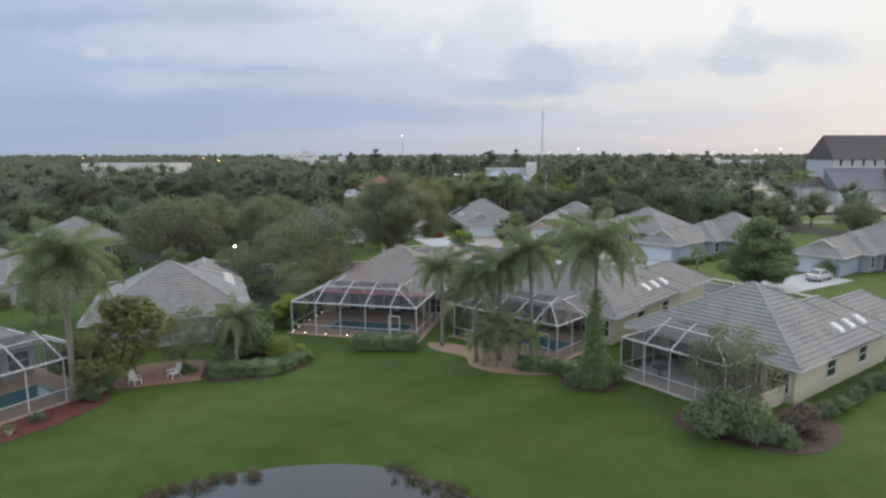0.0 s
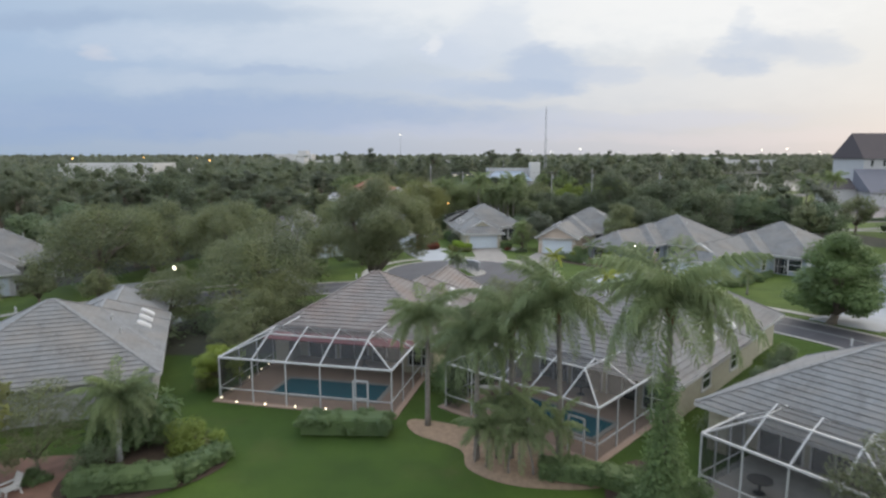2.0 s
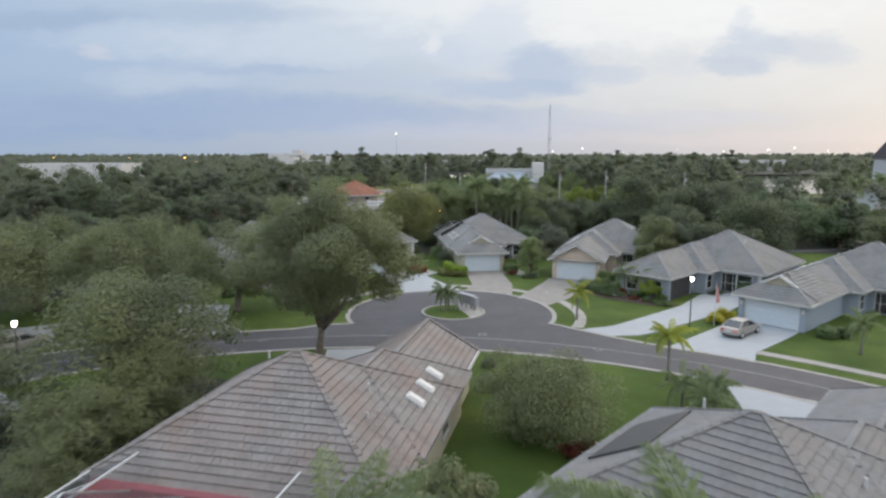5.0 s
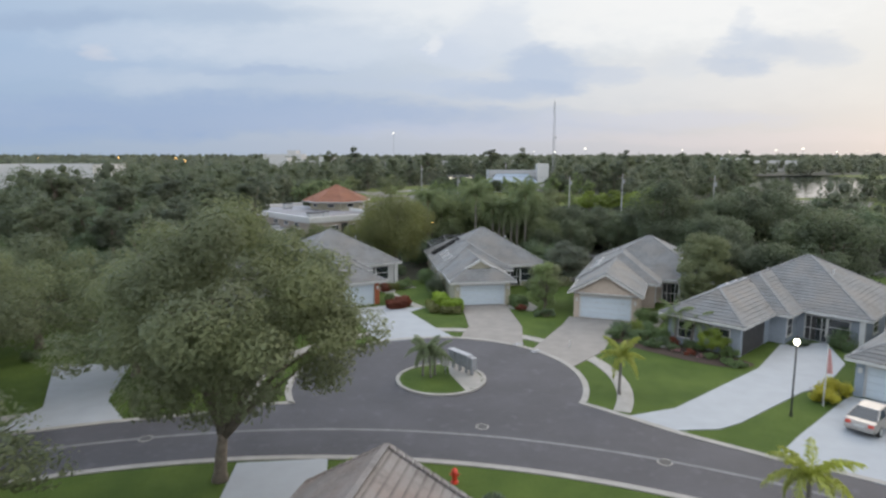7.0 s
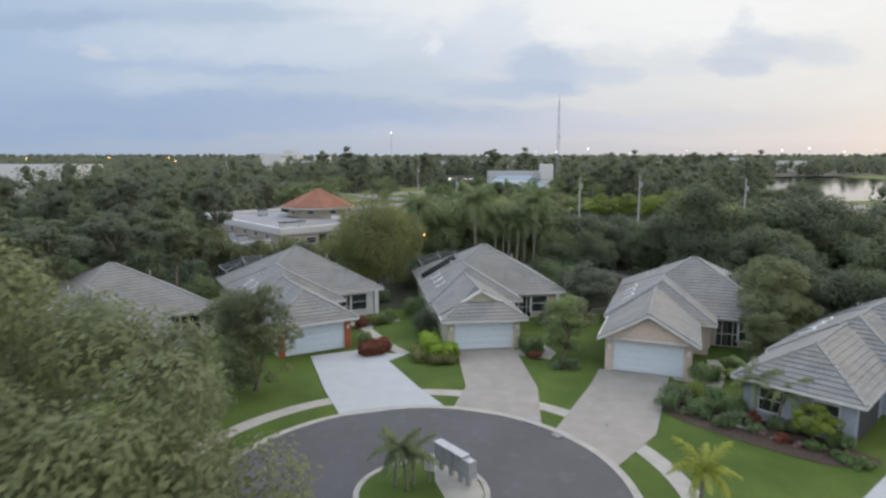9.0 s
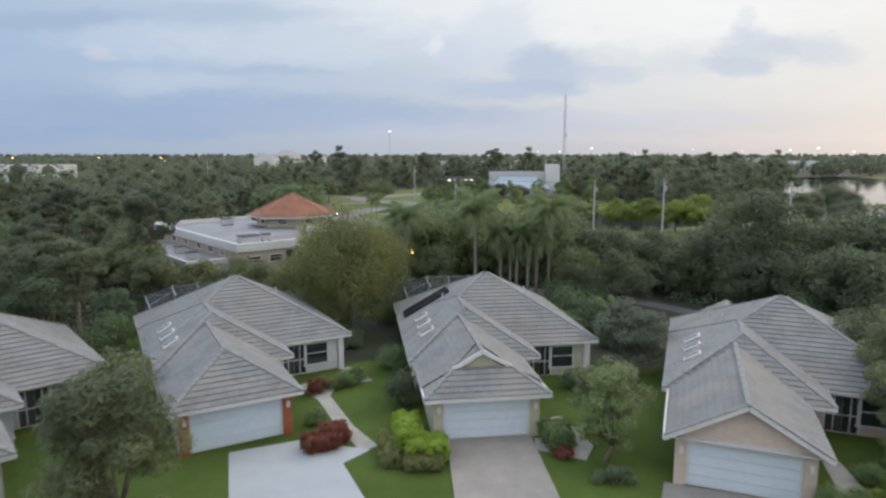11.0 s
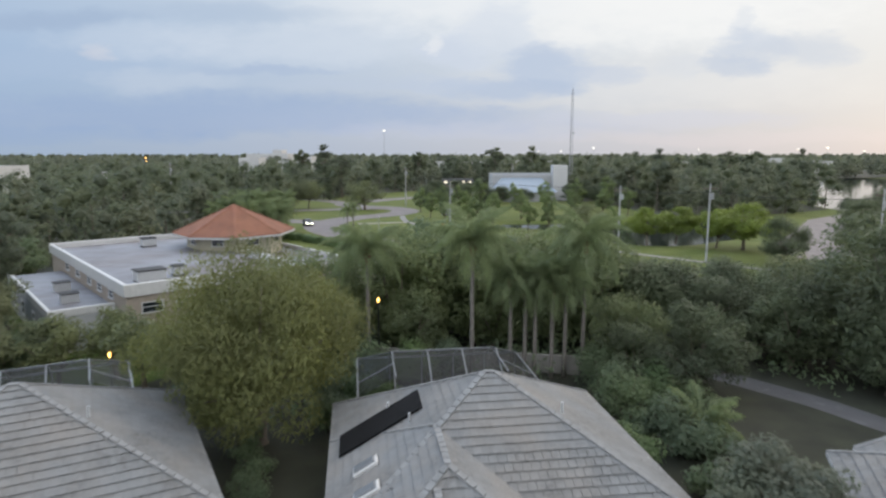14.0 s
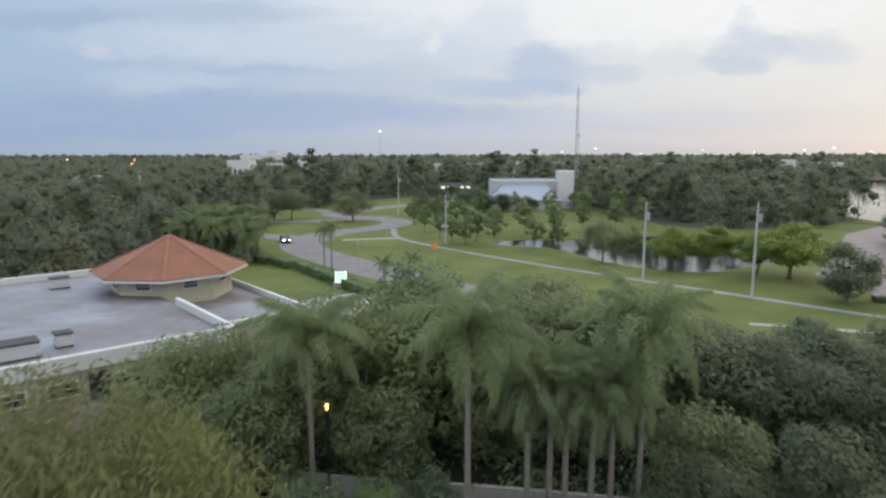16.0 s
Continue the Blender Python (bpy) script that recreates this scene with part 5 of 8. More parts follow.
def frond_mesh(name, length, droop, seed, material, pairs=42, leaflet=0.8):
    """One plumed frond: an arching midrib with hanging leaflets in several ranks."""
    rng = random.Random(seed)
    m = Mesh()
    pts = []
    for k in range(pairs + 1):
        t = k / pairs
        pts.append(Vector((length * (t - 0.18 * t * t * droop), 0, length * (0.42 * t - (0.35 + 0.62 * droop) * t * t))))
    for k in range(0, pairs, 3):
        a, b = pts[k], pts[min(k + 3, pairs)]
        m.beam(a, b, 0.05 * (1 - k / pairs) + 0.015)
    for k in range(2, pairs + 1):
        t = k / pairs
        d = (pts[k] - pts[k - 1]).normalized()
        for s in (-1, 1, -1, 1):
            ll = leaflet * (0.35 + 0.75 * math.sin(math.pi * min(1, 0.12 + 0.86 * t))) * rng.uniform(0.75, 1.2)
            out = rng.uniform(0.2, 0.65)
            root = pts[k] + d * rng.uniform(-0.04, 0.04)
            mid = root + d * ll * 0.25 + Vector((0, s * ll * out * 0.7, ll * rng.uniform(-0.1, 0.2)))
            tip = mid + d * ll * 0.15 + Vector((0, s * ll * out * 0.4, -ll * rng.uniform(0.35, 0.75)))
            w = d * 0.03
            i = len(m.v)
            m.v += [tuple(root - w * 0.6), tuple(mid - w), tuple(tip), tuple(mid + w)]
            m.f.append((i, i + 1, i + 2, i + 3))
    return m.mesh(name, material)


FRONDS = [frond_mesh("frond", 3.4, d, 5 + k, LEAF_PALM, 56, 0.95) for k, d in enumerate((0.28, 0.62, 1.0))]
FRONDS_Y = [frond_mesh("frond", 1.7, d, 15 + k, LEAF_PALMY, 24, 0.45) for k, d in enumerate((0.2, 0.6, 1.0))]
FRONDS_S = [frond_mesh("frond", 1.9, d, 25 + k, LEAF_PALM, 24, 0.5) for k, d in enumerate((0.2, 0.6, 1.1))]


def palm(x, y, height, label, fronds=FRONDS, count=22, r=0.14, lean=(0, 0), scale=1.0, boots=True, group="palms", bark=PALM_BARK):
    T = thing("palm", pose(x, y, 0, 0, 0, random.uniform(0, 360)), label, "palm tree", group)
    m = Mesh()
    pts = [(lean[0] * (k / 6) ** 2, lean[1] * (k / 6) ** 2, height * k / 6 - (0.1 if k == 0 else 0)) for k in range(7)]
    m.tube(pts, [r * 1.5] + [r * (1.08 - 0.03 * k) for k in range(6)], 10)
    part("trunk", m, bark, T, smooth=True)
    tx, ty, tz = pts[-1]
    if boots:
        bm = Mesh()
        bm.tube([(tx, ty, tz - 0.5), (tx, ty, tz + 0.1), (tx, ty, tz + 0.75)], [r * 0.9, r * 1.7, r * 0.7], 9)
        for k in range(12):
            a = k * 2.4
            bm.beam((tx + r * 0.8 * math.cos(a), ty + r * 0.8 * math.sin(a), tz - 0.2 + 0.06 * k), (tx + r * 2.6 * math.cos(a), ty + r * 2.6 * math.sin(a), tz + 0.2 + 0.06 * k), 0.07)
        part("crownshaft", bm, BOOT, T, "brown old frond boots")
        tz += 0.5
    for k in range(count):
        a = k * 137.5 + random.uniform(-12, 12)
        lvl = k / count
        f = fronds[0 if lvl < 0.3 else (1 if lvl < 0.65 else 2)]
        pitch = 66 - 76 * lvl + random.uniform(-9, 9)
        fo = part("frond", f, None, T)
        sc = scale * random.uniform(0.85, 1.1)
        fo.matrix_basis = pose(tx, ty, tz + 0.1, 0, 0, a) @ pose(0, 0, 0, random.uniform(-15, 15), -pitch + 18, 0) @ Matrix.Scale(sc, 4)
    return T


def shrub_mesh(name, material, seed, rx=1.0, ry=1.0, h=1.1, count=1300, leaf=0.09, box=False):
    rng = random.Random(seed)
    cs, rs = [], []
    n = 14
    for k in range(n):
        if box:
            cs.append((rng.uniform(-rx, rx) * 0.85, rng.uniform(-ry, ry) * 0.75, rng.uniform(0.25, 0.72) * h))
            rs.append(h * rng.uniform(0.26, 0.34))
        else:
            a, d = rng.uniform(0, 6.28), rng.uniform(0, 0.75)
            cs.append((rx * d * math.cos(a), ry * d * math.sin(a), h * rng.uniform(0.25, 0.75) * (1.1 - 0.4 * d)))
            rs.append(h * rng.uniform(0.24, 0.42))
    return leaf_mesh(name, cs, rs, count, leaf, material, seed, shell=0.3, squash=0.8)


def shrub(x, y, label, material=LEAF_HEDGE, rx=1.0, ry=1.0, h=1.1, turn=0.0, count=1500, leaf=0.09, box=False, name="bush", seed=None):
    """A bush: short stems under a mass of leaves; box for a clipped one."""
    seed = seed or int(abs(x * 31 + y * 17)) + 1
    T = thing(name, pose(x, y, 0, 0, 0, turn), label, "bush" if not box else "hedge", "shrubs")
    st = Mesh()
    rng = random.Random(seed)
    for k in range(5):
        a = k * 1.3
        st.tube([(0.1 * math.cos(a), 0.1 * math.sin(a), -0.05), (rx * 0.5 * math.cos(a), ry * 0.5 * math.sin(a), h * 0.65)], [0.035, 0.015], 5)
    part("stem", st, BARK, T)
    if box:
        core = Mesh().chamfer(-rx * 0.92, rx * 0.92, -ry * 0.86, ry * 0.86, 0.08, h * 0.90, 0.14)
        part("inner_growth", core, material, T)
        rng2 = np.random.default_rng(seed)
        cs = [(rng2.uniform(-rx, rx), rng2.uniform(-ry, ry), h * 0.86) for _ in range(24)] + [(s * rx * 0.92, rng2.uniform(-ry, ry), rng2.uniform(0.2, 0.85) * h) for s in (-1, 1) for _ in range(10)] + \
             [(rng2.uniform(-rx, rx), s * ry * 0.92, rng2.uniform(0.2, 0.85) * h) for s in (-1, 1) for _ in range(18)]
        part("foliage", leaf_mesh("foliage", cs, [0.27] * len(cs), int(count * 1.7), leaf, material, seed, shell=0.1), None, T)
    else:
        part("foliage", shrub_mesh("foliage", material, seed, rx, ry, h, count, leaf), None, T)
    return T


# oaks along the street
plant_tree(BIGOAK, -7.7, 90.7, "large live oak with a broad crown beside the street", 1.34, 40, zs=1.06, swing=(0.6, -0.5))
plant_tree(LOWOAKS[1], -17.6, 80.3, "live oak with a rounded grey-green crown by the street", 1.22, 10, zs=0.86)
plant_tree(LOWOAKS[0], -19.3, 106.0, "live oak with a broad crown behind the footpath", 1.1, 200)
plant_tree(LOWOAKS[1], -41.0, 93.5, "broad live oak across the street", 1.45, 120, zs=0.85)
plant_tree(OAKS[0], -27.5, 99.5, "live oak shading a driveway", 1.1, 300)
plant_tree(LOWOAKS[1], -11.5, 112.0, "live oak beside the turning circle", 0.55, 250)
plant_tree(LOWOAKS[0], -40.5, 106.0, "live oak behind the street", 1.2, 75)
plant_tree(LOWOAKS[0], -31.0, 113.0, "live oak behind the street", 1.15, 33)
plant_tree(LOWOAKS[1], -24.0, 90.5, "live oak at the street edge", 0.8, 95)
plant_tree(DEEP[0], -50.4, 137, "tall dark tree above the roofs", 1.55, 0)
plant_tree(DEEP[1], 48.2, 132, "broad dark tree behind the blue houses", 1.35, 40, zs=0.9)
plant_tree(DEEP[0], 39.5, 161.5, "huge dark-green tree with a broad crown by the path", 1.55, 80, zs=0.95)
plant_tree(DEEP[1], 25.0, 170.5, "broad dark-green tree behind the palms", 1.0, 140, zs=0.92)
plant_tree(DEEP[0], 31.0, 171.5, "broad dark-green tree behind the path", 1.0, 260, zs=0.85)
plant_tree(DEEP[1], 47.5, 157, "broad dark-green tree behind the gardens", 1.4, 200, zs=0.95)
plant_tree(DEEP[0], 56.0, 158, "broad dark-green tree by the path", 1.3, 10)
plant_tree(DEEP[1], 42.0, 148, "broad dark-green tree by the path", 1.0, 10)
plant_tree(WILLOW, -3.5, 151.5, "yellow-green weeping tree behind the garden", 1.22, 0, zs=1.07)
plant_tree(GREYS, 19.6, 140.2, "grey-green tree between two houses", 1.2, 0, zs=0.8)
plant_tree(SLENDER, 14.3, 125.6, "slender yellow-green tree beside the driveway", 1.0, 0)
plant_tree(MIX[0], 15.0, 128.5, "small tree beside the middle house", 0.55, 60)
plant_tree(LAWN_TREE, 8.8, 75.8, "wide low leafy tree on the lawn", 1.0, 90)
plant_tree(LOWOAKS[1], -14.0, 75.6, "bushy oak between the tiled house and the street", 0.68, 220)
plant_tree(AIRY, 6.6, 77.0, "airy small tree beside the tiled house", 0.9, 190)
plant_tree(MAGNOLIA, 39.4, 78.2, "dense dark-green magnolia tree beside the street", 1.36, 0, zs=0.78)
plant_tree(FEATHER, -8.6, 119.0, "bushy tree beside the brick garage", 1.02, 60)
plant_tree(FEATHER, 31.6, 127.4, "dense tree between the peach and the blue house", 1.08, 160)
plant_tree(FEATHER, 29.6, 124.0, "small leafy tree between the peach and the blue house", 0.6, 10)
plant_tree(MIX[1], -13.6, 129.0, "leafy tree beside the brick-piered house", 0.6, 30)
plant_tree(YELLOWS[0], -24.0, 46.8, "yellow-green leaning tree beside the pool cage", 1.3, 0)
plant_tree(YELLOWS[1], -25.0, 43.0, "yellow-green bushy tree by the mulch bed", 0.9, 100)
plant_tree(AIRY, -20.5, 48.5, "small airy tree on the patio edge", 0.9, 0)
plant_tree(AIRY, 18.9, 39.6, "slender airy tree in front of the patio cage", 1.05, 30)
plant_tree(LOWOAKS[0], -15.8, 71.5, "bushy oak beside the tiled house", 0.66, 30, zs=0.9)
plant_tree(AIRY, -15.4, 66.0, "yellow-green tree between two houses", 0.75, 0)
plant_tree(BRIGHTS[1], -14.8, 60.5, "reddish-green small tree by the pool cage", 0.6, 0)
plant_tree(MIX[2], 2.2, 62.5, "leafy tree between the pool cages", 0.6, 0)
plant_tree(BRIGHTS[0], 57.4, 223.5, "broad bright-green tree near the car park", 1.9, 0, zs=0.72)
plant_tree(BRIGHTS[1], 54.0, 226.0, "round bright-green tree near the car park", 1.2, 90)
plant_tree(BRIGHTS[0], 43.1, 229.5, "bright-green tree by the pond", 1.2, 200, zs=0.95)
plant_tree(BRIGHTS[1], 49.0, 231.5, "bright-green tree by the pond", 1.3, 140, zs=0.9)
plant_tree(DEEP[0], 56.5, 209.0, "dark spreading tree at the car park edge", 0.85, 20)
plant_tree(OAKS[1], 34.0, 237.0, "grey-green tree leaning over the pond", 0.72, 70, zs=0.95)
plant_tree(YOUNG[0], 39.2, 237.5, "slim yellow-green tree by the pond", 1.05, 20)
plant_tree(LOWOAKS[0], -16, 300.8, "round oak on the roadside verge", 1.05, 0, zs=0.95)
plant_tree(OAKS[0], -36.8, 300.5, "round tree on the roadside verge", 0.85, 50)
plant_tree(OAKS[1], -33, 304, "round tree on the roadside verge", 0.85, 150)
for k, (x, y, s) in enumerate([(9.5, 259, .95), (12.2, 256.5, 1.0), (17.8, 256.2, 1.3), (24.8, 251.5, 1.15), (29.1, 250.5, 1.0), (14.5, 262, 1.1), (7, 268, 1.0), (19, 271, 1.2), (26, 274, 1.25), (33, 276, 1.2), (40, 279, 1.15), (13, 277, 1.2), (48, 281, 1.2), (55, 283, 1.3), (3.5, 277, 1.1), (0.5, 292, 1.2), (11, 290, 1.3), (6, 301, 1.2), (36, 300, 1.4), (28, 306, 1.3), (46, 306, 1.5), (18, 312, 1.5), (55, 305, 1.6)]):
    plant_tree(YOUNG[k % 2], x, y, "young green tree on the pond bank", s, k * 47, "pond trees")
for k, (x, y, s) in enumerate([(20, 322, .85), (26, 326, .8), (8, 318, .8), (14, 330, .9), (33, 322, .7), (49, 326, .9), (54, 333, 1.0), (57, 322, .9), (2, 312, .75), (1, 330, .8)]):
    plant_tree(DEEP[k % 2], x, y, "dense dark tree before the white building", s, k * 91, "pond trees", zs=0.85)

# palms
palm(-25.6, 41.9, 9.3, "tall queen palm with drooping fronds beside the pool cage", scale=1.2, count=32, r=0.19)
palm(-0.1, 54.6, 6.3, "queen palm with drooping fronds by the cage corner", scale=0.9)
palm(4.6, 50.3, 7.4, "queen palm in the pebble bed", scale=0.95)
palm(7.2, 49.8, 8.4, "queen palm in the pebble bed", scale=1.0, lean=(0.3, 0.1))
palm(2.7, 50.2, 6.2, "queen palm in the pebble bed", scale=0.85)
for x, y, hgt in ((3.2, 49.2, 2.3), (4.3, 48.6, 2.6), (5.6, 48.4, 2.0), (6.2, 49.4, 2.8), (3.8, 50.2, 3.0), (5.0, 49.6, 3.3), (2.6, 49.8, 2.0), (6.9, 48.9, 2.2)):
    palm(x, y, hgt, "slim clumping palm in the pebble bed", FRONDS_S, 12, 0.05, (random.uniform(-0.6, 0.6), random.uniform(-0.4, 0.4)), 1.0, False)
palm(10.9, 44.3, 9.8, "tall queen palm with an ivy-covered trunk", scale=1.25, count=22)
palm(-17.0, 50.0, 3.6, "white-trunked palm in the hedge bed", FRONDS_S, 36, 0.15, (-0.3, 0.2), 1.3, False, bark=GREYWALL)
palm(15.9, 102.3, 2.6, "small yellow-green palm on the verge", FRONDS_Y, 14, 0.1, (0.1, 0), 1.0, False)
palm(18.9, 84.9, 3.2, "young palm on the lawn beside the street", FRONDS_Y, 14, 0.1, (0, 0), 1.1, False)
for x, y in ((17.9, 79.5), (19.3, 78.2), (18.6, 77.0), (20.0, 79.6)):
    palm(x, y, 1.6, "low bushy palm by the driveway", FRONDS_S, 14, 0.08, (random.uniform(-0.4, 0.4), 0), 1.0, False)
for x, y, hh in ((2.2, 105.8, 1.9), (2.8, 105.4, 2.2), (3.1, 106.0, 1.6)):
    palm(x, y, hh, "small palm clump on the traffic island", FRONDS_S, 10, 0.07, (random.uniform(-0.3, 0.3), 0), 0.85, False)
palm(24.0, 113.9, 2.5, "small palm in the flower bed", FRONDS_S, 14, 0.09, (0.1, 0), 1.0, False)
palm(25.0, 113.0, 2.2, "small palm in the flower bed", FRONDS_S, 13, 0.09, (0.3, 0), 0.9, False)
palm(21.4, 151.6, 0.9, "low fan-shaped palm behind the garden", FRONDS_S, 30, 0.1, (0, 0), 1.5, False)
palm(37.2, 91.2, 2.4, "small palm on the verge", FRONDS_S, 12, 0.1, (0, 0), 1.0, False)
for x, y, hh in ((8.9, 161.2, 9.6), (11.7, 162.0, 7.0), (12.8, 162.3, 6.6), (13.5, 162.1, 6.9), (14.7, 162.0, 6.4), (15.7, 162.3, 6.8), (17.0, 162.2, 9.6), (1.2, 164.2, 8.5)):
    palm(x, y, hh, "tall queen palm behind the garden wall", scale=1.05 if hh > 7.5 else 0.86, count=20)
for k, (x, y, hh) in enumerate([(-28.5, 243, 5.5), (-24.5, 240.5, 6.2), (-26, 241, 6.5), (-32, 240, 4.8), (-29, 246, 7.5), (-24, 236, 5.5), (-31, 242, 7.8), (-33, 248, 8.0), (-27, 250, 7.0), (-35, 243, 7.0), (-31, 248.5, 6.0), (-38, 247, 7.2), (-30, 237, 6.0), (-37, 240, 5.6), (-25.5, 247, 7.6), (-34, 238, 6.4)]):
    palm(x, y, hh * 0.82, "bushy cabbage palm with old fronds beside the road", FRONDS_S, 34, 0.2, (0, 0), 1.6, True, group="cabbage palms")
for x, y, hh in ((0.1, 215.1, 3.6), (3.9, 217.6, 3.8), (-9.8, 226.8, 6.4), (-9.0, 228.4, 6.8)):
    palm(x, y, hh, "slim palm at the road bend", FRONDS_S, 16, 0.11, (0, 0), 0.95, False)
palm(110, 195, 9.0, "tall palm before the church", scale=1.1)
palm(100, 190, 8.0, "tall palm before the church", scale=1.1)
for k, (x, y, r, h) in enumerate([(-33, 241, 2.4, 3.2), (-25, 239, 2.4, 3.4), (-27, 243, 2.8, 4.4), (-31, 246, 3.0, 4.6), (-35, 249, 3.0, 4.8), (-25, 234.5, 2.4, 3.0), (-30, 239, 2.8, 4.2), (-36, 243, 3.0, 4.6), (-27.5, 246, 2.2, 3.4), (-29, 251, 3.0, 4.6)]):
    shrub(x, y, "tangled dark thicket under the cabbage palms", (LEAF_HEDGE, LEAF_DARK)[k % 2], r, r, h, k * 30, 2600, 0.22, name="thicket")
for k, (x, y, s) in enumerate([(36, 131, .8), (40, 128.5, .85), (44, 126, .75), (33, 134, .75), (38, 136, .9), (28.5, 136.5, .5)]):
    plant_tree(DEEP[k % 2], x, y, "dense dark tree behind the blue-grey house", s, k * 66, "wood trees")
for k, (x, y, s) in enumerate([(75, 222, .8), (80, 224, .9), (88, 240, 1.0), (95, 250, 1.0), (84, 217, .8), (92, 229, .9), (101, 243, 1.0), (108, 262, 1.1), (116, 272, 1.1), (98, 258, .9)]):
    plant_tree(DEEP[k % 2], x, y, "broad dark tree on the car park edge", s, k * 39, "car park trees", zs=0.85)
for k, (x, y, s) in enumerate([(6, 374, .7), (12, 380, .8), (17, 372, .7), (3, 388, .7), (22, 384, .8)]):
    plant_tree(DEEP[k % 2], x, y, "dark roadside tree beyond the bend", s, k * 39, "pond trees", zs=0.8)
# trees round the far-left houses and under the street oak
for k, (x, y, s, m) in enumerate([(-46.5, 79.5, .6, MIX[0]), (-50.5, 76.0, .62, MIX[1]), (-43.5, 85.0, .55, MIX[2]), (-52.5, 83.5, .55, DENSE[0]), (-39.5, 61.5, .5, MIX[0]), (-42.5, 57.5, .55, MIX[1]), (-37.5, 66.5, .45, BRIGHTS[0]), (-47.0, 72.5, .55, DENSE[1]), (-36.5, 84.5, .5, MIX[2])]):
    plant_tree(m, x, y, "leafy green tree among the far houses", s, k * 77, "street trees")
plant_tree(LOWOAKS[0], -25.5, 76.5, "bushy oak at the street edge", 0.72, 140)
plant_tree(DENSE[2], -14.0, 75.0, "dark bushy tree behind the tiled house", 0.42, 20)
plant_tree(DENSE[0], -18.5, 74.0, "dark bushy tree behind the tiled house", 0.4, 60)

# ---- larger buildings beyond the estate ----
def commercial():
    B = thing("commercial_building", pose(-19.1, 168.0, 0, 0, 0, 41), "flat-roofed beige building with white parapet and terracotta cupola", "building")
    part("wall", Mesh().box(0.2, 15.8, 0.2, 31.8, 0, 4.9), BEIGE, B)
    part("roof", Mesh().box(0.3, 15.7, 0.3, 31.7, 4.9, 5.0), MEMBRANE, B, "grey stained roof membrane")
    for a in ((0, 16, 0, 0.35), (0, 16, 31.65, 32), (0, 0.35, 0.35, 31.65), (15.65, 16, 0.35, 12)):
        part("parapet", Mesh().chamfer(*a, 4.6, 5.65, 0.05), WHITE, B, "white painted parapet")
    part("wall", Mesh().box(16, 25, 5, 30, 0, 4.0), BEIGE, B)
    part("roof", Mesh().box(16, 24.7, 5.3, 29.7, 4.0, 4.08), MEMBRANE, B)
    for a in ((16, 25, 5, 5.3), (24.7, 25, 5.3, 30), (16, 24.7, 29.7, 30)):
        part("parapet", Mesh().chamfer(*a, 3.9, 4.6, 0.05), WHITE, B)
    part("wall", Mesh().box(-5, 0.2, 3, 26, 0, 3.1), GREYWALL, B)
    part("roof", Mesh().box(-4.8, 0.1, 3.2, 25.8, 3.1, 3.2), MEMBRANE, B)
    for a in ((-5, 0, 3, 3.3), (-5, -4.7, 3.3, 26)):
        part("parapet", Mesh().chamfer(*a, 3.0, 3.7, 0.05), WHITE, B)
    # cupola
    cx, cy = 18.3, 21.0
    octo = [(cx + 5.6 * math.cos(radians(22.5 + 45 * k)), cy + 5.6 * math.sin(radians(22.5 + 45 * k))) for k in range(8)]
    part("drum", Mesh().prism(octo, 3.9, 6.75), CREAM, B, "cream octagonal drum under the cupola")
    fr = Mesh()
    R, ze, za = 7.2, 6.7, 9.9
    ring = [Vector((cx + R * math.cos(radians(22.5 + 45 * k)), cy + R * math.sin(radians(22.5 + 45 * k)), ze)) for k in range(8)]
    apex = Vector((cx, cy, za))
    for k in range(8):
        fr.poly([ring[k], ring[(k + 1) % 8], apex])
    cup = part("cupola_roof", fr, TILE_TERRA, B, "terracotta tiled cupola roof")
    tl, cap = Mesh(), Mesh()
    for k in range(8):
        for t in tiles([tuple(ring[k]), tuple(ring[(k + 1) % 8]), tuple(apex)], 0.36, 0.3):
            add_tile(tl, *t)
        n = 16
        for j in range(n):
            cap.beam(ring[k].lerp(apex, j / n) + Vector((0, 0, 0.1)), ring[k].lerp(apex, (j + 0.9) / n) + Vector((0, 0, 0.08)), 0.3, 0.1)
    part("tile_field", tl, TILE_TERRA, cup)["kind"] = "stuff"
    part("ridge_cap", cap, TILE_TERRA, cup)
    for k in range(8):
        part("fascia", Mesh().beam(ring[k] - Vector((0, 0, 0.12)), ring[(k + 1) % 8] - Vector((0, 0, 0.12)), 0.14, 0.2), WHITE, B)
    part("soffit", Mesh().prism([(p.x, p.y) for p in ring], 6.6, 6.66), WHITE, B)
    for k in range(8):
        a = 45 * k
        window(B, cx + 5.19 * math.cos(radians(a)), cy + 5.19 * math.sin(radians(a)), 5.55, 1.3, 0.6, a + 90)
    for x in (2.2, 5.0, 8.6, 12.2):
        window(B, x, 0.2, 3.1, 1.6, 0.8, 0)
    for y in (5, 9, 13, 18, 23):
        window(B, 0.2, y, 3.75, 1.4, 0.65, -90)
    for y in (6, 10, 16, 21):
        window(B, -5, y, 1.0, 1.4, 1.3, -90)
    part("louvre", Mesh().box(6.4, 7.6, 0.05, 0.22, 2.6, 4.3), BLACK, B, "dark wall louvre")
    for x, y, w, d, h in ((3.2, 4.0, 2.4, 1.6, 1.0), (6.0, 5.0, 1.0, 1.0, 0.9), (9.6, 26.5, 1.6, 1.2, 1.0), (14.4, 18.8, 1.1, 1.1, 0.9)):
        u = thing("roof_unit", B.matrix_basis @ Matrix.Translation((x, y, 5.0)), "grey metal air conditioning unit on the flat roof", "roof unit", "roof units")
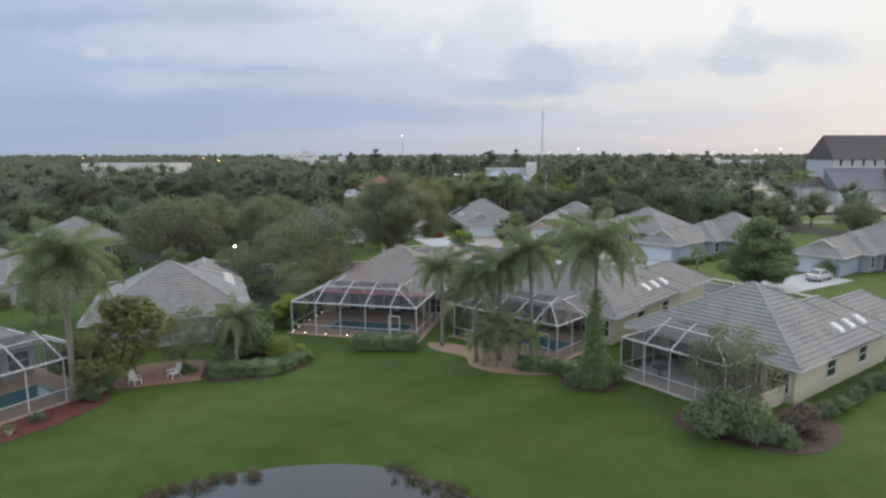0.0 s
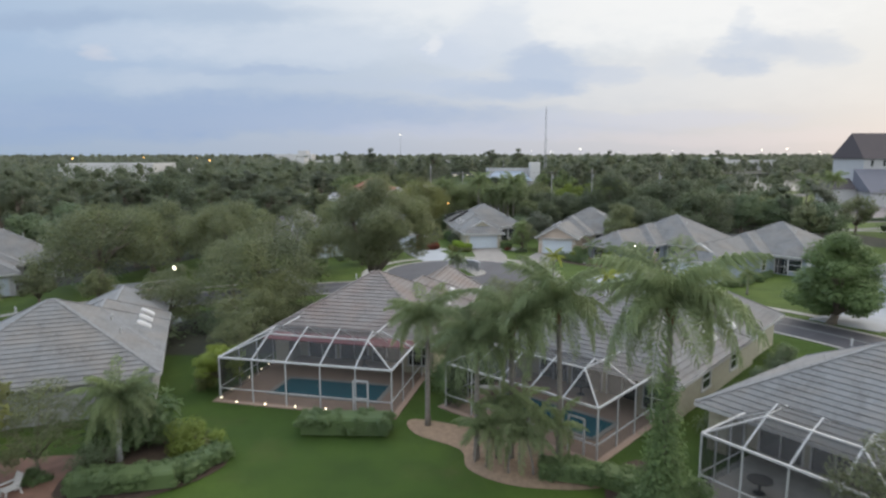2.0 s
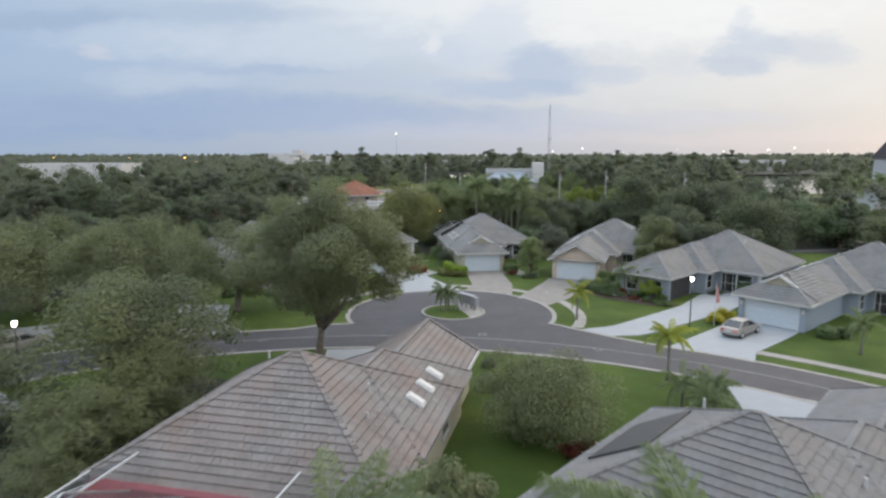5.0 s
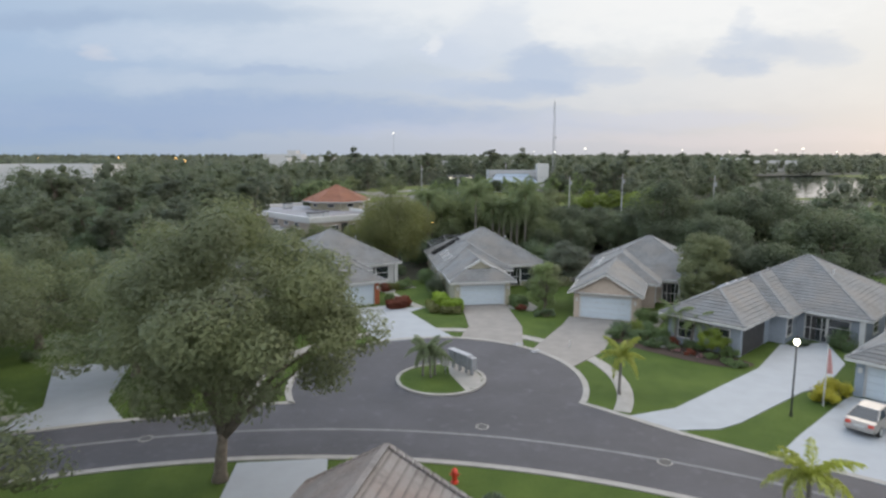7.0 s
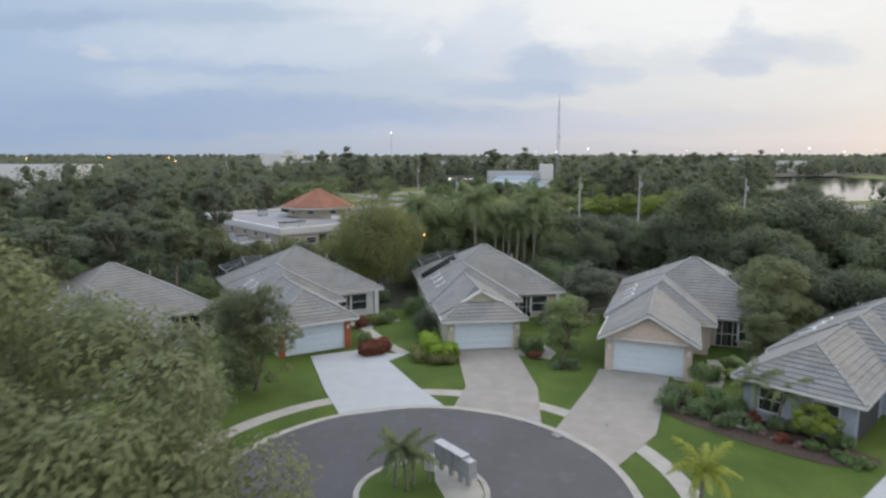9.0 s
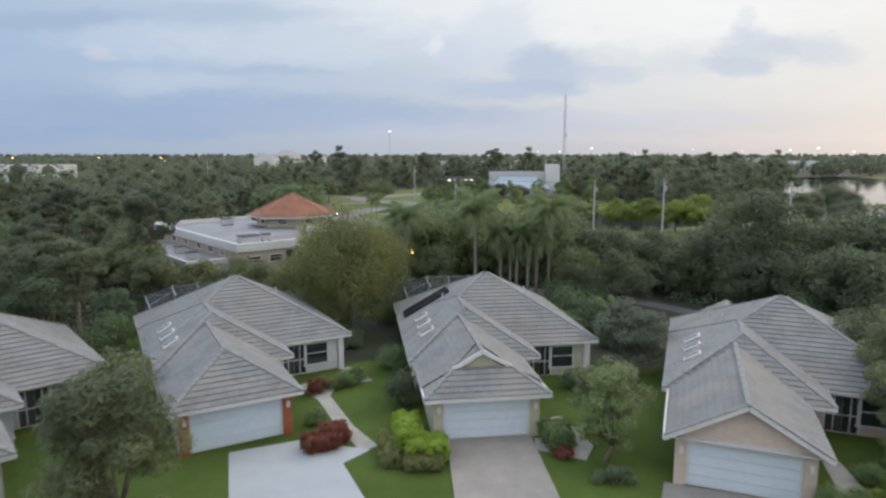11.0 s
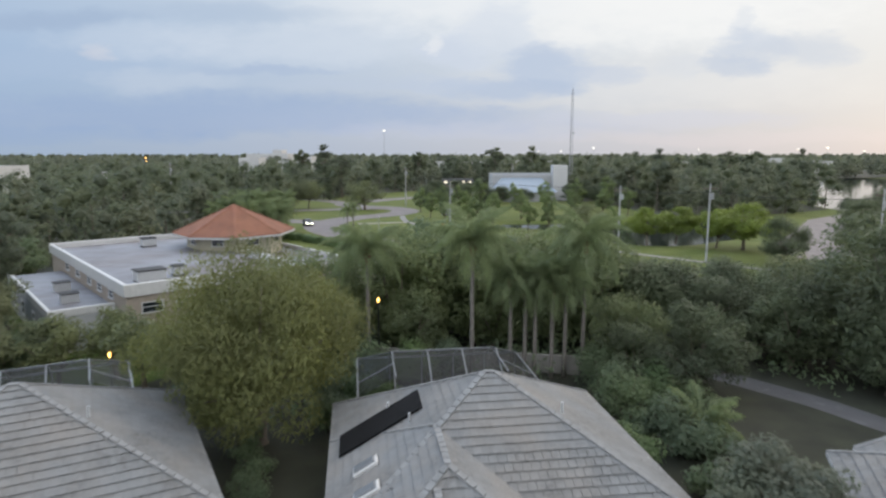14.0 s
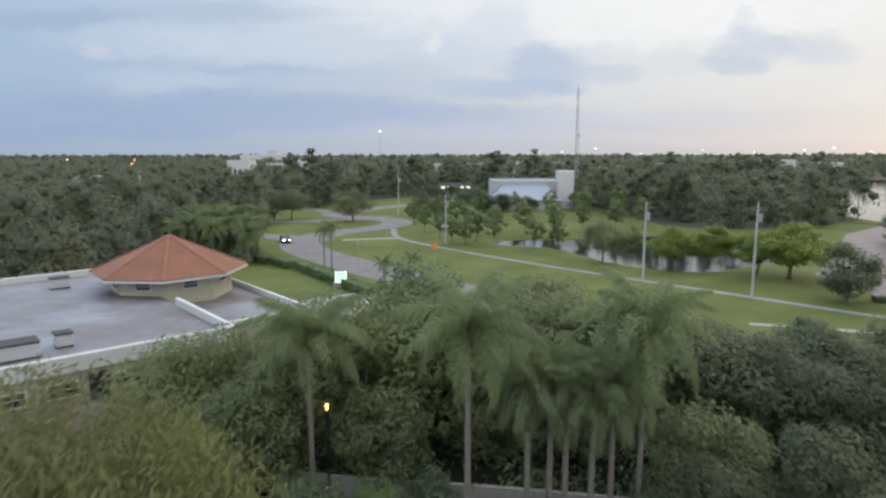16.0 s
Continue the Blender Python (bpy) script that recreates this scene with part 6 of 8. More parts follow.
        part("casing", Mesh().chamfer(-w / 2, w / 2, -d / 2, d / 2, 0.12, h, 0.04), ALU, u)
        part("hood", Mesh().chamfer(-w / 2 - 0.06, w / 2 + 0.06, -d / 2 - 0.06, d / 2 + 0.06, h, h + 0.12, 0.03), DARK, u)
        part("foot", Mesh().box(-w / 2, -w / 2 + 0.15, -d / 2, d / 2, 0, 0.12), DARK, u)
        part("foot", Mesh().box(w / 2 - 0.15, w / 2, -d / 2, d / 2, 0, 0.12), DARK, u)
    for x, y in ((-2.5, 8.0), (-2.0, 14.0)):
        u = thing("roof_unit", B.matrix_basis @ Matrix.Translation((x, y, 3.2)), "grey metal air conditioning unit on the lower roof", "roof unit", "roof units")
        part("casing", Mesh().chamfer(-0.7, 0.7, -0.5, 0.5, 0.0, 0.8, 0.04), ALU, u)
        part("hood", Mesh().chamfer(-0.75, 0.75, -0.55, 0.55, 0.8, 0.9, 0.03), DARK, u)
    return B


def church():
    B = thing("church", pose(134.5, 214, 0, 0, 0, 0), "large white church with steep dark slate roofs", "church")
    L = 52.0
    part("wall", Mesh().box(0, L, 6, 22, 0, 15.2), GREYWALL, B)
    f = Mesh()
    f.poly([(-0.6, 5.2, 14.8), (L, 5.2, 14.8), (L, 14, 23.0), (0.4, 14, 23.0)]).poly([(L, 22.8, 14.8), (-0.6, 22.8, 14.8), (0.4, 14, 23.0), (L, 14, 23.0)])
    f.poly([(-0.6, 22.8, 14.8), (-0.6, 5.2, 14.8), (0.4, 14, 23.0)])
    part("roof", f, TILE_SLATE, B, "steep dark slate roof")
    g = Mesh().poly([(-3, -3, 4.6), (L, -3, 4.6), (L, 6, 11.6), (-3, 6, 11.6)]).poly([(-3, 6, 11.6), (-3, 6, 4.6), (-3, -3, 4.6)])
    part("aisle_roof", g, plain("grey_slate_roof", (0.115, 0.118, 0.145), 0.8, 0.2), B, "grey slate aisle roof")
    part("wall", Mesh().box(-2.4, L, -2.2, 6, 0, 4.6), GREYWALL, B)
    for k in range(9):
        w = part("window", Mesh().box(-0.6, 0.6, -0.06, 0.04, 0, 2.4), GREYWALL, B)
        w.matrix_basis = pose(2.6 + 3.9 * k, 5.98, 12.2)
        part("pane", Mesh().box(-0.38, 0.38, -0.09, -0.06, 0.2, 2.2), GLASS, w)
    gb = Mesh().prism([(14, -5), (20, -5), (20, 4), (14, 4)], 0, 5.0)
    part("porch", gb, GREYWALL, B)
    part("porch_gable", Mesh().poly([(13.6, -5.05, 5.0), (20.4, -5.05, 5.0), (17, -5.05, 11)]), GREYWALL, B)
    part("porch_roof", Mesh().poly([(13.4, -5.3, 4.7), (17, -5.3, 11.2), (17, 5, 11.2), (13.4, 5, 4.7)]).poly([(20.6, -5.3, 4.7), (20.6, 5, 4.7), (17, 5, 11.2), (17, -5.3, 11.2)]), TILE_SLATE, B)
    rw = Mesh().poly([(15.6, -5.1, 4.4)] + [(17 + 1.4 * math.cos(radians(a)), -5.1, 6.4 + 1.4 * math.sin(radians(a))) for a in range(180, -1, -20)] + [(18.4, -5.1, 4.4)])
    part("arched_window", rw, GLASS, B, "arched window")
    ft = Mesh()
    for x in (16.3, 17.0, 17.7):
        ft.beam((x, -5.16, 4.4), (x, -5.16, 7.4), 0.12)
    ft.beam((15.6, -5.16, 6.2), (18.4, -5.16, 6.2), 0.12)
    part("tracery", ft, GREYWALL, B)
    part("side_wing", Mesh().box(-10, -2.4, 4, 14, 0, 5.5), GREYWALL, B)
    part("wing_roof", Mesh().poly([(-10.6, 3.4, 5.4), (-2.4, 3.4, 5.4), (-2.4, 9, 8.6), (-8, 9, 8.6)]).poly([(-2.4, 14.6, 5.4), (-10.6, 14.6, 5.4), (-8, 9, 8.6), (-2.4, 9, 8.6)]).poly([(-10.6, 14.6, 5.4), (-10.6, 3.4, 5.4), (-8, 9, 8.6)]), TILE_SLATE, B)
    return B


def shed(label, x0, x1, y0, y1, h, wall=WHITE, roof=MEMBRANE, windows=0, turn=0.0):
    cx, cy = (x0 + x1) / 2, (y0 + y1) / 2
    w, d = (x1 - x0) / 2, (y1 - y0) / 2
    B = thing("warehouse" if windows == 0 else "office_building", pose(cx, cy, 0, 0, 0, turn), label, "building")
    part("wall", Mesh().box(-w, w, -d, d, 0, h), wall, B)
    part("roof", Mesh().box(-w + 0.3, w - 0.3, -d + 0.3, d - 0.3, h, h + 0.05), roof, B)
    for a in ((-w, w, -d, -d + 0.3), (-w, w, d - 0.3, d), (-w, -w + 0.3, -d + 0.3, d - 0.3), (w - 0.3, w, -d + 0.3, d - 0.3)):
        part("parapet", Mesh().box(*a, h, h + 0.6), wall, B)
    for k in range(windows):
        x = -w + (k + 0.5) * 2 * w / windows
        part("window", Mesh().box(x - w / windows * 0.32, x + w / windows * 0.32, -d - 0.05, -d + 0.05, h * 0.45, h * 0.66), GLASS, B)
    return B


commercial()
church()
shed("long white flat-roofed warehouse above the trees", -170, -128, 300, 325, 11.8)
shed("low white building far beyond the woods", -160, -146, 410, 430, 7.0)
W = shed("white building with a tower and blue metal roof", 24, 50, 340, 360, 8.2, GREYWALL, METALROOF, 6)
part("tower", Mesh().chamfer(7.5, 12.5, -13, -8, 0, 12.0, 0.1), WHITE, W, "square white tower")
part("metal_roof", Mesh().poly([(-14, -20, 3.2), (8, -20, 3.2), (4, -10, 7.6), (-10, -10, 7.6)]).poly([(-14, -20, 3.2), (-10, -10, 7.6), (-14, -10, 3.2)]).poly([(8, -20, 3.2), (8, -10, 3.2), (4, -10, 7.6)]), METALROOF, W, "pale blue metal roof")
part("front_wall", Mesh().box(-13, 7, -19, -10, 0, 3.2), GREYWALL, W)
hotel = shed("distant white hotel above the tree line", -210, -165, 820, 850, 15.0, WHITE, MEMBRANE, 9)
part("upper_storey", Mesh().box(6, 16, -14, 10, 15, 20), WHITE, hotel)
for x, y, w, h in ((-110, 500, 12, 13), (-78, 505, 9, 14), (128, 560, 30, 8), (175, 600, 34, 9), (235, 560, 16, 12), (90, 700, 60, 9), (-120, 640, 30, 9), (300, 640, 50, 9), (20, 620, 40, 9)):
    shed("distant pale low building among trees", x - w / 2, x + w / 2, y, y + 16, h, WHITE, MEMBRANE, 4)

# radio mast
M = thing("radio_mast", pose(58.0, 375, 0), "slender grey lattice radio mast", "mast")
for k in range(3):
    a = radians(120 * k)
    part("leg", Mesh().tube([(0.9 * math.cos(a), 0.9 * math.sin(a), 0), (0.35 * math.cos(a), 0.35 * math.sin(a), 41)], [0.09, 0.07], 6), STEEL, M)
br = Mesh()
for k in range(27):
    for j in range(3):
        a, b = radians(120 * j), radians(120 * j + 120)
        z0, z1 = k * 1.5, k * 1.5 + 1.5
        r0, r1 = 0.9 - 0.55 * z0 / 41, 0.9 - 0.55 * z1 / 41
        br.beam((r0 * math.cos(a), r0 * math.sin(a), z0), (r1 * math.cos(b), r1 * math.sin(b), z1), 0.05)
part("bracing", br, STEEL, M)
part("antenna", Mesh().tube([(0, 0, 40.5), (0, 0, 43)], [0.05, 0.03], 6), STEEL, M)
part("dish", Mesh().tube([(0.5, -0.6, 24), (0.5, -0.9, 24)], [0.2, 0.6], 10), WHITE, M)


def utility_pole(x, y, h, label="tall concrete power pole with a cross-arm"):
    P = thing("utility_pole", pose(x, y, 0), label, "pole", "power poles")
    part("shaft", Mesh().tube([(0, 0, 0), (0, 0, h)], [0.17, 0.11], 8), GREYWALL, P)
    part("cross_arm", Mesh().box(-1.1, 1.1, -0.08, 0.08, h - 0.9, h - 0.72), BARK, P)
    for sx in (-0.95, 0.0, 0.95):
        part("insulator", Mesh().tube([(sx, 0, h - 0.72), (sx, 0, h - 0.45)], [0.06, 0.04], 6), DARK, P)
    part("transformer", Mesh().tube([(0.35, 0, h - 2.4), (0.35, 0, h - 1.5)], [0.24, 0.24], 8), STEEL, P)
    return P


POLES = [(46.4, 211.8, 11.8), (35.8, 221.6, 11.0), (8.3, 258.4, 9.8), (-71.4, 300, 13.5), (-5, 316, 12.0), (62, 197, 11.8), (35, 380, 12), (-30, 430, 12)]
for p in POLES:
    utility_pole(*p)
W1 = [(62, 197), (46.4, 211.8), (35.8, 221.6), (8.3, 258.4), (-71.4, 300)]
cable = Mesh()
for a, b in zip(W1, W1[1:]):
    for off in (-0.9, 0.9):
        pts = []
        for k in range(9):
            t = k / 8
            pts.append((a[0] + (b[0] - a[0]) * t + off, a[1] + (b[1] - a[1]) * t, 10.6 - 1.2 * 4 * t * (1 - t) * 0.5))
        cable.tube(pts, [0.025] * 9, 4)
tagged(new("power_cable", cable.mesh("power_cable", BLACK)), "thin black power lines slung between poles", "cable")


def street_lamp(x, y, h, label="lit post-top street lamp with dark pole"):
    S = thing("street_lamp", pose(x, y, 0), label, "street lamp", "street lamps")
    part("pole", Mesh().tube([(0, 0, 0), (0, 0, 0.5), (0, 0, h - 0.35)], [0.11, 0.06, 0.045], 8), BLACK, S)
    part("lantern", Mesh().tube([(0, 0, h - 0.32), (0, 0, h - 0.1), (0, 0, h + 0.08)], [0.09, 0.16, 0.13], 10), LAMP, S, "glowing lantern")
    part("cap", Mesh().tube([(0, 0, h + 0.08), (0, 0, h + 0.3)], [0.17, 0.04], 10), BLACK, S)
    bulb = new("street_lamp_light", bpy.data.lights.new("street_lamp_light", "POINT"))
    bulb.location, bulb.data.energy, bulb.data.color, bulb.data.shadow_soft_size = (x, y - 0.0, h - 0.6), 60, (1.0, 0.88, 0.65), 0.25
    return S


street_lamp(25.8, 98.6, 5.0)
street_lamp(-28.1, 84.3, 4.7)


def floodlight(x, y, h, mat=LAMP_FAR, r=1.2, label="distant lit floodlight on a tall pole"):
    S = thing("floodlight", pose(x, y, 0), label, "floodlight", "far lights")
    part("pole", Mesh().tube([(0, 0, 0), (0, 0, h)], [0.2, 0.12], 5), STEEL, S)
    part("lamp_head", Mesh().tube([(0, 0, h - r * 0.6), (0, 0, h - r * 0.2), (0, 0, h + r * 0.2), (0, 0, h + r * 0.6)], [r * 0.4, r, r, r * 0.4], 10), mat, S, "glowing lamp head")
    return S


for x, y, h, r in ((150, 900, 24, 2.2), (190, 900, 28, 2.8), (245, 900, 22, 1.6), (310, 880, 26, 1.8), (380, 900, 24, 1.6), (440, 900, 26, 2.8), (475, 900, 28, 3.0), (520, 900, 24, 2.2), (560, 900, 26, 1.6), (640, 920, 26, 2.4), (710, 940, 26, 2.0), (590, 900, 22, 1.4), (120, 880, 24, 1.4)):
    floodlight(x, y, h - 6, LAMP_FAR, r * 0.45)
floodlight(-38, 600, 33, LAMP_FAR, 0.8, "bright floodlight on a very tall pole")
for x, y, h in ((-338, 601, 12.5), (-298.5, 655, 12.5), (-254, 677, 12), (-190, 540, 11), (-90, 460, 8)):
    floodlight(x, y, h, LAMP_WARM, 0.55, "distant orange sodium street light")

# lit roadside building beyond the bend
LB = shed("low pale building with lit windows beyond the road bend", 6, 20, 396, 408, 4.2, WALL_DIM, TILE_BROWN, 0)
for k in range(5):
    part("lit_window", Mesh().box(-6 + 2.6 * k, -4.6 + 2.6 * k, -6.08, -5.98, 3.2, 4.0), LIT, LB, "glowing window")

# ---- woods round the estate ----
OPEN = [  # places kept free of trees
    [(-60, 60), (-22, 148), (-20, 152), (24, 154), (66, 140), (84, 110), (90, 30), (40, -30), (-70, -30), (-70, 60)],
    [(-26, 164), (-48, 194), (-26, 214), (2, 194), (-2, 178)],
    [(-32, 212), (-36, 268), (-60, 268), (-60, 284), (-34, 284), (-44, 330), (-30, 345), (-4, 385), (26, 390), (22, 330), (60, 330), (64, 284), (84, 276), (120, 300), (150, 280), (124, 236), (84, 190), (60, 172), (40, 182), (20, 186), (0, 206), (-10, 208)],
    [(86, 150), (80, 186), (96, 206), (112, 262), (200, 262), (200, 150)],
    [(120, 296), (128, 330), (180, 420), (230, 540), (330, 540), (290, 420), (210, 310), (150, 286)],
    [(-178, 262), (-108, 262), (-126, 330), (-178, 330)],
    [(-152, 385), (-92, 385), (-92, 432), (-152, 432)],
    [(-60, 346), (-100, 350), (-100, 360), (-40, 352)],
    [(-4, 376), (26, 376), (26, 412), (0, 412)],
    [(4, 316), (54, 316), (54, 366), (4, 366)],
    [(14, 150), (14, 160), (21, 168), (27, 167), (33, 160), (40, 152), (38, 142)],
]
OPEN = [(o, min(p[0] for p in o), max(p[0] for p in o), min(p[1] for p in o), max(p[1] for p in o)) for o in OPEN]
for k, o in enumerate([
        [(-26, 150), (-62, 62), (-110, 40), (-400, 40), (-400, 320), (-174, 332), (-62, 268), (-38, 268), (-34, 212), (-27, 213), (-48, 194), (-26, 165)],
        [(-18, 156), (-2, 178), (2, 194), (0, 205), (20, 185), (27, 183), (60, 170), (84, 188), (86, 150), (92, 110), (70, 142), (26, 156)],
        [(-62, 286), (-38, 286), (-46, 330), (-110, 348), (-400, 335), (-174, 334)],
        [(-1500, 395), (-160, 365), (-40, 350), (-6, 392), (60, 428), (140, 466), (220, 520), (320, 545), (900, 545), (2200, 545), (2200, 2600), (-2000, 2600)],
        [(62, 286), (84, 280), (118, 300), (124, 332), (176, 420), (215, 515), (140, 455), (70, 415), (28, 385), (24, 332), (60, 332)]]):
    fill("trim", o, 0.004 + 0.001 * k, LITTER_AND_SHADE, "brown leaf litter under the trees", "woodland floor")


def free(x, y, margin=0.0):
    for o, x0, x1, y0, y1 in OPEN:
        if x0 < x < x1 and y0 < y < y1 and inside((x, y), o) > margin:
            return False
    return True


def scatter(x0, x1, y0, y1, step, seed, margin=0.0):
    rng = random.Random(seed)
    out = []
    y = y0
    while y < y1:
        x = x0 + rng.uniform(0, step)
        while x < x1:
            px, py = x + rng.uniform(-0.45, 0.45) * step, y + rng.uniform(-0.45, 0.45) * step
            if free(px, py, margin):
                out.append((px, py))
            x += step
        y += step
    return out


def wood(name, spots, leaves, size, material, seed, tall, label, clumps=7, low=0.3, puff=(0.4, 0.66)):
    """Many trees joined: leaf clumps on a trunk each."""
    rng = np.random.default_rng(seed)
    cs, rs = [], []
    tm, core = Mesh(), Mesh()
    for x, y in spots:
        h = rng.uniform(*tall)
        s = h * rng.uniform(0.36, 0.52)
        tm.tube([(x, y, 0), (x, y, h * 0.6)], [0.18, 0.08], 4, False)
        for k in range(clumps):
            a, d = rng.uniform(0, 6.28), s * rng.random() ** 0.5 * 0.7
            z = h * (low + (0.88 - low) * (k + rng.random()) / clumps)
            f = 1.0 - 0.45 * (z / h) ** 2
            r = s * rng.uniform(*puff)
            cs.append((x + d * f * math.cos(a), y + d * f * math.sin(a), z))
            rs.append(r)
            # shaded inner mass of twigs and leaves
            i, q = len(core.v), 0.46 * r
            for lvl, off, cr in ((0.42, 0.0, 0.84), (-0.42, 0.628, 0.84)):
                for j in range(5):
                    b, rr = 1.2566 * j + a + off, q * cr * rng.uniform(0.6, 1.3)
                    core.v.append((cs[-1][0] + rr * math.cos(b), cs[-1][1] + rr * math.sin(b), z + q * lvl * rng.uniform(0.6, 1.3) * 0.85))
            core.v += [(cs[-1][0], cs[-1][1], z + 0.85 * q), (cs[-1][0], cs[-1][1], z - 0.85 * q)]
            for j in range(5):
                n1 = (j + 1) % 5
                core.f += [(i + j, i + n1, i + 10), (i + 5 + n1, i + 5 + j, i + 11), (i + j, i + 5 + j, i + n1), (i + 5 + j, i + 5 + n1, i + n1)]
    tagged(new("inner_woodland", core.mesh("inner_woodland", material)), "shaded inner boughs of the woodland", "woodland", "", "stuff")
    ob = new(name, leaf_mesh(name, cs, rs, leaves * len(spots), size, material, seed, shell=0.66, broad=0.6))
    tagged(ob, label, "woodland", "", "stuff")
    tr = new("tree_trunks", tm.mesh("tree_trunks", BARK))
    tagged(tr, "thin grey trunks of the woodland trees", "woodland", "", "stuff")


# separate trees near the estate
near = scatter(-75, -24, 112, 200, 8.5, 3) + scatter(6, 84, 152, 190, 6.5, 4) + scatter(-95, -64, 40, 112, 10, 5) + scatter(66, 100, 60, 150, 11, 6)
near = [(x, y) for x, y in near if not (4 < x < 34 and y < 170)]
for k, (x, y) in enumerate(near):
    if x < 0 and y > 112:
        src, lab = (PINES[k % 3], "slash pine with a thin grey trunk and high crown") if k % 3 else (DENSE[k % 3], "dense dark broadleaf tree in the wood")
    else:
        src, lab = (DENSE[k % 3], "dense dark broadleaf tree behind the gardens") if k % 3 else (MIX[k % 3], "grey-green broadleaf tree behind the gardens")
    plant_tree(src, x, y, lab, random.uniform(0.8, 1.1) * (0.68 if 18 < x < 37 and y > 160 else 1.0), None, "wood trees", zs=random.uniform(0.85, 1.1))
for k, (x, y, s) in enumerate([(-3, 168, 1.0), (3, 169.5, 1.1), (6.5, 171, 1.12), (20, 171, 1.1), (13, 171.5, 1.1), (-7, 168, .9), (9.5, 172, 1.1), (0, 174, 1.0), (16.5, 172, 1.12), (24, 172.5, .8), (29, 169, .68), (33, 172, .66), (11, 177, 1.0), (5, 178, 1.0), (19, 178, .9), (27, 178, 0.7)]):
    plant_tree(BELT[k % 2], x, y, "dense dark-green tree behind the garden wall", s, k * 61, "wood trees")
for k, (x, y, s) in enumerate([(-14, 160, .6), (-17, 162, .62), (-11, 162, .55), (-20, 160, .6), (-24, 158, .7), (-9, 165, .6), (-27, 161, .8), (-30, 165, .9), (-33, 170, .9)]):
    plant_tree(MIX[k % 3], x, y, "sparse reddish tree beside the flat-roofed building", s, k * 75, "wood trees")
for k, (x, y) in enumerate(scatter(-66, -23, 130, 185, 7.5, 17)):
    plant_tree(DENSE[k % 3], x, y, "leafy dark undergrowth tree among the pines", random.uniform(0.45, 0.75), None, "wood trees")
mid_l = scatter(-340, -75, 60, 420, 9.5, 8) + scatter(-75, -24, 200, 420, 8.5, 9)
mid_r = scatter(-24, 330, 150, 470, 9.0, 10, -1.0)
mid_r = [(x, y) for x, y in mid_r if (y > 262 or x > 70) and x < 0.8 * y]
mid_l = [(x, y) for x, y in mid_l if x > -0.85 * y - 20]
wood("woodland", mid_l[::2], 600, 0.31, LEAF_PINE, 81, (8, 15), "mixed dark green woodland of pines and oaks", 11, 0.06, (0.34, 0.54))
wood("woodland", mid_l[1::2], 600, 0.31, LEAF_FAR, 82, (6, 13), "mixed grey-green woodland of pines and oaks", 11, 0.06, (0.34, 0.54))
wood("woodland", mid_r[::2], 600, 0.31, LEAF_PINE, 83, (9, 17), "dark green woodland behind the pond", 11, 0.06, (0.34, 0.54))
wood("woodland", mid_r[1::2], 600, 0.31, LEAF_FAR, 84, (7, 14), "grey-green woodland behind the pond", 11, 0.06, (0.34, 0.54))
far = [(x, y) for x, y in scatter(-700, 800, 440, 980, 17, 12) if abs(x) < 0.75 * y + 30]
wood("woodland", far, 120, 0.9, LEAF_FAR, 85, (6, 14), "far grey-green woods reaching to the horizon", 7, 0.06)
last = scatter(-1900, 2200, 1000, 2000, 55, 13)
wood("woodland", last, 60, 3.2, LEAF_FAR, 86, (9, 15), "hazy line of woods on the horizon", 7, 0.1)
for k, (x, y, s) in enumerate([(20.2, 162.5, .72), (16.0, 169.0, .8), (4.5, 165.8, .7), (-2.0, 164.5, .75), (11.0, 169.0, .75)]):
    plant_tree(BELT[k % 2], x, y, "leafy dark-green tree along the back path", s, k * 83, "wood trees")
for k, (x, y, s) in enumerate([(23.2, 168.5, .85), (28.2, 167.8, .8), (33.2, 164.0, .8), (37.0, 158.5, .8), (24.0, 159.2, .74), (20.0, 160.0, .58), (41.5, 153.0, .85), (35.5, 166.5, .95)]):
    plant_tree(DEEP[k % 2], x, y, "dark leafy tree along the back path", s, k * 83, "wood trees")
# undergrowth
rng = np.random.default_rng(5)
spots = scatter(-70, -23, 112, 200, 3.6, 21) + scatter(-10, 84, 152, 192, 3.4, 22) + scatter(-70, -44, 62, 112, 5, 23)
spots += [(x + rng.uniform(-2, 2), y + rng.uniform(-2, 2)) for x, y in ((-22, 150), (-19, 153), (-14, 153), (-26, 146), (-30, 140), (-34, 133), (-36, 126), (-38, 120)) for _ in range(3)]
spots += [(x + rng.uniform(-2, 2), y + rng.uniform(-2, 2)) for x, y in ((-20, 74), (-23, 77), (-17, 76), (-25, 73), (-15, 75), (-13, 72), (-21, 80), (10, 166.5), (14, 168), (6, 166.5), (18, 167), (2, 166)) for _ in range(3)]
ug = new("undergrowth", leaf_mesh("undergrowth", [(x, y, rng.uniform(0.3, 1.2)) for x, y in spots], [rng.uniform(1.3, 2.4) for _ in spots], 70 * len(spots), 0.24, LEAF_DARK, 95, shell=0.2))
tagged(ug, "dark leafy undergrowth between the trees", "undergrowth", "", "stuff")
# tall single pines that stand over the far tree line
for k, (x, y, s) in enumerate([(-37, 350, 1.5), (-31, 352, 1.3), (29, 395, 1.55), (46, 400, 1.5), (-60, 420, 1.5), (-5, 430, 1.4), (95, 380, 1.4), (105, 360, 1.35), (120, 372, 1.4), (75, 345, 1.3), (84, 335, 1.25), (140, 390, 1.4), (165, 400, 1.4)]):
    plant_tree(PINES[k % 3], x, y, "tall pine standing above the tree line", s, k * 50, "tall pines")

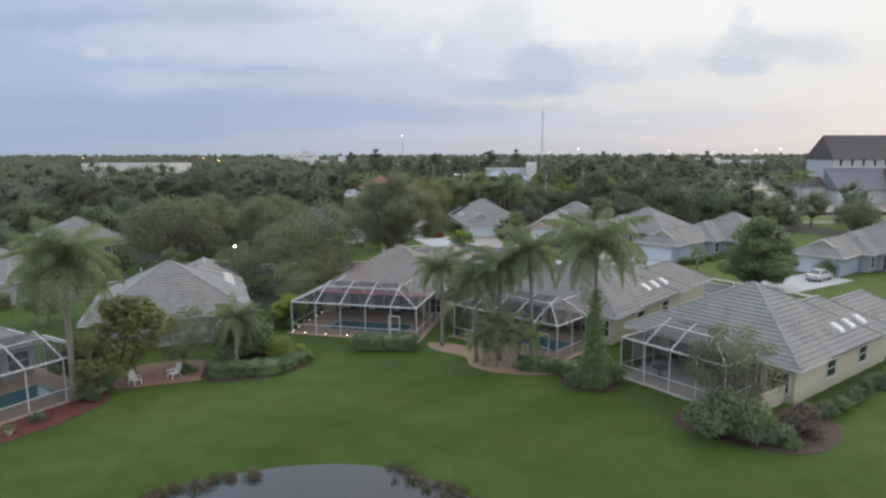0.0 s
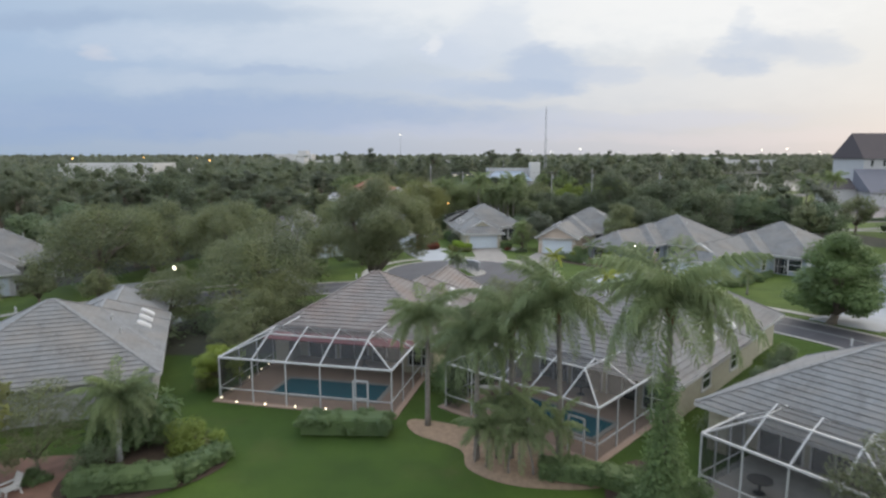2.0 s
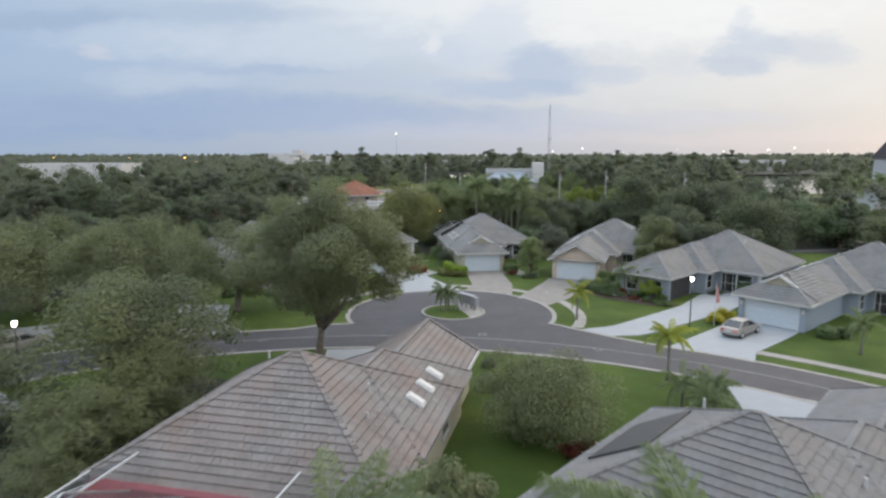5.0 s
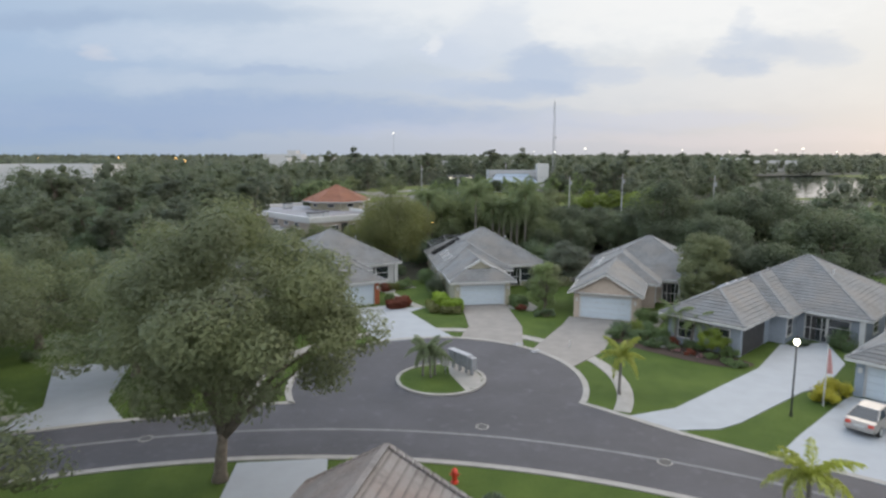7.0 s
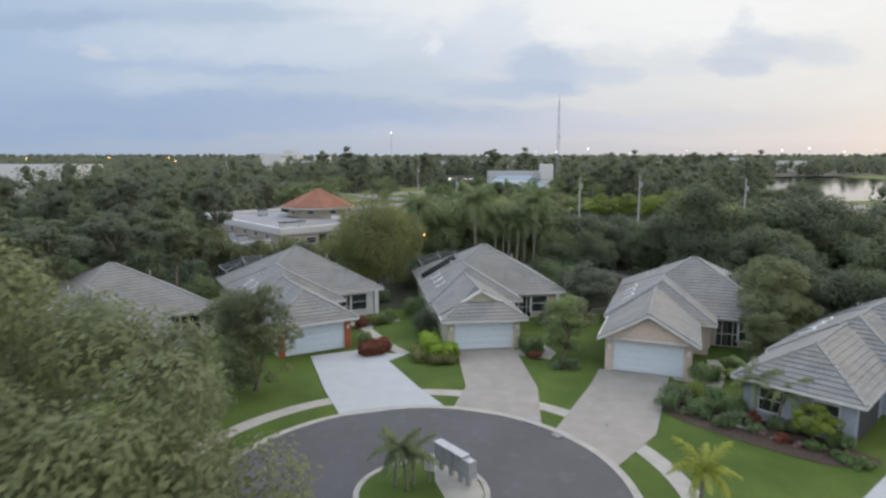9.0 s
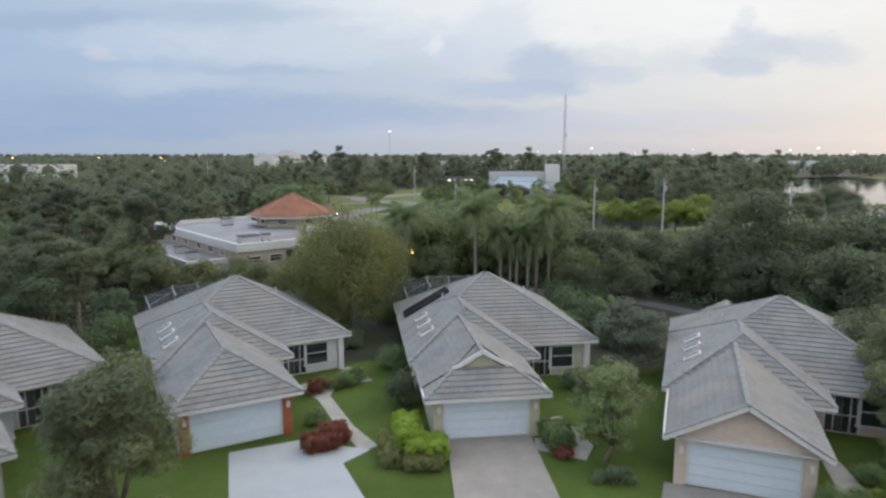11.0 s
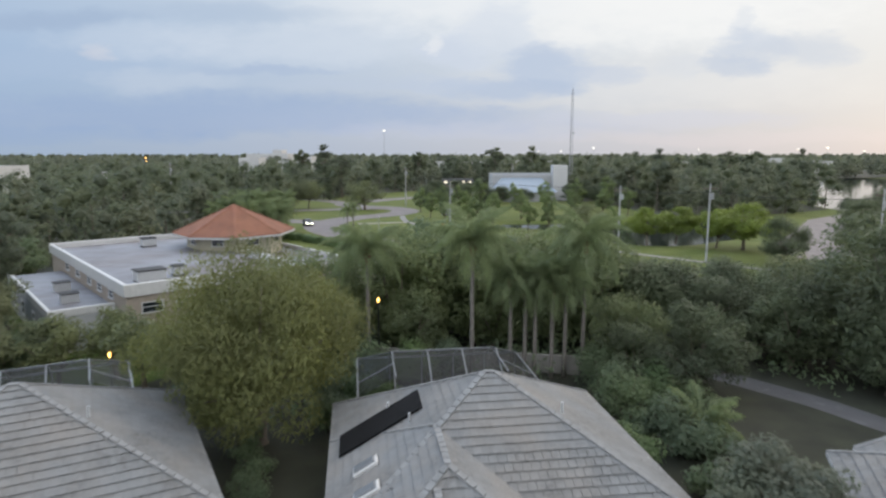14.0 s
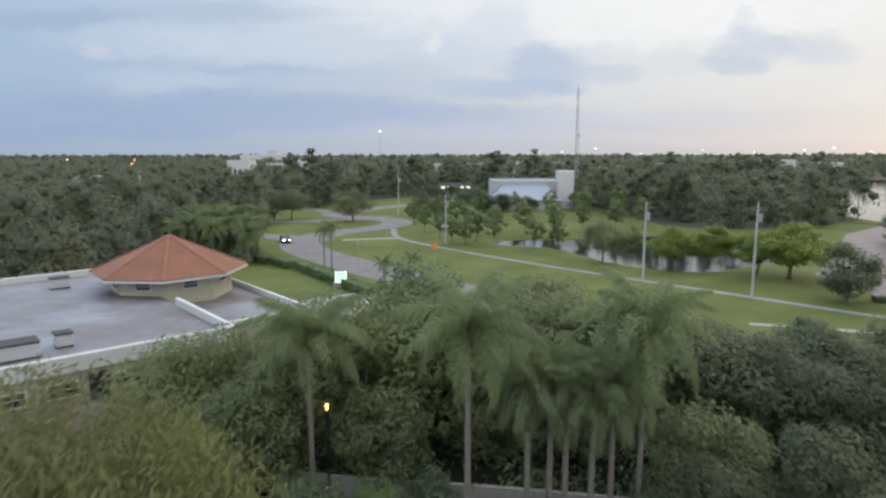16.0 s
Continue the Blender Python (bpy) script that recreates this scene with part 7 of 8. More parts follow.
# ---- hedges, bushes and flower beds ----
def hedge(x, y, turn, rx, ry, h, label, mat=LEAF_HEDGE, n=None):
    return shrub(x, y, label, mat, rx, ry, h, turn, n or int(1500 + 900 * rx * (ry + h)), 0.095, True, "hedge")


hedge(-5.1, 53.7, -2, 2.8, 0.85, 1.25, "clipped dark green hedge before the pool cage")
hedge(-15.3, 47.2, 12, 2.7, 0.8, 1.05, "low clipped hedge at the lawn edge")
hedge(-12.2, 49.4, 62, 1.6, 0.7, 0.8, "low clipped hedge at the lawn edge")
shrub(-13.4, 51.3, "bright green bush in the hedge bed", LEAF_BRIGHT, 1.9, 1.6, 2.0, 0, 4200)
shrub(-15.0, 52.2, "bright green bush in the hedge bed", LEAF_HEDGE, 1.3, 1.1, 1.6, 0, 2400)
shrub(-17.8, 49.0, "dark bush beside the palm", LEAF_DARK, 1.2, 1.1, 2.0, 0, 2200)
shrub(-17.0, 51.8, "banana-like leafy bush beside the palm", LEAF_HEDGE, 1.7, 1.6, 4.4, 0, 2800, 0.26)
shrub(-20.2, 47.6, "low bush on the patio", LEAF_HEDGE, 1.0, 0.7, 0.8, 0, 1400)
shrub(-25.6, 44.2, "leafy bush by the mulch bed", LEAF_HEDGE, 1.0, 1.0, 2.2, 0, 1800)
shrub(-24.6, 41.9, "dark bush in the red mulch", LEAF_HEDGE, 0.9, 0.8, 1.5, 0, 1700)
shrub(-26.0, 38.4, "small dark bush in the red mulch", LEAF_DARK, 0.5, 0.4, 0.8, 0, 800)
hedge(7.6, 48.0, -14, 1.7, 0.7, 1.0, "clipped dark hedge before the pool cage")
hedge(9.9, 47.0, -35, 1.2, 0.7, 1.05, "clipped dark hedge before the pool cage")
shrub(10.0, 44.8, "rounded bush under the ivy palm", LEAF_HEDGE, 1.0, 0.9, 1.3, 0, 2000)
shrub(11.3, 44.0, "rounded bush under the ivy palm", LEAF_HEDGE, 1.1, 0.9, 1.4, 0, 2200)
shrub(12.6, 45.2, "leafy bush under the ivy palm", LEAF_HEDGE, 1.0, 0.9, 1.8, 0, 2200)
ivy = thing("ivy", pose(10.9, 44.3, 0), "dense green ivy climbing a palm trunk", "climbing plant")
part("foliage", leaf_mesh("foliage", [(0.1 * math.sin(k * 2.1), 0.1 * math.cos(k * 1.7), 0.5 + k * 0.42) for k in range(17)], [1.25 - 0.045 * k + 0.18 * math.sin(k * 1.9) for k in range(17)], 6500, 0.12, LEAF_HEDGE, 91, shell=0.2), None, ivy)
# big palm-like thicket at the house corner
shrub(17.0, 36.3, "large dense thicket of drooping leaves at the lawn edge", LEAF_HEDGE, 2.7, 2.0, 3.3, 0, 7500, 0.16)
shrub(19.0, 35.2, "large dense bush at the lawn edge", LEAF_DARK, 1.6, 1.3, 1.9, 0, 3600, 0.13)
shrub(20.2, 35.0, "bright rounded bush at the lawn edge", LEAF_HEDGE, 0.8, 0.7, 1.2, 0, 1500)
shrub(22.2, 36.6, "brownish sprawling bush by the house wall", plain("dry_twigs", (0.085, 0.07, 0.05), 0.9, 0.4), 1.8, 1.4, 1.9, 0, 3600, 0.1)
shrub(18.6, 38.6, "dark bush before the patio cage", LEAF_HEDGE, 1.4, 1.1, 1.7, 0, 2400)
for k in range(8):
    x = 24.6 + k * 1.75
    shrub(x, 38.9 + k * 1.28, "dark hedge bush along the house wall", LEAF_HEDGE if k % 2 else LEAF_DARK, 1.1, 0.75, 1.25, 36, 1900)
# between the houses on the pond side
shrub(1.6, 58.2, "dark leafy bush between the cages", LEAF_HEDGE, 1.1, 1.4, 2.3, 0, 2400)
shrub(0.8, 60.6, "dark leafy bush between the cages", LEAF_HEDGE, 1.0, 1.4, 2.6, 0, 2400)
shrub(-16.5, 61.2, "yellow-green bush by the pool cage", LEAF_YELLOW, 1.3, 1.3, 1.9, 0, 2200)
shrub(-16.9, 64.5, "olive bush between two houses", LEAF_OAK, 1.3, 1.5, 1.7, 0, 2200)
shrub(-16.0, 68.5, "yellow-green bush between two houses", LEAF_YELLOW, 1.6, 1.6, 1.9, 0, 2200)
shrub(-17.4, 72.0, "bright green bush between two houses", LEAF_YELLOW, 1.6, 1.6, 1.8, 0, 2200)
for x, y, r in ((17.5, 53.5, 1.2), (20.2, 56.6, 1.3), (23.0, 59.5, 1.2), (26.2, 63.2, 1.1), (28.2, 66.0, 1.1)):
    shrub(x, y, "dark bush between the cream houses", LEAF_DARK, r, r, 2.0, 0, 2000)
# lawn before the street
shrub(6.2, 88.0, "low dark bush at the house corner", LEAF_DARK, 0.8, 0.6, 0.8, 0, 1200)
shrub(-1.0, 91.0, "bright green rounded bush by the driveway", LEAF_BRIGHT, 1.5, 0.9, 1.0, 0, 2200)
shrub(0.6, 91.1, "bright green rounded bush by the driveway", LEAF_BRIGHT, 0.9, 0.8, 0.8, 0, 1500)
shrub(7.0, 75.5, "dark bush beside the house wall", LEAF_HEDGE, 1.0, 1.4, 1.5, 0, 1700)
shrub(9.5, 73.2, "red-leaved bush beside the house", LEAF_RED, 1.0, 0.8, 0.9, 0, 1400)
shrub(10.5, 74.3, "red-leaved plants filling a round white-edged bed", LEAF_RED, 0.75, 0.75, 0.55, 0, 1200, 0.08)
ring = Mesh()
strip(ring, arc((10.5, 74.3), 0.95, 0, 360, 24), 0.0, 0.16, 0, 0.16)
tagged(new("bed_edging", ring.mesh("bed_edging", WHITE)), "round white stone edging of a flower bed", "edging")
# brick-piered house
hedge(-1.3, 126.9, 25, 0.9, 0.55, 0.95, "clipped red-leaved hedge by the brick pier", LEAF_RED)
hedge(-0.7, 127.8, 25, 0.75, 0.5, 1.1, "clipped red-leaved hedge by the brick pier", LEAF_RED)
shrub(-2.3, 130.3, "dark bush by the garage wall", LEAF_HEDGE, 0.8, 0.9, 1.1, 0, 1300)
for x, y, m in ((-2.6, 136.0, LEAF_YELLOW), (-1.6, 136.7, LEAF_HEDGE), (-3.4, 135.3, LEAF_RED), (-0.8, 137.6, LEAF_HEDGE)):
    shrub(x, y, "mixed bush in the bed by the window", m, 0.9, 0.8, 1.25, 0, 1800)
# middle house
hedge(4.6, 125.9, 8, 1.1, 0.75, 1.25, "clipped lime-green hedge at the garage corner", LEAF_LIME)
hedge(3.5, 127.6, 98, 1.6, 0.65, 1.5, "clipped lime-green hedge at the garage corner", LEAF_LIME)
hedge(2.6, 126.3, 98, 1.6, 0.45, 0.7, "clipped yellow-green hedge at the lawn", LEAF_YELLOW)
hedge(4.5, 124.7, 8, 0.9, 0.4, 0.65, "clipped yellow-green hedge at the lawn", LEAF_YELLOW)
for x, y, s in ((3.0, 133.0, 1.5), (2.0, 140.0, 1.25)):
    shrub(x, y, "rounded dark bush along the house side", LEAF_DEEP if y < 136 else LEAF_HEDGE, s, s, 2.5, 0, 3800)
hedge(11.9, 127.4, 8, 0.7, 0.9, 1.3, "clipped dark hedge at the garage corner", LEAF_HEDGE)
shrub(12.0, 125.9, "low reddish bush by the driveway", LEAF_RED, 0.7, 0.6, 0.7, 0, 1100)
shrub(12.7, 129.2, "yellow-green bush by the entry", LEAF_YELLOW, 0.7, 0.8, 1.0, 0, 1200)
shrub(14.4, 136.2, "dark bush beside the entry window", LEAF_DARK, 1.1, 0.9, 1.5, 0, 1800)
shrub(16.4, 137.0, "dark bush beside the entry window", LEAF_DARK, 1.0, 0.9, 1.4, 0, 1700)
shrub(14.2, 123.2, "dark low bush under the slender tree", LEAF_DARK, 1.4, 0.8, 0.9, 0, 1700)
# peach house
shrub(22.9, 119.9, "clipped round bush at the peach garage", LEAF_HEDGE, 1.05, 1.05, 2.0, 0, 1900)
shrub(24.4, 120.6, "clipped round bush at the peach garage", LEAF_HEDGE, 0.8, 0.8, 1.4, 0, 1700)
shrub(26.6, 123.0, "bush by the entry walk", LEAF_HEDGE, 0.9, 0.9, 1.3, 0, 1500)
for x, y, c in ((22.5, 112.6, 0), (23.3, 111.8, 1), (24.0, 111.1, 0), (24.8, 110.3, 1)):
    shrub(x, y, "low flowering plant at the bed edge", (PETAL_WHITE, PETAL_PINK)[c], 0.5, 0.35, 0.35, 0, 500, 0.05, name="flower_clump")
shrub(28.6, 121.6, "leafy bush in the entry court", LEAF_HEDGE, 1.2, 1.0, 1.6, 0, 2200)
shrub(30.0, 120.2, "leafy bush in the entry court", LEAF_DARK, 1.3, 1.1, 1.9, 0, 2200)
shrub(25.8, 121.4, "leafy bush by the entry walk", LEAF_BRIGHT, 0.7, 0.7, 0.9, 0, 1200)
# blue-grey house bed
for k, (x, y, m, r, h) in enumerate([(20.0, 116.8, LEAF_DARK, 1.5, 1.5), (20.8, 114.8, LEAF_HEDGE, 1.3, 1.2), (22.2, 115.6, LEAF_HEDGE, 1.4, 1.7), (21.6, 117.4, LEAF_BRIGHT, 1.1, 1.5), (24.6, 112.6, LEAF_DARK, 0.8, 1.0), (27.0, 110.2, LEAF_HEDGE, 0.8, 1.0), (23.6, 113.4, LEAF_RED, 0.7, 0.9), (26.8, 107.9, LEAF_HEDGE, 0.9, 0.6), (22.6, 113.2, LEAF_DARK, 1.2, 1.0), (19.4, 115.4, LEAF_HEDGE, 1.4, 1.3), (21.7, 113.0, LEAF_HEDGE, 1.1, 0.9), (23.3, 114.8, LEAF_HEDGE, 1.1, 1.5), (23.2, 112.1, LEAF_DARK, 0.8, 0.6),
                                     (24.2, 110.9, LEAF_RED, 0.7, 0.5), (25.2, 109.9, LEAF_HEDGE, 0.9, 0.6), (26.3, 108.8, LEAF_HEDGE, 0.9, 0.6), (25.4, 112.0, LEAF_HEDGE, 0.7, 0.9)]):
    shrub(x, y, "mixed low bush in the flower bed", m, r, r * 0.8, h, 0, 1500)
plant_tree(BRIGHTS[0], 25.9, 110.9, "small round topiary tree before the window", 0.4, 0)
shrub(37.6, 112.4, "large round clipped bush by the entry", LEAF_HEDGE, 1.4, 1.4, 2.0, 0, 2800)
shrub(34.6, 113.2, "low dark bush by the entry", LEAF_DARK, 1.2, 0.7, 0.8, 0, 1400)
shrub(29.0, 101.0, "rounded golden-green hedge by the driveway", LEAF_GOLD, 1.5, 1.1, 1.2, -40, 3600)
shrub(30.6, 101.8, "rounded golden-green hedge by the driveway", LEAF_GOLD, 1.2, 1.0, 1.4, -40, 3000)
# pale blue house
hedge(37.4, 96.0, -48, 0.7, 0.9, 1.0, "clipped dark hedge at the garage corner", LEAF_HEDGE)
for k in range(5):
    shrub(38.6 + k * 1.7, 95.6 + k * 1.6, "dark hedge bush along the blue wall", LEAF_HEDGE, 1.0, 0.8, 1.0, 0, 1500)
shrub(53.6, 87.0, "large round clipped bush by the white car", LEAF_HEDGE, 2.0, 2.0, 2.9, 0, 3600)
# behind the houses
for x, y, r, h in ((21.0, 149.5, 2.0, 2.2), (18.5, 152.0, 2.0, 2.0), (5.0, 162, 1.8, 2.0), (1.0, 160, 1.8, 2.2), (20.0, 145.5, 1.6, 2.0), (-7.5, 148.0, 1.6, 2.0)):
    shrub(x, y, "sprawling dark bush behind the gardens", LEAF_DARK, r, r, h, 0, 2600, 0.14)
for k in range(9):
    shrub(-32 + k * 2.4, 107.5 + k * 1.0 + (k % 3), "dark bush under the oaks", LEAF_DARK, 1.1, 0.9, 1.0, 0, 1200)
# low hedge before the church and by the car park
for k in range(14):
    hedge(88 + k * 3.1, 171.5 + k * 0.15, 0, 1.5, 0.5, 0.9, "long clipped dark hedge before the church", LEAF_DARK, 900)
for k in range(10):
    hedge(60.5 + 1.9 * k, 208.5 - 0.35 * k, -10, 1.0, 0.5, 0.8, "clipped dark hedge round the car park", LEAF_DARK, 700)

# thick growth between the houses and the back path
for k, (x, y, r, h, m) in enumerate([(19.5, 150.5, 2.3, 3.4, LEAF_DARK), (22.5, 156.5, 2.0, 2.4, LEAF_BELT), (18.0, 155.5, 2.3, 3.8, LEAF_DARK), (20.8, 157.5, 2.2, 3.2, LEAF_HEDGE),
                                     (17.8, 160.0, 2.0, 3.4, LEAF_DARK), (16.5, 148.5, 1.8, 2.6, LEAF_HEDGE), (2.0, 156.5, 2.0, 2.8, LEAF_HEDGE),
                                     (-1.0, 157.5, 2.2, 3.0, LEAF_DARK), (1.5, 161.5, 2.2, 3.6, LEAF_DARK), (4.5, 161.8, 2.0, 3.2, LEAF_HEDGE), (-4.5, 161.0, 2.4, 3.8, LEAF_DARK), (7.2, 163.0, 1.6, 2.6, LEAF_DARK), (-8.5, 156.5, 2.2, 3.4, LEAF_DARK),
                                     (-11.5, 152.5, 2.2, 3.0, LEAF_DARK), (0.3, 153.0, 1.4, 2.2, LEAF_DARK), (38.0, 150.0, 2.6, 4.2, LEAF_DARK), (-17.0, 149.0, 2.2, 3.2, LEAF_DARK), (-22.5, 144.0, 2.4, 3.6, LEAF_DARK)]):
    shrub(x, y, "tall dark thicket behind the gardens" if h > 2.9 else "sprawling green bush behind the gardens", m, r, r, h, k * 40, 4200, 0.12)
for k in range(4):
    shrub(-2.4 - 0.55 * k + (k % 2) * 0.4, 145.5 + 1.9 * k, "dark bush in the side garden", LEAF_DARK, 1.1, 1.1, 1.5, 0, 1500)
# long clipped hedge beside the yard road
for k in range(9):
    f = k / 8
    hx, hy = (-31 + 36 * f, 246 - 34 * f) if f < 0.5 else (-13 + 20.8 * (f - 0.5), 229 - 30 * (f - 0.5))
    shrub(hx, hy, "dark green hedge along the road verge", LEAF_HEDGE, 2.6, 0.9, 1.3, -48 if f < 0.5 else -55, 900, 0.16, True, "hedge")

# reeds and weeds along the edge of the near pond
rng = np.random.default_rng(31)
edge = [p for p in POND_NEAR if p[1] > 24]
weeds = [(x + rng.normal() * 0.35, y + rng.normal() * 0.35 - 0.3, -0.38) for x, y in edge for _ in range(3) if x < -10.5 or x > -3]
rd = new("reeds", leaf_mesh("reeds", weeds, [rng.uniform(0.25, 0.55) for _ in weeds], 130 * len(weeds), 0.11, REED, 33, shell=0.2, broad=0.14))
tagged(rd, "brown reeds and weeds at the pond edge", "reeds", "", "stuff")

# ---- small things ----
def car(x, y, turn, paint, label):
    """A saloon car built from a lofted body, cabin glass, wheels and lights; it points along +x."""
    C = thing("car", pose(x, y, 0.055, 0, 0, turn), label, "car", "parked cars")
    prof = [(-2.25, 0.45, 0.62, 0.80), (-2.15, 0.32, 0.88, 0.84), (-1.6, 0.28, 0.98, 0.88), (-0.6, 0.26, 0.98, 0.89), (0.7, 0.26, 0.96, 0.89), (1.5, 0.28, 0.88, 0.86), (2.1, 0.32, 0.74, 0.80), (2.28, 0.45, 0.58, 0.70)]
    m = Mesh()
    ring = 8
    for px, zl, zh, hw in prof:
        zm = zl + (zh - zl) * 0.55
        for yy, zz in ((-hw * 0.92, zl), (-hw, zl + 0.12), (-hw, zm), (-hw * 0.9, zh), (hw * 0.9, zh), (hw, zm), (hw, zl + 0.12), (hw * 0.92, zl)):
            m.v.append((px, yy, zz))
    for k in range(len(prof) - 1):
        for j in range(ring):
            b = (j + 1) % ring
            m.f.append((k * ring + j, k * ring + b, (k + 1) * ring + b, (k + 1) * ring + j))
    m.f.append(tuple(range(ring)))
    m.f.append(tuple(range(len(prof) * ring - 1, (len(prof) - 1) * ring - 1, -1)))
    part("body", m, paint, C)
    g = Mesh()
    lo = [(-1.75, 0.8), (1.15, 0.8)]
    g.v += [(-1.8, -0.8, 0.96), (1.15, -0.8, 0.94), (1.15, 0.8, 0.94), (-1.8, 0.8, 0.96), (-1.0, -0.6, 1.4), (0.25, -0.6, 1.4), (0.25, 0.6, 1.4), (-1.0, 0.6, 1.4)]
    g.f += [(0, 1, 5, 4), (1, 2, 6, 5), (2, 3, 7, 6), (3, 0, 4, 7)]
    part("cabin_glass", g, GLASS, C, "dark car glass")
    r = Mesh().chamfer(-1.05, 0.3, -0.62, 0.62, 1.38, 1.45, 0.04)
    part("cabin_roof", r, paint, C)
    for s in (-1, 1):
        for a, b in (((-1.8, 0.96), (-1.0, 1.4)), ((1.15, 0.94), (0.25, 1.4)), ((-0.3, 0.96), (-0.35, 1.4))):
            part("pillar", Mesh().beam((a[0], s * 0.8, a[1]), (b[0], s * 0.61, b[1]), 0.08), paint, C)
    for wx in (-1.4, 1.4):
        for s in (-1, 1):
            w = part("wheel", Mesh().tube([(wx, s * 0.68, 0.32), (wx, s * 0.9, 0.32)], [0.32, 0.32], 18), BLACK, C)
            part("rim", Mesh().tube([(wx, s * 0.89, 0.32), (wx, s * 0.915, 0.32)], [0.21, 0.19], 14), ALU, w)
    for s in (-1, 1):
        part("headlight", Mesh().box(2.1, 2.25, s * 0.55 - 0.16, s * 0.55 + 0.16, 0.6, 0.72), WHITE, C)
        part("tail_light", Mesh().box(-2.26, -2.16, s * 0.6 - 0.14, s * 0.6 + 0.14, 0.66, 0.82), RED, C)
        part("mirror", Mesh().chamfer(0.75, 0.9, s * 0.98 - 0.08, s * 0.98 + 0.08, 0.93, 1.06, 0.03), paint, C)
    part("bumper", Mesh().chamfer(-2.3, -2.2, -0.75, 0.75, 0.36, 0.55, 0.03), paint, C)
    part("plate", Mesh().box(-2.29, -2.27, -0.25, 0.25, 0.57, 0.68), WHITE, C)
    return C


car(29.9, 97.0, 38, SILVER, "silver saloon car parked on a pale driveway")
car(50.6, 83.6, 35, WHITECAR, "white car parked on a driveway by a round bush")
car(-33.5, 92.5, 60, SILVER, "grey car parked by a street lamp under oaks")
car(-34.5, 64.5, 20, WHITECAR, "white car parked between the houses")
car(8.5, 283.0, 40, WHITECAR, "white car standing beside the path")
V = car(-24.0, 260.6, 292, BLACK, "dark car with lit headlights on the road")
for s in (-1, 1):
    part("lit_headlight", Mesh().box(2.25, 2.3, s * 0.55 - 0.17, s * 0.55 + 0.17, 0.58, 0.74), LAMP, V, "glowing headlight")


def letter_boxes():
    B = thing("letter_box_cluster", pose(5.0, 106.9, 0.11, 0, 0, -52) @ Matrix.Diagonal((0.78, 0.8, 0.95, 1)), "row of grey communal letter boxes on posts", "letter box")
    for k in range(3):
        x = -1.0 + k * 1.0
        hb = part("cabinet", Mesh().chamfer(x - 0.46, x + 0.46, -0.28, 0.28, 0.55, 1.5, 0.05), STEEL, B)
        for r in range(4):
            for c in range(3):
                part("hatch", Mesh().box(x - 0.4 + c * 0.27, x - 0.15 + c * 0.27, -0.3, -0.28, 0.62 + r * 0.21, 0.8 + r * 0.21), STEEL, hb)
        part("post", Mesh().box(x - 0.12, x + 0.12, -0.12, 0.12, 0, 0.55), STEEL, B)
    part("roof_slab", Mesh().chamfer(-1.5, 1.5, -0.36, 0.36, 1.5, 1.58, 0.03), STEEL, B)
    p = thing("parcel_box", pose(5.85, 105.9, 0.11, 0, 0, -52) @ Matrix.Diagonal((0.85, 0.85, 0.95, 1)), "pale grey parcel locker on a post", "letter box")
    part("cabinet", Mesh().chamfer(-0.4, 0.4, -0.28, 0.28, 0.45, 1.45, 0.05), STEEL, p)
    part("post", Mesh().box(-0.12, 0.12, -0.12, 0.12, 0, 0.45), STEEL, p)
    s = thing("notice_board", pose(3.9, 106.2, 0.11, 0, 0, -20), "small white notice board on a post", "sign")
    part("post", Mesh().tube([(0, 0, 0), (0, 0, 1.5)], [0.04, 0.04], 6), STEEL, s)
    part("board", Mesh().box(-0.28, 0.28, -0.03, 0.03, 0.6, 1.5), WHITE, s)


letter_boxes()


def hydrant(x, y):
    H = thing("fire_hydrant", pose(x, y, 0), "red fire hydrant on the lawn verge", "hydrant")
    part("barrel", Mesh().tube([(0, 0, 0), (0, 0, 0.08), (0, 0, 0.1), (0, 0, 0.6)], [0.2, 0.2, 0.13, 0.13], 12), RED, H)
    part("bonnet", Mesh().tube([(0, 0, 0.6), (0, 0, 0.66), (0, 0, 0.8)], [0.18, 0.16, 0.04], 12), RED, H)
    part("outlet", Mesh().tube([(-0.24, 0, 0.45), (0.24, 0, 0.45)], [0.07, 0.07], 8), RED, H)


hydrant(4.3, 90.4)


def flag(x, y):
    F = thing("flagpole", pose(x, y, 0), "white flagpole with a limp striped flag", "flagpole")
    part("pole", Mesh().tube([(0, 0, 0), (0, 0, 4.2)], [0.05, 0.03], 8), WHITE, F)
    fm = Mesh()
    for k in range(6):
        z0, z1 = 3.9 - k * 0.28, 3.9 - (k + 1) * 0.28
        w0, w1 = 0.16 + 0.05 * k, 0.16 + 0.05 * (k + 1)
        for j in range(3):
            a0, a1, b0, b1 = w0 * j / 3, w0 * (j + 1) / 3, w1 * j / 3, w1 * (j + 1) / 3
            fm.poly([(0.04 + a0, 0.06 * (j % 2), z0), (0.04 + a1, 0.06 * ((j + 1) % 2), z0), (0.04 + b1, 0.06 * ((j + 1) % 2), z1), (0.04 + b0, 0.06 * (j % 2), z1)])
    part("flag", fm, plain("red_white_cloth", (0.45, 0.24, 0.24), 0.8, 0.4, 9), F, "limp red and white flag")


flag(28.8, 100.2)


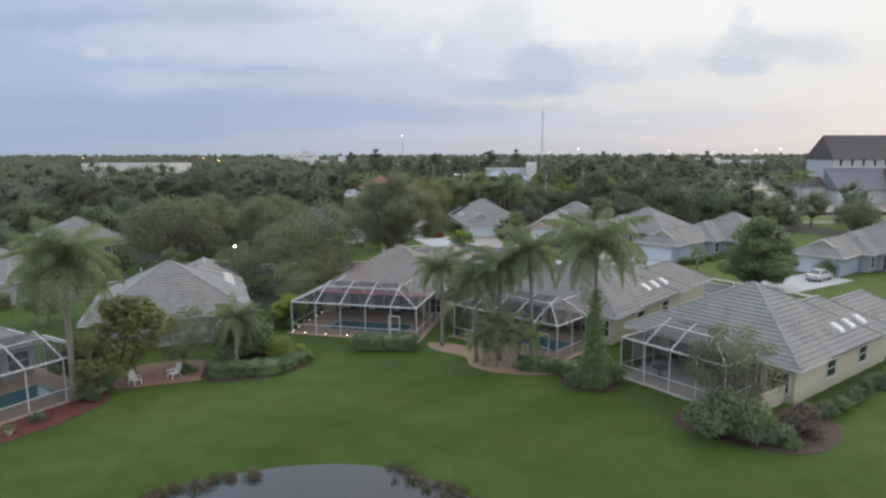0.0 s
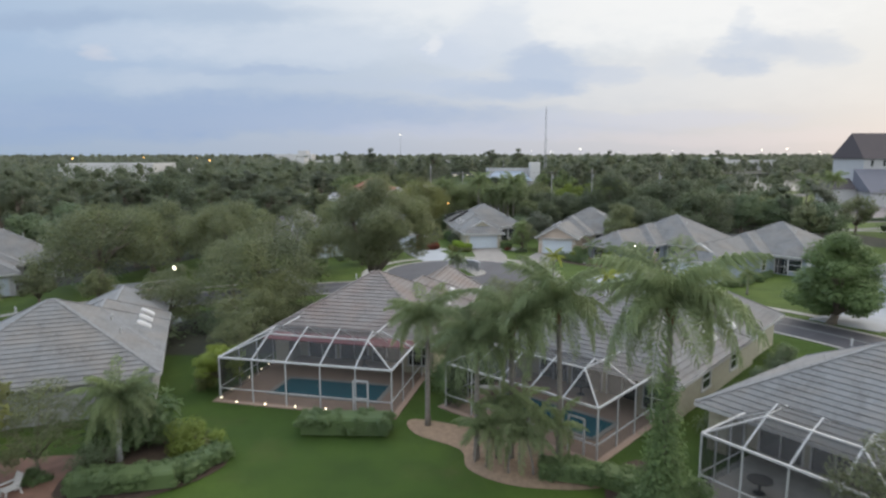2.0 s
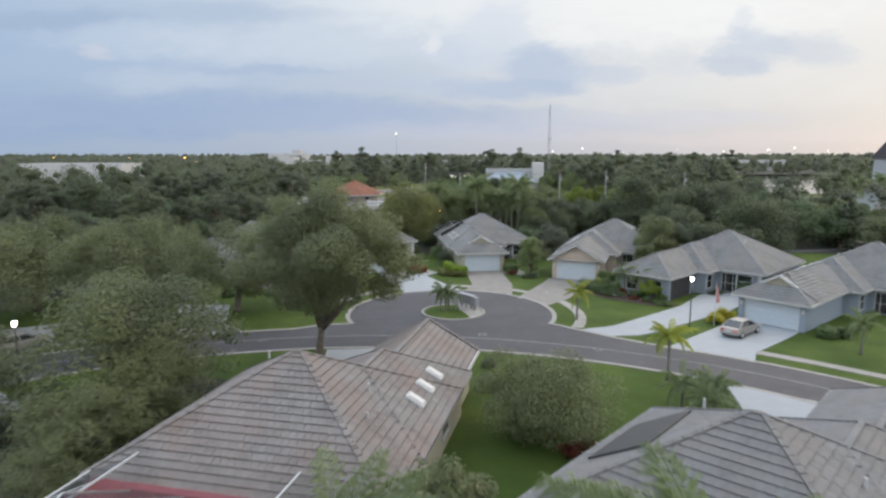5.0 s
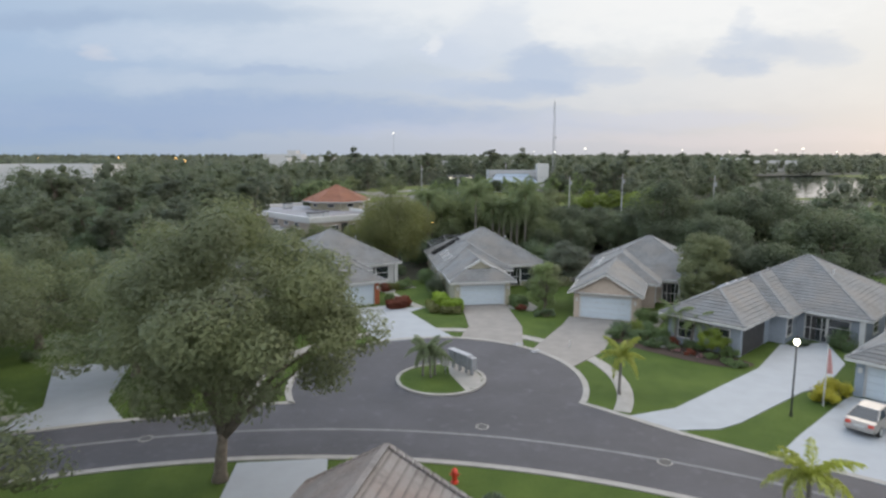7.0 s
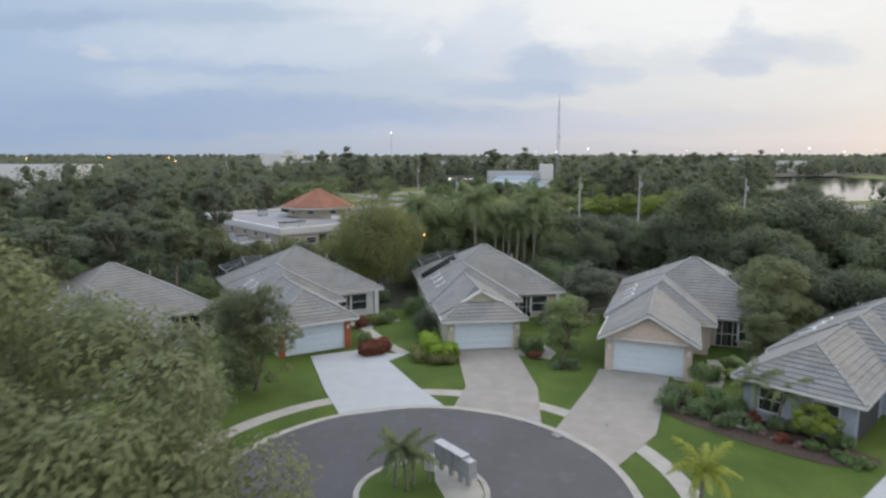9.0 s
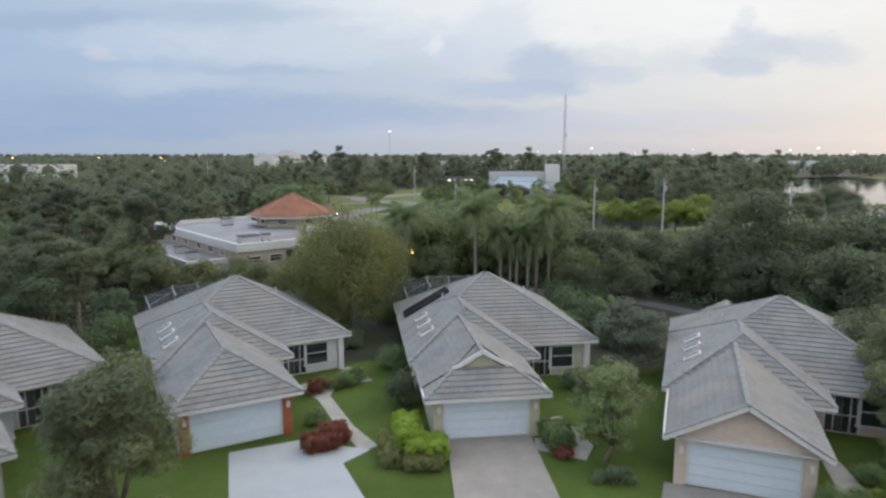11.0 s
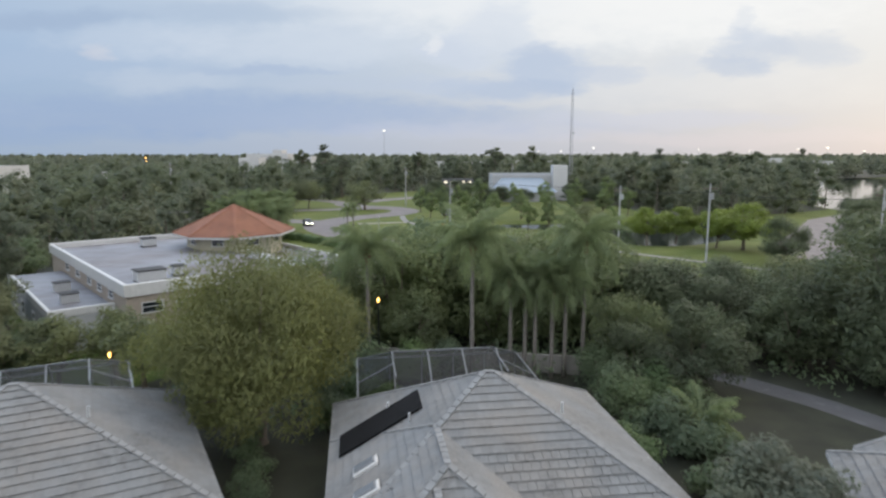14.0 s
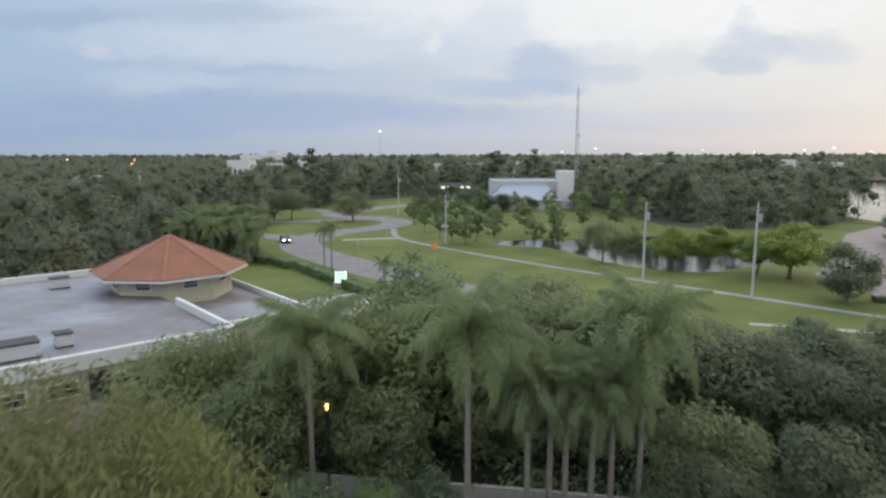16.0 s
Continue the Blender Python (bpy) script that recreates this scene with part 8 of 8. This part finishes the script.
def patio_chair(x, y, turn):
    C = thing("patio_chair", pose(x, y, 0.03, 0, 0, turn), "white slatted garden chair on a brick patio", "chair", "patio chairs")
    for sx in (-0.28, 0.28):
        part("leg", Mesh().beam((sx, -0.35, 0), (sx, -0.3, 0.42), 0.06), WHITE, C)
        part("leg", Mesh().beam((sx, 0.4, 0), (sx, 0.3, 0.36), 0.06), WHITE, C)
        part("arm", Mesh().box(sx - 0.06, sx + 0.06, -0.4, 0.35, 0.58, 0.62), WHITE, C)
    part("seat", Mesh().box(-0.3, 0.3, -0.35, 0.3, 0.36, 0.4), WHITE, C)
    for k in range(5):
        part("slat", Mesh().beam((-0.24 + 0.12 * k, 0.28, 0.38), (-0.24 + 0.12 * k, 0.55, 1.0), 0.09, 0.03), WHITE, C)
    return C


patio_chair(-22.9, 45.0, 60)
patio_chair(-20.6, 46.4, -30)
pot = thing("planter", pose(-26.6, 36.6, 0), "yellow-green plant in a pale pot on red mulch", "planter")
part("pot", Mesh().tube([(0, 0, 0), (0, 0, 0.35)], [0.18, 0.26], 12), CREAM, pot)
part("foliage", shrub_mesh("foliage", LEAF_YELLOW, 5, 0.4, 0.4, 0.8, 400, 0.07), None, pot)

# low lit deck lights round the pool cage
for k, (x, y) in enumerate([(-14.3, 58.5), (-14.1, 60.0), (-13.6, 62.4), (-13.2, 64.2), (-12.9, 65.3), (-13.0, 57.7), (-11.0, 57.3), (-8.9, 56.9), (-6.8, 56.5), (-3.0, 55.9)]):
    d = thing("deck_light", pose(x, y, 0.06), "small lit deck light beside the pool cage", "garden light", "deck lights")
    part("post", Mesh().tube([(0, 0, 0), (0, 0, 0.2)], [0.03, 0.03], 6), DARK, d)
    part("lens", Mesh().tube([(0, 0, 0.2), (0, 0, 0.26)], [0.055, 0.055], 8), LAMP_DECK, d, "glowing lens")

# pool furniture
def lounger(x, y, turn, label="pale sun lounger beside the pool"):
    L = thing("sun_lounger", pose(x, y, 0.06, 0, 0, turn), label, "lounger", "pool furniture")
    part("bed", Mesh().chamfer(-0.32, 0.32, -0.9, 0.4, 0.3, 0.38, 0.03), WHITE, L)
    part("backrest", Mesh().beam((0, 0.38, 0.36), (0, 0.95, 0.8), 0.62, 0.06), WHITE, L)
    for sx in (-0.27, 0.27):
        for yy in (-0.8, 0.3):
            part("leg", Mesh().box(sx - 0.03, sx + 0.03, yy - 0.03, yy + 0.03, 0, 0.3), WHITE, L)


def table(x, y, label="round dark patio table in the screened lanai"):
    t = thing("patio_table", pose(x, y, 0.06), label, "table", "pool furniture")
    part("tabletop", Mesh().tube([(0, 0, 0.7), (0, 0, 0.74)], [0.6, 0.6], 20), DARK, t)
    part("pedestal", Mesh().tube([(0, 0, 0), (0, 0, 0.05), (0, 0, 0.7)], [0.3, 0.06, 0.05], 10), DARK, t)


def house_spot(m, x, y):
    return (m @ Vector((x, y, 0)))[:2]


for m, x, y in ((HD.matrix_basis, 12.3, 26.5),):
    lounger(*house_spot(m, x, y), 80)
for m, x, y in ((HC.matrix_basis, 6.0, 20.2), (HE.matrix_basis, 9.0, 25.5), (HD.matrix_basis, 7.0, 22.4)):
    table(*house_spot(m, x, y))


# low garden wall behind the palms
wl2 = Mesh()
strip(wl2, smooth_path([(-1, 165.5), (5, 164.6), (12, 163.6), (18.5, 162.2), (22, 159.5)], 5), -0.1, 0.1, 0, 1.4)
tagged(new("garden_wall", wl2.mesh("garden_wall", CONCRETE)), "low grey wall behind the palms", "wall", "", "structure")


def sign(x, y, h, w, sh, mat, label, turn=0.0):
    S = thing("road_sign", pose(x, y, 0, 0, 0, turn), label, "sign", "signs")
    part("post", Mesh().tube([(0, 0, 0), (0, 0, h)], [0.045, 0.045], 6), STEEL, S)
    part("plate", Mesh().box(-w / 2, w / 2, -0.07, -0.045, h - sh, h), mat, S)


sign(-3.1, 214.6, 6.6, 0.12, 0.2, WHITE, "tall white slim post beside the road")
sign(6.4, 238.5, 2.9, 0.75, 0.95, plain("orange_sign", (0.65, 0.22, 0.03), 0.5, 0.1), "orange warning sign beside the path")
sign(14.6, 113.0, 0.6, 0.12, 0.5, WHITE, "small white marker post in the lawn")
K = thing("monument_sign", pose(-5.9, 217.5, 0, 0, 0, 0), "lit white panel sign by the yard entrance", "sign")
part("base", Mesh().chamfer(-1.0, 1.0, -0.3, 0.3, 0, 0.7, 0.05), CONCRETE, K)
part("panel", Mesh().chamfer(-0.75, 0.75, -0.18, 0.18, 0.6, 2.2, 0.04), glow("sign_panel", (0.75, 1.0, 0.85), 0.7), K, "softly glowing pale panel")
part("bars", Mesh().box(-0.6, 0.6, -0.2, -0.18, 2.2, 2.35).box(-0.5, 0.5, -0.2, -0.18, 1.8, 1.95).box(-0.6, 0.6, -0.2, -0.18, 1.4, 1.5), GREYWALL, K)
# orange lamps among the trees
def yard_lamp(x, y, h, label):
    Y = thing("yard_lamp", pose(x, y, 0), label, "lamp", "yard lamps")
    part("post", Mesh().tube([(0, 0, 0), (0, 0, h)], [0.06, 0.045], 6), BLACK, Y)
    part("globe", Mesh().tube([(0, 0, h), (0, 0, h + 0.08), (0, 0, h + 0.24), (0, 0, h + 0.32)], [0.04, 0.065, 0.065, 0.04], 10), LAMP_WARM, Y, "glowing orange globe")


yard_lamp(-15.2, 158.0, 2.9, "lit orange yard lamp beside the flat-roofed building")
yard_lamp(1.9, 164.9, 5.0, "lit yellow lamp among the palms")

# low white screen wall beside the cream house
sw = thing("screen_wall", pose(20.9, 39.7, 0, 0, 0, 36), "low white rendered screen wall beside the house", "wall")
part("panel", Mesh().chamfer(0, 3.2, -0.1, 0.1, 0, 1.15, 0.03), CREAM, sw)
part("coping", Mesh().chamfer(-0.05, 3.25, -0.15, 0.15, 1.15, 1.22, 0.03), CREAM, sw)

# covers and grates in the street
for x, y in ((-13.7, 95.4), (6.1, 97.0), (15.7, 92.5)):
    MH = thing("manhole_cover", pose(x, y, 0.02), "round dark cast iron manhole cover in the street", "manhole cover", "manhole covers")
    part("rim", Mesh().tube([(0, 0, -0.02), (0, 0, 0.008)], [0.42, 0.42], 18), CONCRETE, MH, "worn pale rim")
    part("lid", Mesh().tube([(0, 0, 0.0), (0, 0, 0.016)], [0.34, 0.33], 18), IRON, MH)
for x, y, a in ((10.2, 113.7, 50), (11.5, 111.8, 38)):
    G = thing("storm_grate", pose(x, y, 0.02, 0, 0, a), "dark iron storm grate at the kerb", "grate", "storm grates")
    part("frame", Mesh().chamfer(-0.55, 0.55, -0.35, 0.35, -0.02, 0.03, 0.02), IRON, G)
    for k in range(7):
        part("bar", Mesh().box(-0.45 + 0.14 * k, -0.39 + 0.14 * k, -0.3, 0.3, 0.03, 0.05), STEEL, G)
